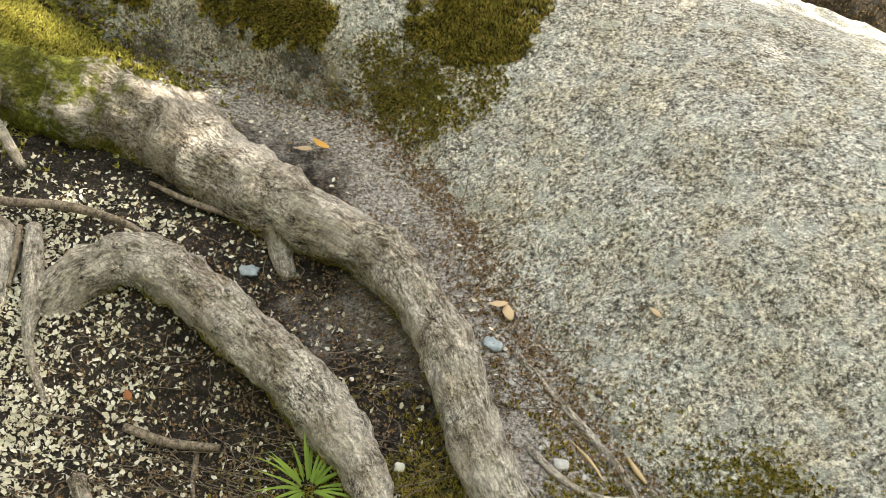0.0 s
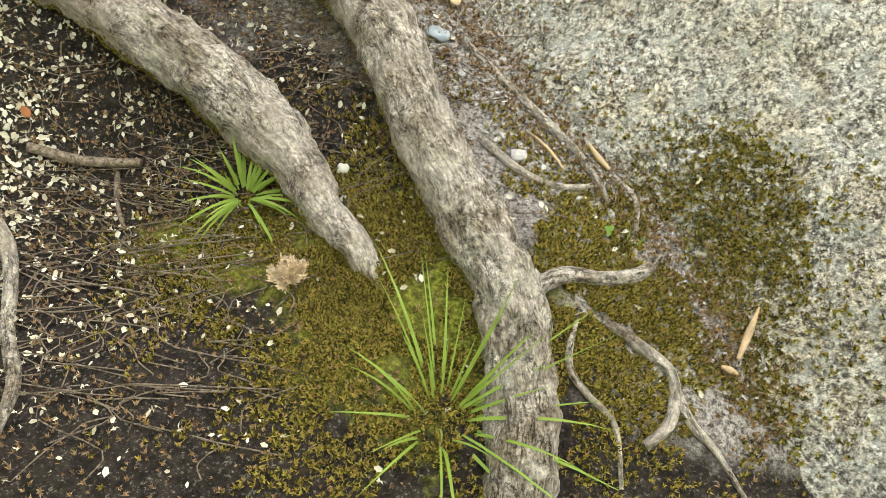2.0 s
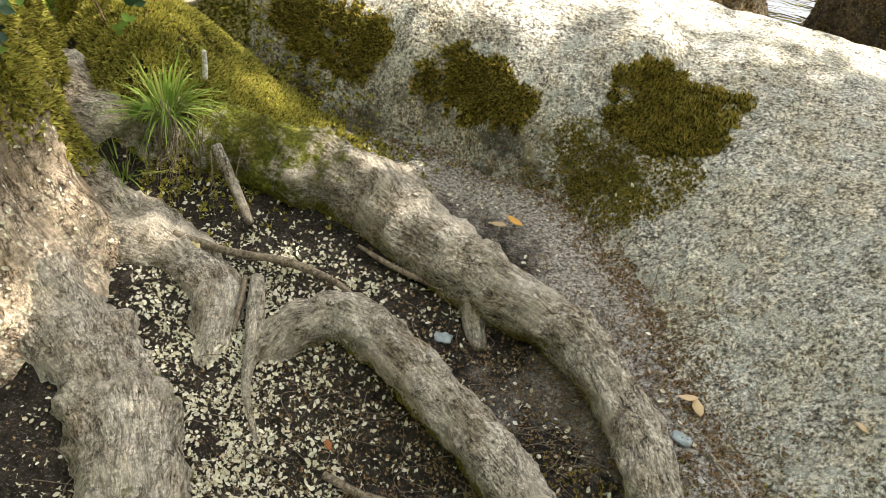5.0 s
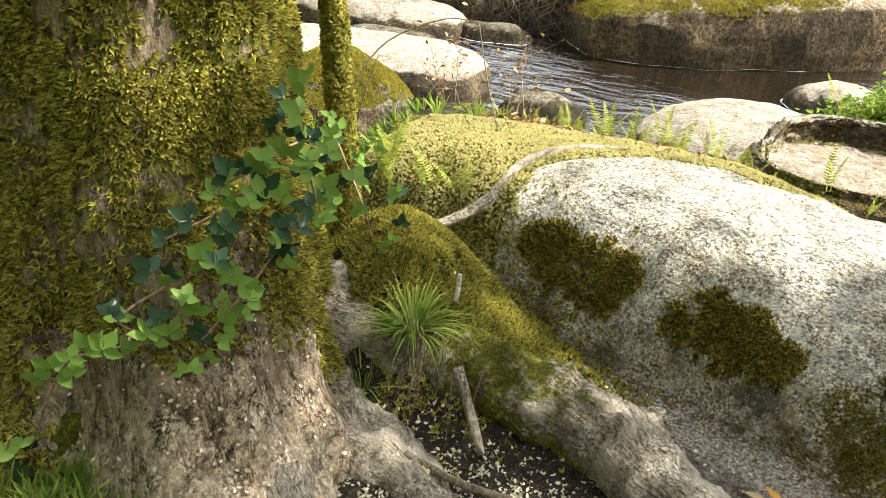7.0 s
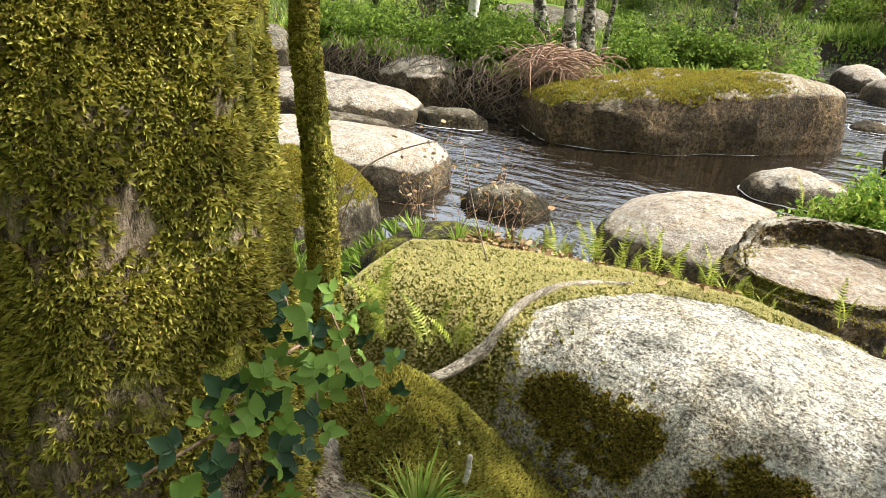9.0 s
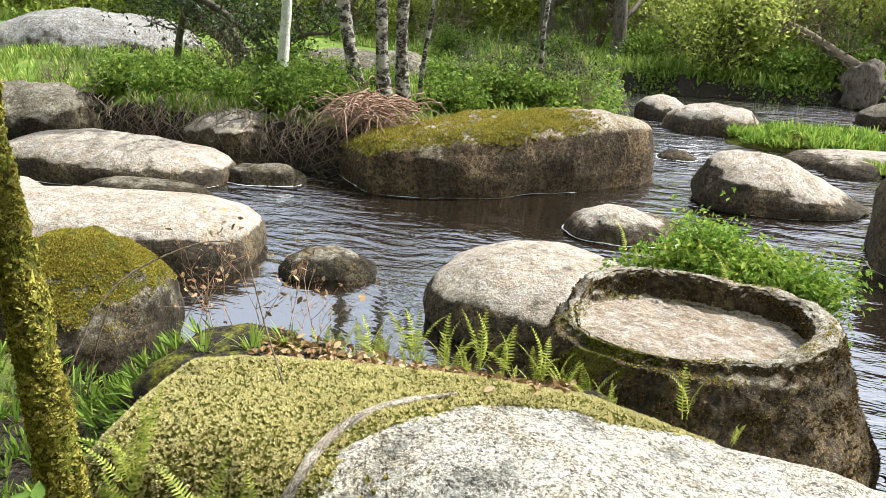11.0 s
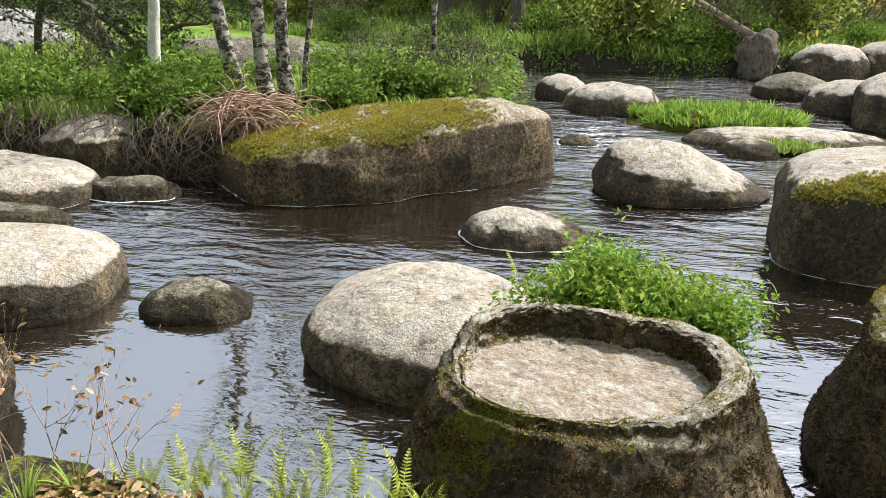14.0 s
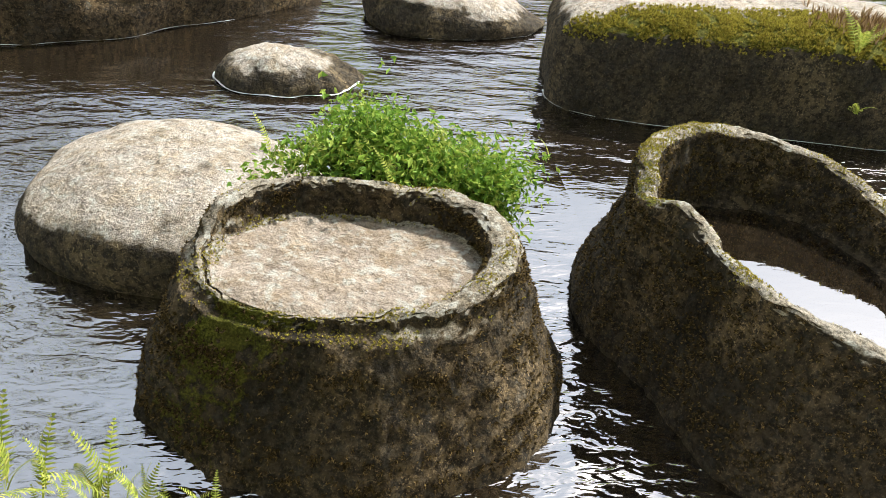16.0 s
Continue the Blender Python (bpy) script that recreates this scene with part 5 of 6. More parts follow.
pts = rng.normal(size=(1500, 3)) * (0.32, 0.12, 0.07) + (0.24, 5.68, 0.04)
pts = np.vstack([pts, rng.normal(size=(380, 3)) * (0.14, 0.12, 0.08) + (0.04, 5.76, 0.19), rng.normal(size=(350, 3)) * (0.13, 0.1, 0.1) + (0.62, 5.5, -0.02)])
pts = pts[(pts[:, 1] > 5.42) & (pts[:, 0] > -0.7) & (pts[:, 0] < 0.95)]
v, f = strew(pts, np.tile((0, -0.3, 1.0), (len(pts), 1)), 0.07, clump_shape(6, 0.42, 0.3, 5), 0.7)
part("foliage", mesh_of("foliage", v, f, M_BEDSTRAW, False), plant, "fresh green small leaves")
v, f = rock_shape(x=0.25, y=5.68, a=0.6, b=0.25, top=0.08, foot=-1.0, rough=0.1, seed=2, level=4)
part("mound", mesh_of("mound", v, f, M_DARK, True, {"stain_shade": np.full(len(v), 0.7), "moss": np.full(len(v), 0.4)}), plant, "dark earthy clump")
for k in range(60):
    ob = new("frond", FRONDS[k % 3])
    ob.parent = plant
    s = rng.uniform(0.14, 0.26)
    ob.matrix_basis = pose(rng.normal() * 0.3, rng.normal() * 0.1 + 0.02, rng.uniform(0.05, 0.2), rng.uniform(20, 70), 0, rng.uniform(0, 360)) @ Matrix.Diagonal((s, s, s, 1))


# ---- on the ground between the roots ----
def lay(name, label, at, size, shape, material, category, group="", turn=None, lift=0.006, tilt=0.15):
    x, y = at
    z = float(surface_z(np.array([x]), np.array([y]))[0]) + lift
    me = mesh_of(name, np.array(shape[0], float) * size, shape[1], material, True)
    ob = solid(name, me, label, category, group)
    ob.matrix_basis = pose(x, y, z, rng.normal() * 57 * tilt, rng.normal() * 57 * tilt, rng.uniform(0, 360) if turn is None else turn)
    mod = ob.modifiers.new("thickness", "SOLIDIFY")
    mod.thickness = 0.0012
    return ob


def curled(shape, k):
    return [(x, y, z + k * (x * x + y * y)) for x, y, z in shape[0]], shape[1]


lay("dead_leaf", "curled orange dead leaf lying by the root", (0.09, 1.8), 0.065, curled(LEAF, 0.7), M_ORANGE, "leaf", "dead leaves", 60, 0.022)
lay("dead_leaf", "pinkish dead leaf beside the orange one", (0.045, 1.79), 0.055, curled(LEAF, 0.4), M_TAN, "leaf", "dead leaves", 80, 0.018)
lay("dead_leaf", "tan dead leaf between the two roots", (0.185, 1.453), 0.052, curled(LEAF, 0.5), M_TAN, "leaf", "dead leaves", 80, 0.018)
lay("dead_leaf", "pale yellow dead leaf on the root flare", (-0.705, 1.315), 0.055, curled(LEAF, 0.2), M_CREAM, "leaf", "dead leaves", 10, 0.05)
lay("dead_leaf", "rust-brown dead leaf among the petals", (-0.135, 0.954), 0.034, curled(LEAF, 0.4), M_RUST, "leaf", "dead leaves", 40, 0.012)
lay("dead_leaf", "pale folded dead leaf at the boulder's foot", (0.69, 1.31), 0.055, curled(LEAF, 0.6), M_TAN, "leaf", "dead leaves", 20, 0.02)
lay("dead_leaf", "pale folded dead leaf at the boulder's foot", (0.665, 1.325), 0.05, curled(LEAF, 0.8), M_TAN, "leaf", "dead leaves", 100, 0.02)
lay("dead_leaf", "tan dead leaf on the granite", (1.01, 1.258), 0.035, curled(LEAF, 0.3), M_TAN, "leaf", "dead leaves", 50, 0.008)


def pebble(label, at, a, b, h, material, name="stone", group="small stones", turn=0.0, seed=1.0):
    z = float(surface_z(np.array([at[0]]), np.array([at[1]]))[0])
    v, f = rock_shape(at[0], at[1], a, b, z + h, z - 0.4 * h, turn, 4.0, 3.0, rough=0.22, seed=seed, level=3)
    return solid(name, mesh_of(name, v, f, material), label, "stone", group)


pebble("flat blue-grey slate chip with a chipped corner", (0.666, 1.217), 0.024, 0.016, 0.008, M_SLATE, "slate_chip", "", -20)
pebble("smooth pale grey stone in the hollow", (0.025, 1.336), 0.026, 0.017, 0.01, M_SLATE, seed=2)
pebble("small white stone on the moss", (0.84, 0.92), 0.016, 0.012, 0.012, M_STONE, seed=3)
pebble("small white stone on the moss", (0.505, 0.86), 0.011, 0.01, 0.01, M_PETAL, seed=4)
pebble("tuft of pinkish moss flowers", (0.438, 0.62), 0.02, 0.016, 0.016, M_PINK, "moss_flower", "", 0, 5)
for k in range(28):
    x, y = rng.uniform(0.72, 1.05), rng.uniform(0.78, 1.2)
    pebble("small pale granite pebble", (x, y), rng.uniform(0.004, 0.009), rng.uniform(0.003, 0.008), 0.005, M_STONE, "pebble", "pebbles at the boulder's foot", rng.uniform(0, 180), k)


def stick(label, rows, name="twig", group="fallen twigs", material=None, lift=0.5, seed=1.0, category="twig", rough=0.12):
    """Rows of x, y, radius, height over the ground."""
    p = np.array(rows, float)
    z = surface_z(p[:, 0], p[:, 1]) + p[:, 3] + lift * p[:, 2]
    c = catmull(np.column_stack([p[:, 0], p[:, 1], z, p[:, 2]]), 7)
    v, f = sweep(c, 9, rough, seed)
    return solid(name, mesh_of(name, v, f, material or M_TWIG, True, {"moss": np.zeros(len(v)), **limb_keys(c, 9)}), label, category, group)


stick("broken grey twig with a pale snapped end", [(-0.115, 0.885, 0.01, 0.006), (-0.02, 0.87, 0.011, 0.01), (0.045, 0.875, 0.011, 0.012), (0.105, 0.875, 0.008, 0.012)], seed=2)
stick("short branch pointing down from the broken twig", [(0.055, 0.87, 0.006, 0.0), (0.07, 0.8, 0.005, 0.0), (0.1, 0.74, 0.004, 0.0)], seed=3)
stick("weathered grey branch lying on the soil", [(-0.165, 0.755, 0.02, 0.0), (-0.1, 0.68, 0.015, 0.01), (-0.06, 0.6, 0.013, 0.01), (-0.03, 0.5, 0.012, 0.0), (0.02, 0.4, 0.012, 0.0), (0.03, 0.31, 0.008, 0.0)], material=M_ROOT, seed=4, category="branch", name="branch", group="fallen branches")
stick("short grey branch lying in the petals", [(-0.235, 0.6, 0.012, 0.005), (-0.17, 0.55, 0.016, 0.01), (-0.075, 0.49, 0.011, 0.005)], material=M_ROOT, seed=5, category="branch", name="branch", group="fallen branches")
stick("stubby upright root end among the petals", [(-0.5, 1.29, 0.02, 0.02), (-0.45, 1.19, 0.025, 0.03), (-0.41, 1.1, 0.022, 0.02), (-0.38, 1.0, 0.012, 0.0), (-0.3, 0.9, 0.007, 0.0)], material=M_ROOT, seed=6, name="root_stub", group="", category="root")
stick("thin dark root beside the stub", [(-0.53, 1.28, 0.008, 0.03), (-0.5, 1.2, 0.007, 0.03), (-0.48, 1.12, 0.006, 0.01)], seed=7)
stick("thin curved surface root", [(-0.78, 1.33, 0.012, 0.04), (-0.62, 1.34, 0.011, 0.03), (-0.45, 1.36, 0.012, 0.04), (-0.3, 1.36, 0.01, 0.03), (-0.18, 1.31, 0.006, 0.02)], "surface_root", "surface roots", seed=8, category="root")
stick("thin curved surface root", [(-0.3, 1.516, 0.006, 0.02), (-0.18, 1.48, 0.009, 0.02), (-0.03, 1.46, 0.008, 0.02), (0.06, 1.42, 0.006, 0.01), (0.11, 1.39, 0.004, 0.0)], "surface_root", "surface roots", seed=9, category="root")
stick("pale surface root on the granite foot", [(0.72, 1.2, 0.008, 0.0), (0.86, 1.05, 0.01, 0.0), (0.95, 0.95, 0.009, 0.0), (1.0, 0.88, 0.007, 0.0), (1.02, 0.84, 0.005, 0.0)], "surface_root", "surface roots", M_ROOT, seed=10, category="root")
stick("pale surface root on the granite foot", [(0.76, 0.95, 0.008, 0.0), (0.85, 0.88, 0.009, 0.0), (0.93, 0.86, 0.007, 0.0), (1.01, 0.88, 0.005, 0.0)], "surface_root", "surface roots", M_ROOT, seed=11, category="root")
stick("pale surface root on the granite foot", [(0.84, 0.6, 0.02, 0.01), (0.92, 0.66, 0.016, 0.0), (1.0, 0.67, 0.013, 0.0), (1.07, 0.69, 0.013, 0.0), (1.12, 0.74, 0.006, 0.0)], "surface_root", "surface roots", M_ROOT, seed=12, category="root")
stick("grey surface root in the moss", [(1.0, 0.59, 0.008, 0.0), (1.07, 0.54, 0.012, 0.0), (1.12, 0.5, 0.01, 0.0), (1.11, 0.42, 0.012, 0.0), (1.06, 0.37, 0.009, 0.0)], "surface_root", "surface roots", M_ROOT, seed=13, category="root")
stick("grey surface root in the moss", [(1.12, 0.49, 0.008, 0.0), (1.15, 0.42, 0.009, 0.0), (1.19, 0.38, 0.006, 0.0), (1.24, 0.3, 0.004, 0.0)], "surface_root", "surface roots", M_ROOT, seed=14, category="root")
stick("grey surface root in the moss", [(0.95, 0.6, 0.005, 0.0), (0.93, 0.5, 0.007, 0.0), (0.96, 0.45, 0.006, 0.0), (1.01, 0.4, 0.005, 0.0), (1.02, 0.3, 0.004, 0.0)], "surface_root", "surface roots", M_ROOT, seed=15, category="root")
stick("grey surface root in the moss", [(1.03, 0.9, 0.006, 0.0), (1.07, 0.85, 0.006, 0.0), (1.07, 0.78, 0.005, 0.0)], "surface_root", "surface roots", M_ROOT, seed=16, category="root")
stick("yellow splinter of split wood", [(1.285, 0.64, 0.002, 0.01), (1.265, 0.59, 0.007, 0.01), (1.245, 0.545, 0.004, 0.01)], "wood_splinter", "wood splinters", M_SPLINTER, category="wood", rough=0.3)
stick("yellow splinter of split wood", [(1.215, 0.53, 0.003, 0.006), (1.23, 0.525, 0.006, 0.006), (1.245, 0.52, 0.003, 0.006)], "wood_splinter", "wood splinters", M_SPLINTER, category="wood", rough=0.3)
stick("yellow splinter of split wood", [(0.86, 0.985, 0.001, 0.006), (0.9, 0.94, 0.004, 0.006), (0.93, 0.9, 0.002, 0.006)], "wood_splinter", "wood splinters", M_SPLINTER, category="wood", rough=0.3)
stick("flat pale chip of wood", [(0.98, 0.97, 0.002, 0.006), (1.0, 0.94, 0.006, 0.006), (1.02, 0.91, 0.003, 0.006)], "wood_splinter", "wood splinters", M_TAN, category="wood", rough=0.2)
stick("bleached root creeping over the boulder's moss", [(-1.36, 1.98, 0.014, 0.0), (-1.24, 2.09, 0.017, 0.006), (-1.13, 2.29, 0.024, 0.012), (-1.09, 2.45, 0.017, 0.006), (-1.04, 2.6, 0.014, 0.004), (-0.95, 2.73, 0.012, 0.002), (-0.8, 2.87, 0.006, 0.0)], "boulder_root", "", M_ROOT, seed=18, category="root")
stick("pale upright dead stalk by the grass clump", [(-0.89, 1.73, 0.008, 0.15), (-0.882, 1.728, 0.008, 0.2), (-0.88, 1.73, 0.007, 0.25)], "dead_stalk", "", M_DEAD, seed=19)
stick("rootlet hanging down from the bank", [(-0.78, 1.58, 0.016, 0.14), (-0.7, 1.53, 0.016, 0.07), (-0.62, 1.47, 0.012, 0.02)], "hanging_rootlet", "", M_ROOT, seed=20, category="root")
grass_tuft("bright green broad-bladed grass tuft by the root", (0.33, 0.79, -0.02), 46, 0.16, 0.004, 1.1, 0.5)
grass_tuft("large sprawling green grass tuft with long blades", (0.72, 0.385, 0.03), 46, 0.35, 0.0034, 1.15, 0.42)
grass_tuft("small grass tuft at the boulder's foot", (-0.2, 2.03, -0.05), 16, 0.09, 0.003, 0.9, 0.4)
grass_tuft("overhanging grass clump on the bank edge", (-0.98, 1.64, 0.25), 190, 0.27, 0.0038, 1.0, 0.6)
grass_tuft("thin grass tuft under the bank edge", (-1.05, 1.48, 0.1), 90, 0.2, 0.003, 0.9, 0.5)
grass_tuft("sunlit grass beside the root flare", (-1.25, 0.62, -0.02), 80, 0.18, 0.003, 0.8, 0.3)
grass_tuft("sunlit grass beside the root flare", (-1.45, 0.5, -0.02), 80, 0.18, 0.003, 0.8, 0.3)
bramble("small clover leaves in the grass clump", [(-1.0, 1.58, 0.28), (-0.97, 1.57, 0.25), (-1.03, 1.57, 0.26)], 0.03, None, "clover")
bramble("tiny green seedling on the moss", [(1.03, 0.73, 0.09), (1.05, 0.72, 0.09), (1.0, 0.74, 0.085)], 0.022, None, "clover")


def fine_roots(label, cx, cy, sx, sy, count, hang=0.0, zbase=None):
    out = []
    for k in range(count):
        x, y = cx + sx * rng.normal(), cy + sy * rng.normal()
        a, L = rng.uniform(0, 6.28), rng.uniform(0.06, 0.2)
        rows = []
        for t in np.linspace(0, 1, 5):
            px, py = x + L * t * math.cos(a + 1.2 * t * rng.normal()), y + L * t * math.sin(a)
            if zbase is None:
                rows.append((px, py, 0.0, 0.0013))
            else:
                rows.append((x + 0.25 * L * t * math.cos(a), y - 0.1 * t + 0.01 * rng.normal(), zbase + 0.03 * rng.normal() - hang * t, 0.0018 * (1.3 - t)))
        r = np.array(rows)
        if zbase is None:
            r[:, 2] = surface_z(r[:, 0], r[:, 1]) + rng.uniform(0.001, 0.012)
        out.append(sweep(catmull(r, 3), 4))
    v, f = join(out)
    return solid("fine_roots", mesh_of("fine_roots", v, f, M_TWIG), label, "roots", kind="stuff")


def shed(name, label, v, f, n, weight, count, size, material, category):
    """Flakes lying on the faces of a mesh where the weight is high."""
    t = np.array([q[:3] for q in f])
    w = np.linalg.norm(np.cross(v[t[:, 1]] - v[t[:, 0]], v[t[:, 2]] - v[t[:, 0]]), axis=1) * np.clip(weight[t].mean(1), 0, None)
    pick = rng.choice(len(t), count, p=w / w.sum())
    b = rng.dirichlet((1, 1, 1), count)
    p, nn = (v[t[pick]] * b[..., None]).sum(1), (n[t[pick]] * b[..., None]).sum(1)
    keep = waves(*p.T, 18, 3, 3) + 0.4 * rng.normal(size=count) > -0.1
    sv, sf = strew(p[keep] + 0.003 * nn[keep], nn[keep], size, FLAKE, 0.4)
    return solid(name, mesh_of(name, sv, sf, material, False), label, category, kind="stuff")


shed("flare_petals", "cream flakes caught on the bark of the root flare", tv, [q for q in tf if len(q) == 4], tn, ss(0.05, 0.5, tn[:, 2]) * ss(0.75, 0.1, tv[:, 2]) * (tn[:, 0] > -0.2), 3200, 0.011, M_PETAL, "petals")
fv, ff = flare_root[1:]
fn = normals_of(fv, ff)
shed("root_petals", "cream flakes lying along the broad root", fv, [q for q in ff if len(q) == 4], fn, ss(0.1, 0.7, fn[:, 2]), 1300, 0.011, M_PETAL, "petals")
fine_roots("mat of fine brown rootlets in the soil", 0.15, 0.62, 0.22, 0.18, 120)
fine_roots("mat of fine brown rootlets in the soil", -0.1, 0.85, 0.28, 0.2, 80)
fine_roots("mat of fine brown rootlets in the soil", 0.4, 1.2, 0.2, 0.2, 110)
fine_roots("pale rootlets hanging under the grass clump", -0.93, 1.6, 0.09, 0.03, 46, 0.22, 0.24)


def scatter(name, label, spots, size, material, category, shape=FLAKE, lift=0.004, lean=0.5):
    p = np.array(spots)
    z = surface_z(p[:, 0], p[:, 1])
    v, f = strew(np.column_stack([p, z + lift + 0.004 * rng.uniform(size=len(p))]), surface_n(p[:, 0], p[:, 1]), size, shape, lean)
    return solid(name, mesh_of(name, v, f, material, False), label, category, kind="stuff")


def blob(cx, cy, sx, sy, n):
    return np.column_stack([rng.normal(cx, sx, n), rng.normal(cy, sy, n)])


petals = np.vstack([blob(-0.33, 0.9, 0.17, 0.17, 1800), blob(-0.5, 1.22, 0.22, 0.13, 2100), blob(-0.3, 0.6, 0.15, 0.13, 1200), blob(-0.35, 1.42, 0.22, 0.06, 700), blob(0.0, 0.8, 0.25, 0.25, 900),
                    blob(0.3, 1.3, 0.25, 0.2, 450), blob(-0.3, 1.93, 0.35, 0.06, 420), blob(-0.85, 1.5, 0.25, 0.2, 600), blob(0.6, 0.9, 0.5, 0.4, 350), blob(-0.25, 0.35, 0.3, 0.15, 700)])
petals = np.vstack([petals, blob(-0.42, 0.75, 0.14, 0.2, 2600), blob(-0.55, 1.15, 0.16, 0.14, 1500)])
clump = waves(petals[:, 0], petals[:, 1], 0, 16, 6) + 0.35 * rng.normal(size=len(petals))
petals = petals[clump > -0.25]
scatter("fallen_petals", "scattered cream-coloured fallen catkin flakes", petals[::2], 0.0125, M_PETAL, "petals")
scatter("fallen_catkins", "crumpled cream-coloured catkin bits on the soil", petals[1::2], 0.008, M_PETAL, "petals", clump_shape(4, 0.45, 0.5, 7), 0.003)
pk = blob(0.438, 0.62, 0.012, 0.011, 220)
scatter("moss_flower_heads", "pinkish flower heads of moss", pk, 0.012, M_PINK, "moss", MOSS_BIT, 0.014, 0.6)
scatter("soil_crumbs", "crumbs of soil and bark on the ground", np.vstack([blob(0.1, 0.8, 0.4, 0.4, 5000), blob(0.35, 1.3, 0.3, 0.2, 1500)]), 0.007, M_LITTER, "debris", MOSS_BIT, 0.0)
scatter("boulder_grit", "flakes of lichen and grit on the granite", np.vstack([blob(1.1, 1.2, 0.3, 0.35, 600), blob(0.8, 1.6, 0.3, 0.3, 300)]), 0.005, M_STONE, "debris")
seg = rng.integers(2, 11, 2600)
tt = rng.uniform(size=(2600, 1))
edge_pts = FOOT[seg] * (1 - tt) + FOOT[seg + 1] * tt + rng.normal(size=(2600, 2)) * 0.035
scatter("foot_grit", "grit and crumbs of soil along the boulder's foot", edge_pts, 0.008, M_LITTER, "debris", MOSS_BIT, 0.0)
scatter("foot_sand", "pale grit along the boulder's foot", edge_pts[::3] + rng.normal(size=edge_pts[::3].shape) * 0.03, 0.006, M_STONE, "debris")
litter = np.column_stack([rng.uniform(-1.65, -0.45, 520), rng.normal(3.16, 0.07, 520)])
scatter("leaf_litter", "dry brown leaves caught behind the boulder", litter, 0.036, M_LITTER, "leaves", LEAF, 0.012, 0.6)
bp = np.column_stack([rng.uniform(-3.6, -1.95, 900), rng.uniform(1.8, 3.3, 900)])
scatter("bank_grass", "rank grass on the bank behind the tree", bp, 0.08, M_BUSH, "grass", tuft_shape(5, 1.0, 0.05, 0.6), -0.01, 0.15)
fg = blob(-1.4, 0.5, 0.2, 0.2, 900)
fg = fg[np.hypot(fg[:, 0] + 0.8, fg[:, 1] - 0.75) > 0.3]
scatter("flare_grass", "short sunlit grass round the foot of the tree", fg, 0.11, M_GRASS, "grass", tuft_shape(5, 1.0, 0.035, 0.7), -0.01, 0.2)
gm = np.vstack([blob(0.62, 0.6, 0.16, 0.22, 12000), blob(0.42, 0.68, 0.14, 0.09, 5000), blob(1.02, 0.62, 0.16, 0.15, 9000), blob(-0.95, 1.95, 0.3, 0.13, 5000)])
gm = gm[waves(gm[:, 0], gm[:, 1], 0, 12, 4) > -0.35]
scatter("ground_moss", "cushions of olive moss between the roots", gm, 0.0085, M_MOSS_DARK, "moss", MOSS_BIT, -0.002, 0.3)


bm_pts = np.vstack([blob(-1.1, 1.85, 0.2, 0.17, 11000), blob(-0.85, 1.98, 0.2, 0.09, 4000)])
bm_pts = bm_pts[waves(bm_pts[:, 0], bm_pts[:, 1], 0, 9, 8) > -0.4]
scatter("bank_moss", "thick bright moss on the bank between tree and boulder", bm_pts, 0.015, M_MOSS, "moss", MOSS_BIT, -0.002, 0.4)


# ---- trees and shrubs beyond the river ----
def gz(x, y):
    return float(ground_z(np.array([x]), np.array([y]))[0])


def branches(start, way, length, radius, depth, r, out, tips, bend=0.35, split=3):
    """Grows a limb and its twigs: out gets the swept pieces, tips the places for leaves."""
    p, w = np.array(start, float), np.array(way, float) / np.linalg.norm(way)
    rows = [(*p, radius)]
    n = 5
    for k in range(n):
        w = w + bend * 0.35 * np.array([r.gauss(0, 1), r.gauss(0, 1), r.gauss(0.15, 0.7)])
        w /= np.linalg.norm(w)
        p = p + w * length / n
        rows.append((*p, radius * (1 - 0.75 * (k + 1) / n)))
        if depth > 0 and k >= 1:
            for _ in range(split - 1 if k < n - 1 else split):
                d = w + 0.9 * np.array([r.gauss(0, 1), r.gauss(0, 1), r.gauss(0.1, 0.8)])
                branches(p, d, length * r.uniform(0.4, 0.62), rows[-1][3] * 0.7, depth - 1, r, out, tips, bend, split - 1 if split > 2 else 2)
        if depth == 0:
            tips.append(p.copy())
    out.append(sweep(np.array(rows), 7 if radius > 0.03 else 4, 0.06 if radius > 0.03 else 0.0, radius * 50))


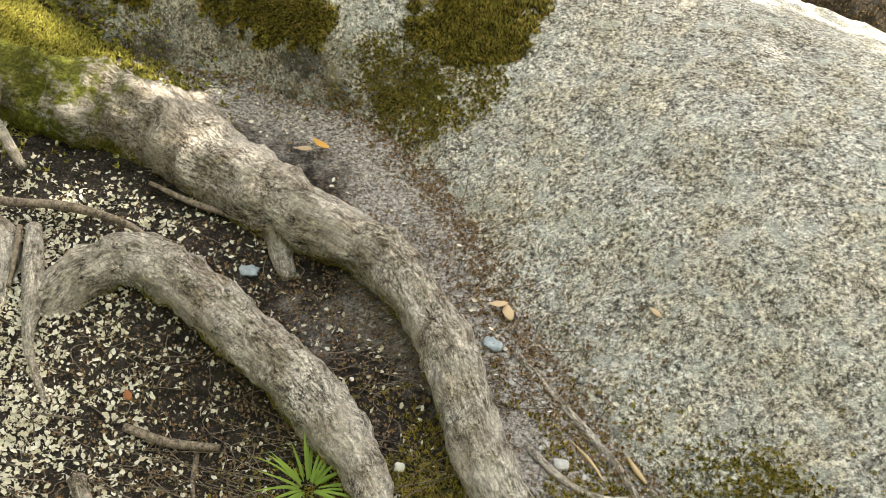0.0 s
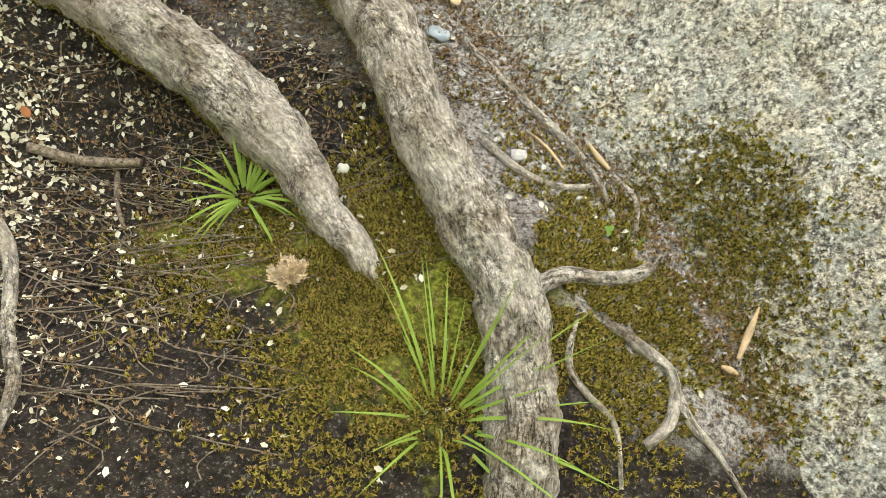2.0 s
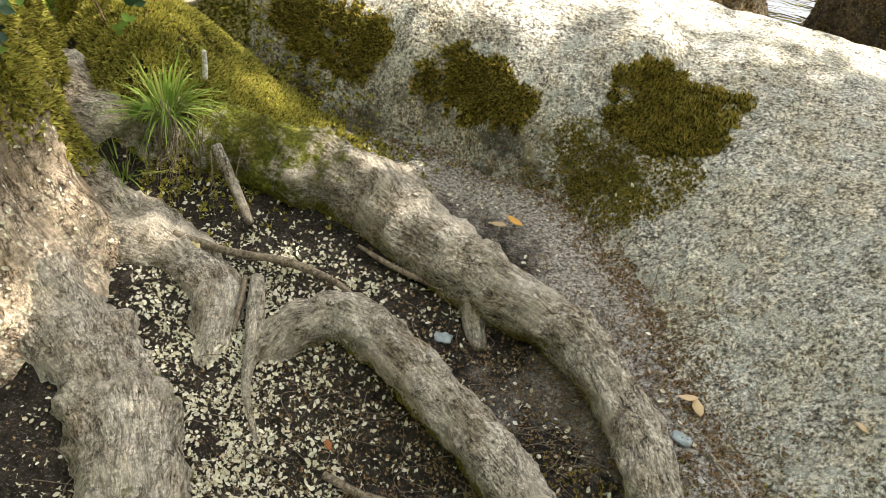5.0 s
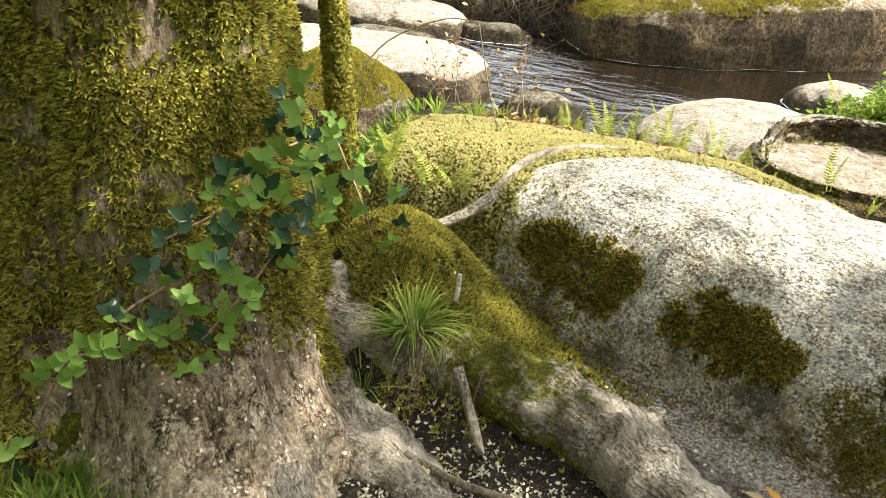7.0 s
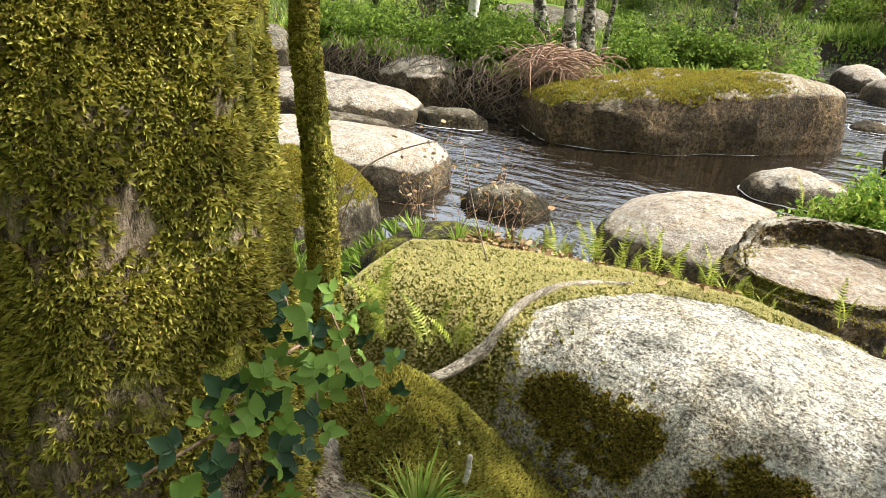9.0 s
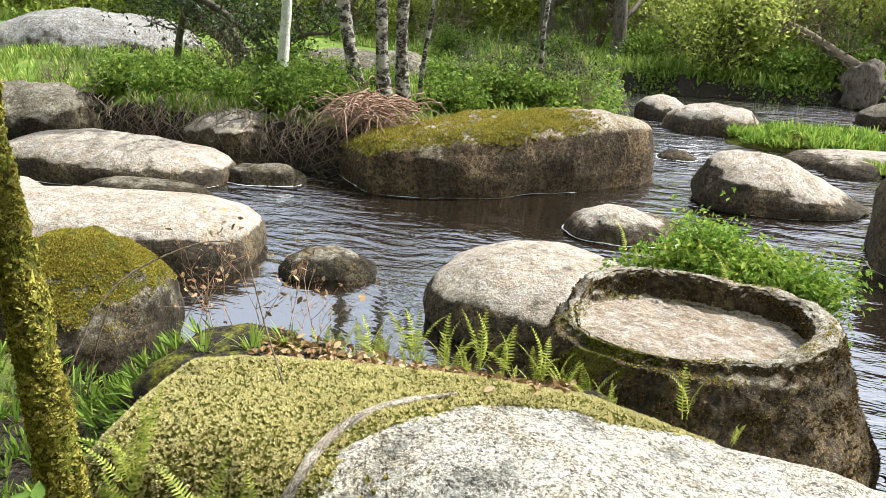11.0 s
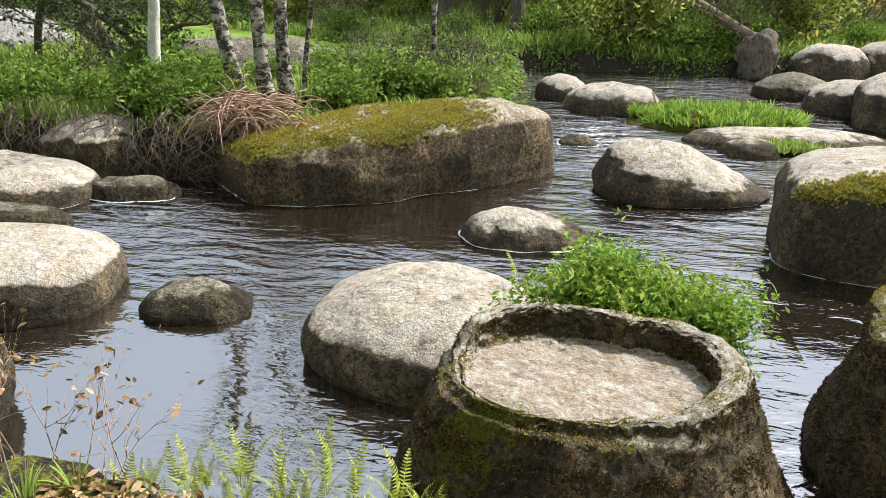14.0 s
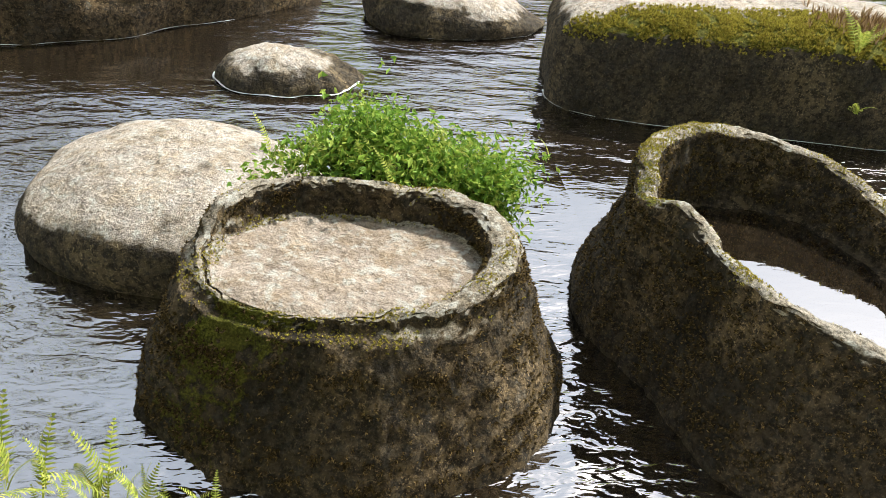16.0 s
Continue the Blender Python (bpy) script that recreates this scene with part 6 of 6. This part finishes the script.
def woodland_tree(name, label, height, radius, seed, leaf, leaf_material, low=0.25, leaves=2.0, bark_material=None, spread=0.55, category="tree", group="", lean=(0, 0), depth=2, first=None):
    """A tree at the origin: trunk, limbs and a leafy crown."""
    r = random.Random(seed)
    th = thing(name, label, category, group)
    rows, p = [], np.array((0.0, 0.0, -0.25))
    w = np.array((lean[0], lean[1], 1.0))
    for k in range(9):
        rows.append((*p, radius * (1.25 if k == 0 else 1) * (1 - 0.085 * k)))
        w = w + 0.08 * np.array((r.gauss(0, 1), r.gauss(0, 1), 0))
        p = p + w / np.linalg.norm(w) * height / 8
    c = catmull(rows, 4)
    v, f = sweep(c, 12, 0.06, seed)
    part("trunk", mesh_of("trunk", v, f, bark_material or M_WOOD, True, {"moss": np.zeros(len(v))}), th)
    out, tips = [], []
    m = max(4, int(height * 1.3)) if first is None else first
    for k in range(m):
        t = low + (0.97 - low) * (k + 0.5) / m
        q = c[int(t * (len(c) - 1))]
        a = 2.4 * k + r.uniform(-0.5, 0.5)
        branches(q[:3], (math.cos(a), math.sin(a), r.uniform(0.1, 0.7)), height * spread * (1.15 - t) * r.uniform(0.7, 1.1), q[3] * 0.45, depth - 1, r, out, tips)
    v, f = join(out)
    part("limb", mesh_of("limb", v, f, bark_material or M_WOOD, True, {"moss": np.zeros(len(v))}), th)
    tp = np.array(tips)
    if leaves > 0:
        tp = np.repeat(tp, max(1, int(leaves)), axis=0) if leaves >= 1 else tp[rng.uniform(size=len(tp)) < leaves]
        tp = tp + rng.normal(size=tp.shape) * 0.14 * height / 6
        v, f = strew(tp, np.tile((0, 0, 1.0), (len(tp), 1)), leaf, clump_shape(6, 0.75, 0.4, seed), 0.8)
        part("crown", mesh_of("crown", v, f, leaf_material, False), th)
    return th


def shrub(name, label, seed, width, height, leaf, material, count, group="", category="bush", stems=14, stem_material=None):
    r = random.Random(seed)
    th = thing(name, label, category, group)
    out, tips = [], []
    for k in range(stems):
        a = r.uniform(0, 6.28)
        d = (math.cos(a) * r.uniform(0.1, 0.9) * width / height, math.sin(a) * r.uniform(0.1, 0.9) * width / height, 1.0)
        branches((r.gauss(0, 0.06) * width, r.gauss(0, 0.06) * width, -0.1), d, height * r.uniform(0.6, 1.05), 0.012 * height + 0.004, 1, r, out, tips, 0.45)
    v, f = join(out)
    part("stems", mesh_of("stems", v, f, stem_material or M_WOOD, True, {"moss": np.zeros(len(v))}), th, kind="stuff")
    tp = np.array(tips)
    if count:
        tp = tp[rng.integers(0, len(tp), count)] + rng.normal(size=(count, 3)) * (0.1 * width, 0.1 * width, 0.08 * height)
        tp[:, 2] = np.abs(tp[:, 2])
        v, f = strew(tp, np.tile((0, 0, 1.0), (count, 1)), leaf, clump_shape(6, 0.7, 0.4, seed), 0.8)
        part("leaves", mesh_of("leaves", v, f, material, False), th, kind="stuff")
    return th


def put(th, x, y, turn=0.0, size=1.0, dz=0.0):
    th.matrix_basis = pose(x, y, gz(x, y) + dz, 0, 0, turn) @ Matrix.Diagonal((size, size, size, 1))
    return th


def more(th, spots, sizes=(0.8, 1.25), dz=0.0):
    for x, y in spots:
        s = rng.uniform(*sizes)
        ob = copy_thing(th, pose(x, y, gz(x, y) + dz, 0, 0, rng.uniform(0, 360)))
        ob.scale = (s, s, s)


# birches on the island
def birch(label, foot, top, radius, seed):
    r = random.Random(seed)
    th = thing("birch", label, "tree", "birches on the island", at=foot)
    a, b = np.array(foot), np.array(top)
    d = (b - a) / (b[2] - a[2])
    rows = [(*(a + d * h + (0.03 * r.gauss(0, 1), 0.03 * r.gauss(0, 1), 0)), radius * (1.35 if h < 0 else 1 - 0.11 * h)) for h in (-0.2, 0.5, 1.2, 2.0, 3.0, 4.2, 5.6, 7.0)]
    c = catmull(rows, 5)
    v, f = sweep(c, 12, 0.06, seed)
    part("trunk", mesh_of("trunk", v, f, M_BIRCH), th)
    out, tips = [], []
    for k in range(9):
        q = c[int((0.4 + 0.06 * k) * (len(c) - 1))]
        g = 2.4 * k
        branches(q[:3], (math.cos(g), math.sin(g), 0.8), 1.6 * r.uniform(0.6, 1), q[3] * 0.4, 1, r, out, tips)
    v, f = join(out)
    part("limb", mesh_of("limb", v, f, M_BIRCH), th)
    tp = np.array(tips)[::6]
    tp = tp + rng.normal(size=tp.shape) * 0.12
    v, f = strew(tp, np.tile((0, 0, 1.0), (len(tp), 1)), 0.09, clump_shape(6, 0.75, 0.4, seed), 0.8)
    part("crown", mesh_of("crown", v, f, M_WOODS, False), th)


birch("slender birch with blackened lower bark", (-4.71, 11.3, 0.05), (-5.0, 11.3, 2.17), 0.105, 1)
birch("slender birch with peeling white bark", (-4.34, 11.3, 0.1), (-4.38, 11.3, 2.19), 0.1, 2)
birch("slender birch with pale patched bark", (-4.1, 11.5, 0.1), (-4.1, 11.5, 2.2), 0.098, 3)
birch("thin birch pole beside the others", (-3.84, 11.5, 0.1), (-3.6, 11.5, 2.2), 0.035, 4)
birch("thin crooked stem on the island", (-2.42, 13.0, 0.0), (-2.3, 13.0, 1.8), 0.04, 5)

# bleached dead tree
dead = thing("dead_tree", "bleached white dead tree with a broken forked top", "tree", at=(-6.4, 12.3, 0.2))
v, f = sweep(catmull([(-6.46, 12.3, 0.1, 0.1), (-6.4, 12.3, 0.7, 0.085), (-6.34, 12.3, 1.2, 0.08), (-6.33, 12.3, 1.55, 0.09), (-6.28, 12.3, 1.72, 0.05)], 6), 12, 0.1, 4)
part("trunk", mesh_of("trunk", v, f, M_DEAD), dead)
for rows in ([(-6.34, 12.3, 1.5, 0.07), (-6.55, 12.28, 1.6, 0.06), (-6.75, 12.25, 1.62, 0.04), (-6.6, 12.25, 1.8, 0.04), (-6.35, 12.25, 1.95, 0.035), (-6.2, 12.25, 2.1, 0.025), (-6.0, 12.25, 2.08, 0.012)],):
    v, f = sweep(catmull(rows, 6), 9, 0.1, 5)
    part("limb", mesh_of("limb", v, f, M_DEAD), dead)

# dark fallen tree with arching limbs and ivy
fallen = thing("fallen_tree", "dark half-fallen tree with arching bare limbs", "tree", at=(-7.8, 13.6, 0.2))
out, tips, r = [], [], random.Random(5)
for rows in ([(-7.6, 13.4, 0.0, 0.17), (-8.0, 13.5, 0.45, 0.16), (-8.6, 13.7, 0.75, 0.14), (-9.3, 13.8, 1.2, 0.11), (-10.2, 13.9, 1.9, 0.07)], [(-7.7, 13.4, 0.25, 0.08), (-8.0, 13.3, 0.8, 0.07), (-8.4, 13.3, 1.25, 0.055), (-8.9, 13.3, 1.6, 0.03)], [(-9.3, 13.5, -0.1, 0.07), (-9.0, 13.3, 0.7, 0.065), (-8.5, 13.0, 1.25, 0.06), (-7.9, 12.9, 1.1, 0.055), (-7.2, 12.9, 0.6, 0.04), (-6.6, 12.9, 0.25, 0.02)], [(-7.5, 13.3, 0.2, 0.06), (-7.0, 13.2, 0.45, 0.05), (-6.5, 13.2, 0.75, 0.04), (-6.0, 13.2, 0.8, 0.02)]):
    v, f = sweep(catmull(rows, 6), 10, 0.1, 3)
    part("limb", mesh_of("limb", v, f, M_WOOD), fallen)
    for k in range(1, len(rows)):
        for _ in range(3):
            branches(rows[k][:3], (r.gauss(0, 1), r.gauss(0, 0.6), r.uniform(0.2, 1)), r.uniform(0.5, 1.1), 0.02, 1, r, out, tips, 0.6)
v, f = join(out)
part("twigs", mesh_of("twigs", v, f, M_WOOD), fallen, kind="stuff")
tp = np.array(tips)[::2]
v, f = strew(np.vstack([tp, rng.normal(size=(500, 3)) * (0.7, 0.4, 0.4) + (-9.3, 13.9, 1.5)]), np.tile((0, 0, 1.0), (len(tp) + 500, 1)), 0.085, clump_shape(6, 0.7, 0.4, 6), 0.8)
part("ivy", mesh_of("ivy", v, f, M_HOLLY, False), fallen, "dark glossy leaves")

# heap of dead stems on the boulder's shoulder
brush = thing("brushwood_heap", "tangled heap of reddish dead bramble stems", "brushwood", at=(-4.05, 10.2, -0.1))
for g in range(4):
    out = []
    for k in range(75):
        a, L = rng.uniform(0, 6.28), rng.uniform(0.3, 0.9)
        p = np.array((-4.05 + 0.26 * rng.normal(), 10.1 + 0.2 * rng.normal(), 0.08 + 0.1 * rng.normal()))
        d = np.array((math.cos(a), 0.6 * math.sin(a) - 0.2, rng.normal() * 0.25))
        rows = [(*(p + d * L * (t - 0.5) + (0, 0, 0.22 * L * (1 - (2 * t - 1) ** 2) - 0.28 * t * L)), 0.008 * (1.2 - 0.7 * t)) for t in np.linspace(0, 1, 5)]
        out.append(sweep(catmull(rows, 2), 4))
    v, f = join(out)
    part("stems", mesh_of("stems", v, f, M_BRUSH), brush, kind="stuff")
out = []
for k in range(240):
    x = rng.uniform(-9.0, -3.9)
    p = np.array((x, 9.95 + 0.1 * rng.normal(), 0.0 + 0.1 * rng.normal()))
    rows = [(*(p + (0.25 * t * rng.normal(), -0.25 * t, -0.62 * t + 0.12 * math.sin(3 * t))), 0.006 * (1.3 - t)) for t in np.linspace(0, 1, 5)]
    out.append(sweep(catmull(rows, 2), 4))
v, f = join(out)
solid("hanging_stems", mesh_of("hanging_stems", v, f, M_TWIG), "dry stems hanging from the bank over the water", "stems", kind="stuff")

# shrubs of the island
s1 = put(shrub("bramble_bush", "low leafy green bramble bush on the bank", 1, 0.6, 0.5, 0.075, M_BUSH, 620, "bushes on the island"), -5.2, 10.35)
more(s1, [(-4.8, 10.6), (-5.6, 10.6), (-6.6, 10.9), (-7.3, 10.6), (-8.1, 10.4), (-7.8, 11.6), (-5.3, 11.5), (-6.2, 11.9), (-3.3, 11.6), (-2.9, 12.4), (-2.2, 12.3), (-1.8, 12.9), (-3.6, 12.9), (-5.2, 13.5), (-6.9, 13.0), (-4.2, 14.0), (-2.6, 13.9)])
s2 = put(shrub("grey_shrub", "thin grey-leaved shrub with bare twigs", 2, 0.8, 1.0, 0.055, M_HOLLY, 240, "thin shrubs on the island", stems=10, stem_material=M_TWIG), -3.0, 12.9)
more(s2, [(-2.4, 13.5), (-3.6, 13.6), (-2.0, 13.2), (-1.9, 14.2), (-7.3, 12.3)])
s3 = put(shrub("dry_shrub", "leafless pale dry shrub", 3, 0.7, 0.6, 0.05, M_BRUSH, 0, "dry shrubs", stems=16, stem_material=M_TWIG), -2.6, 12.6)
more(s3, [(-2.1, 12.4), (-3.1, 12.2), (-8.6, 10.6), (-9.4, 10.6), (-3.4, 13.2), (-1.7, 12.6)])


def turf_patch(name, label, spots, length, width, material=None, zf=None):
    p = np.array(spots)
    z = ground_z(p[:, 0], p[:, 1]) if zf is None else zf(p)
    shape = tuft_shape(5, 1.0, 0.05, 0.6)
    v, f = strew(np.column_stack([p, z - 0.01]), np.tile((0, 0, 1.0), (len(p), 1)), length, shape, 0.15)
    return solid(name, mesh_of(name, v, f, material or M_GRASS, False), label, "grass", kind="stuff")


isle_pts = np.vstack([np.column_stack([rng.uniform(-13, -1.6, 6000), rng.uniform(9.9, 17, 6000)]), blob(-6.9, 10.7, 0.45, 0.25, 1500), blob(-6.0, 10.9, 0.25, 0.2, 700)])
isle_pts = isle_pts[waves(isle_pts[:, 0], isle_pts[:, 1], 0, 1.6, 12) + 0.25 * rng.normal(size=len(isle_pts)) > -0.05]
isle_pts = isle_pts[ground_z(isle_pts[:, 0], isle_pts[:, 1]) > -0.5]
turf_patch("island_grass", "lush spring grass on the island", isle_pts, 0.16, 0.01)
far_pts = np.column_stack([rng.uniform(-26, 26, 26000), 20.3 + 28 * rng.uniform(size=26000) ** 1.6])
far_pts = far_pts[ground_z(far_pts[:, 0], far_pts[:, 1]) > -0.5]
turf_patch("far_bank_grass", "bright green grass on the far bank", far_pts, 0.26, 0.02)
iv = ROCKS["isle"][1]
top_pts = iv[(iv[:, 2] > -0.66)]
top_pts = top_pts[rng.integers(0, len(top_pts), 750)]
v, f = strew(top_pts + rng.normal(size=top_pts.shape) * (0.06, 0.05, 0.0), np.tile((0, 0, 1.0), (len(top_pts), 1)), 0.15, tuft_shape(5, 1.0, 0.06, 0.8), 0.35)
solid("islet_grass", mesh_of("islet_grass", v, f, M_BEDSTRAW, False), "bright grass growing on the islet", "grass", kind="stuff")
lv = np.column_stack([rng.normal(2.7, 0.3, 160), rng.normal(13.0, 0.12, 160)])
turf_patch("ledge_grass", "grass by the pale ledge", lv, 0.14, 0.01, zf=lambda p: np.full(len(p), -0.66))
cube_top = np.column_stack([rng.normal(4.2, 0.2, 140), rng.normal(8.3, 0.2, 140)])
turf_patch("block_dry_grass", "dry straw on the block's top", cube_top, 0.09, 0.006, M_LITTER, zf=lambda p: np.full(len(p), 0.2))
fern("bright fern growing from the block's side", (3.95, 7.85, 0.12), 7, 0.4, "ferns on the block", steep=0.75)
fern("bright fern growing from the block's side", (4.05, 7.72, -0.35), 7, 0.32, "ferns on the block", 180, steep=0.3)

bx = rng.uniform(-14, 12, 4200)
by = 20.3 + 0.7 * waves(bx, 0, 0, 0.5, 6) + 1.2 * ss(2, 8, bx) + rng.uniform(-0.12, 0.6, 4200)
ex, ey = rng.normal(-1.55, 0.22, 900), rng.uniform(11.4, 17.5, 900)
over = np.column_stack([np.r_[bx, ex], np.r_[by, ey]])
over = over[waves(over[:, 0], over[:, 1], 0, 1.3, 15) + 0.3 * rng.normal(size=len(over)) > -0.1]
oz = ground_z(over[:, 0], over[:, 1])
over, oz = over[oz > -0.85], oz[oz > -0.85]
v, f = strew(np.column_stack([over, oz + 0.08 * rng.uniform(size=len(oz))]), np.tile((0, -0.4, 1.0), (len(oz), 1)), 0.15, clump_shape(7, 0.7, 0.36, 9), 0.8)
solid("bank_undergrowth", mesh_of("bank_undergrowth", v, f, M_BUSH, False), "low leafy undergrowth hanging over the banks", "undergrowth", kind="stuff")

# far bank: bushes, single trees and the wood behind
b1 = put(shrub("leafy_bush", "rounded fresh green bush at the water's edge", 11, 1.3, 1.9, 0.17, M_WOODS, 1100, "bushes on the far bank", stems=16), 0.6, 21.2)
more(b1, [(1.6, 22.6), (-8.5, 23.5), (-12, 22.5), (14, 25.5), (7.6, 30), (-5.5, 27), (3.6, 29), (-14.5, 26), (17, 28), (12.5, 30)], (0.8, 1.3))
b2 = put(shrub("dark_bush", "dark tangled bush on the far bank", 12, 1.2, 0.8, 0.11, M_BUSH, 700, "undergrowth on the far bank", stems=18), 1.9, 21.2)
more(b2, [(2.9, 21.4), (3.9, 22.3), (-1.6, 22.6), (-3.6, 22.0), (6.3, 22.4), (8.3, 22.9), (9.8, 22.6), (-6.4, 21.9), (-10, 22), (-0.5, 26), (5.2, 27.5), (-4.8, 30), (2, 33), (8, 34), (-9, 33), (12, 35), (-15, 31)], (0.7, 1.3))
t1 = put(woodland_tree("woodland_oak", "gnarled oak with bare twisting limbs and few leaves", 7.5, 0.24, 21, 0.17, M_WOODS, 0.16, 0.7, spread=0.62, group="oaks of the wood", depth=3, first=8), -4.3, 24)
t2 = put(woodland_tree("woodland_tree", "slim woodland tree in fresh spring leaf", 8.5, 0.17, 22, 0.22, M_WOODS, 0.14, 3.0, spread=0.4, group="trees of the wood", depth=2, first=12), -1.8, 28)
t3 = put(woodland_tree("young_oak", "young oak with golden-bronze spring leaves", 4.4, 0.11, 23, 0.17, M_OAK, 0.2, 0.8, spread=0.75, group="", depth=3, first=9), 3.6, 24.2, 20)
t4 = put(woodland_tree("wood_edge_tree", "dense low-branching tree at the wood's edge", 7.0, 0.16, 24, 0.36, M_WOODS, 0.05, 2.0, spread=0.42, group="dense trees of the wood", depth=2, first=14), 12.5, 36)
more(t1, [(-9.5, 27), (6.2, 33), (-14, 30), (1.8, 37), (13, 34)], (0.95, 1.3))
more(t2, [(-7.6, 31), (0.6, 31), (4.9, 36), (-3.4, 35), (10.4, 38), (-11.5, 36), (-16, 24.5), (15.5, 31), (7.4, 41), (-6.2, 41), (2.6, 43), (19, 37), (-19, 33)], (0.85, 1.2))
wood = [(x + rng.normal() * 0.9, y + rng.normal() * 1.2) for y in (34, 40, 48, 58) for x in np.arange(-30 - (y - 34) * 0.5, 31 + (y - 34) * 0.5, 4.6 + (y - 34) * 0.06)]
more(t4, wood, (0.9, 1.25))
more(t4, [(-11, 25.5), (-13.5, 20.5), (-17, 19), (-18, 15), (15, 22), (18, 25), (-20, 24), (14, 15), (16, 9), (17, 19)], (0.55, 0.75))
# trees out of view round the near bank, added to cut the skylight
unseen_trees = [(x, -9 + rng.normal()) for x in np.arange(-16, 17, 4.5)] + [(-14, -3), (-13, 4), (12, -4), (13, 3)]
more(t4, unseen_trees, (1.4, 1.9))

more(s2, [(0.2, 23), (5.5, 24.5), (10.5, 25), (-8, 26)], (1.5, 2.2))
more(t1, [(-2.0, 22.4), (5.8, 25.2)], (0.75, 1.0))
more(s3, [(-1, 24), (2.2, 25), (3.4, 22.4), (6.8, 26), (9.4, 27), (-3.2, 25.5), (-7, 23), (-10.5, 24.5), (12.2, 28), (1.0, 27.5)], (2.5, 4.5))
more(b1, [(-1.2, 24.5), (5, 23.5), (-6.8, 25), (-10.4, 29), (13.4, 27)], (0.7, 1.1))

# uprooted stump and leaning dead trunk on the far bank
st = thing("uprooted_stump", "dark uprooted stump hanging over the water", "stump", at=(3.55, 20.2, -0.6))
v, f = rock_shape(x=3.6, y=20.4, a=0.42, b=0.35, top=0.35, foot=-0.8, rough=0.22, seed=91, level=4)
part("root_plate", mesh_of("root_plate", v, f, M_WOOD), st)
v, f = sweep(catmull([(3.5, 20.6, 0.15, 0.12), (2.9, 21.0, 0.5, 0.1), (2.3, 21.2, 0.85, 0.08), (1.7, 21.2, 1.1, 0.05), (1.2, 21.2, 1.5, 0.02)], 6), 9, 0.1, 2)
part("trunk", mesh_of("trunk", v, f, M_TWIG), st)
out, tips = [], []
for k in range(12):
    branches((3.4 - 0.15 * k, 20.8 + 0.03 * k, 0.2 + 0.08 * k), (rng.normal(), rng.normal(), 0.9), 0.9, 0.02, 1, random.Random(k), out, tips, 0.6)
v, f = join(out)
part("twigs", mesh_of("twigs", v, f, M_TWIG), st, kind="stuff")

# dry stems and seedlings over the near water
stems = thing("dry_plant", "thin dry stems arching beside the mossy rock", "stems", at=(-2.0, 2.6, 0.4))
for rows in ([(-2.05, 2.5, 0.4, 0.004), (-1.95, 2.7, 0.75, 0.004), (-1.75, 2.9, 0.88, 0.003), (-1.6, 3.0, 0.87, 0.002)], [(-1.62, 3.0, 0.87, 0.002), (-1.5, 2.9, 0.65, 0.003), (-1.35, 2.75, 0.5, 0.003)], [(-2.0, 2.6, 0.4, 0.003), (-1.95, 2.62, 0.6, 0.003), (-1.9, 2.65, 0.75, 0.002)]):
    v, f = sweep(catmull(rows, 6), 5)
    part("stem", mesh_of("stem", v, f, M_TWIG), stems)
out, tips, r = [], [], random.Random(8)
for k in range(11):
    branches((-2.2 + 0.07 * k, 3.35 + 0.1 * r.random(), 0.25), (r.gauss(0, 0.5), 0.6, 1.0), r.uniform(0.25, 0.5), 0.003, 1, r, out, tips, 0.5)
v, f = join(out)
sd = thing("leafy_sprigs", "sparse reddish-leaved sprigs leaning over the water", "shrub", at=(-1.5, 3.4, 0.3))
part("stems", mesh_of("stems", v, f, M_BRUSH), sd, kind="stuff")
tp = np.array(tips)[::3]
v, f = strew(tp, np.tile((0, 0, 1.0), (len(tp), 1)), 0.03, LEAF, 0.9)
part("leaves", mesh_of("leaves", v, f, M_LITTER, False), sd, kind="stuff")


# foam where the current meets the stones
def foam_line(key, share=(0, 360), width=0.02):
    v = ROCKS[key][1] if isinstance(key, str) else key
    band = v[np.abs(v[:, 2] - WATER) < 0.035]
    if len(band) < 12:
        return
    c = band[:, :2].mean(0)
    a = np.degrees(np.arctan2(band[:, 1] - c[1], band[:, 0] - c[0])) % 360
    o = np.argsort(a)
    band, a = band[o], a[o]
    d = np.hypot(*(band[:, :2] - c).T)
    keep = (a >= share[0]) & (a <= share[1])
    aa = np.linspace(a[keep].min(), a[keep].max(), 160)
    rr = np.convolve(np.pad(np.interp(aa, a, d), 3, mode="edge"), np.ones(7) / 7, "valid")
    w = width * (0.5 + 0.5 * waves(aa * 0.12, 0, 0, 1.0, len(band) * 0.1)) + 0.002
    ra = np.radians(aa)
    out = np.empty((320, 3))
    out[0::2] = np.column_stack([c[0] + (rr - 0.012) * np.cos(ra), c[1] + (rr - 0.012) * np.sin(ra), np.full(160, WATER + 0.012)])
    out[1::2] = np.column_stack([c[0] + (rr + np.clip(w, 0.002, None)) * np.cos(ra), c[1] + (rr + np.clip(w, 0.002, None)) * np.sin(ra), np.full(160, WATER + 0.009)])
    f = [(2 * k, 2 * k + 1, 2 * k + 3, 2 * k + 2) for k in range(159)]
    solid("foam_line", mesh_of("foam_line", out, f, M_FOAM), "thin line of pale foam along the stone", "foam", "foam lines", "stuff")


foam_line("far", (180, 330), 0.012)
foam_line("cube", (180, 330), 0.01)
foam_line("wedge", (180, 358), 0.01)
for key in ("slab_far", "shelf", "rapid", "mid"):
    foam_line(key, (150, 358), 0.02)
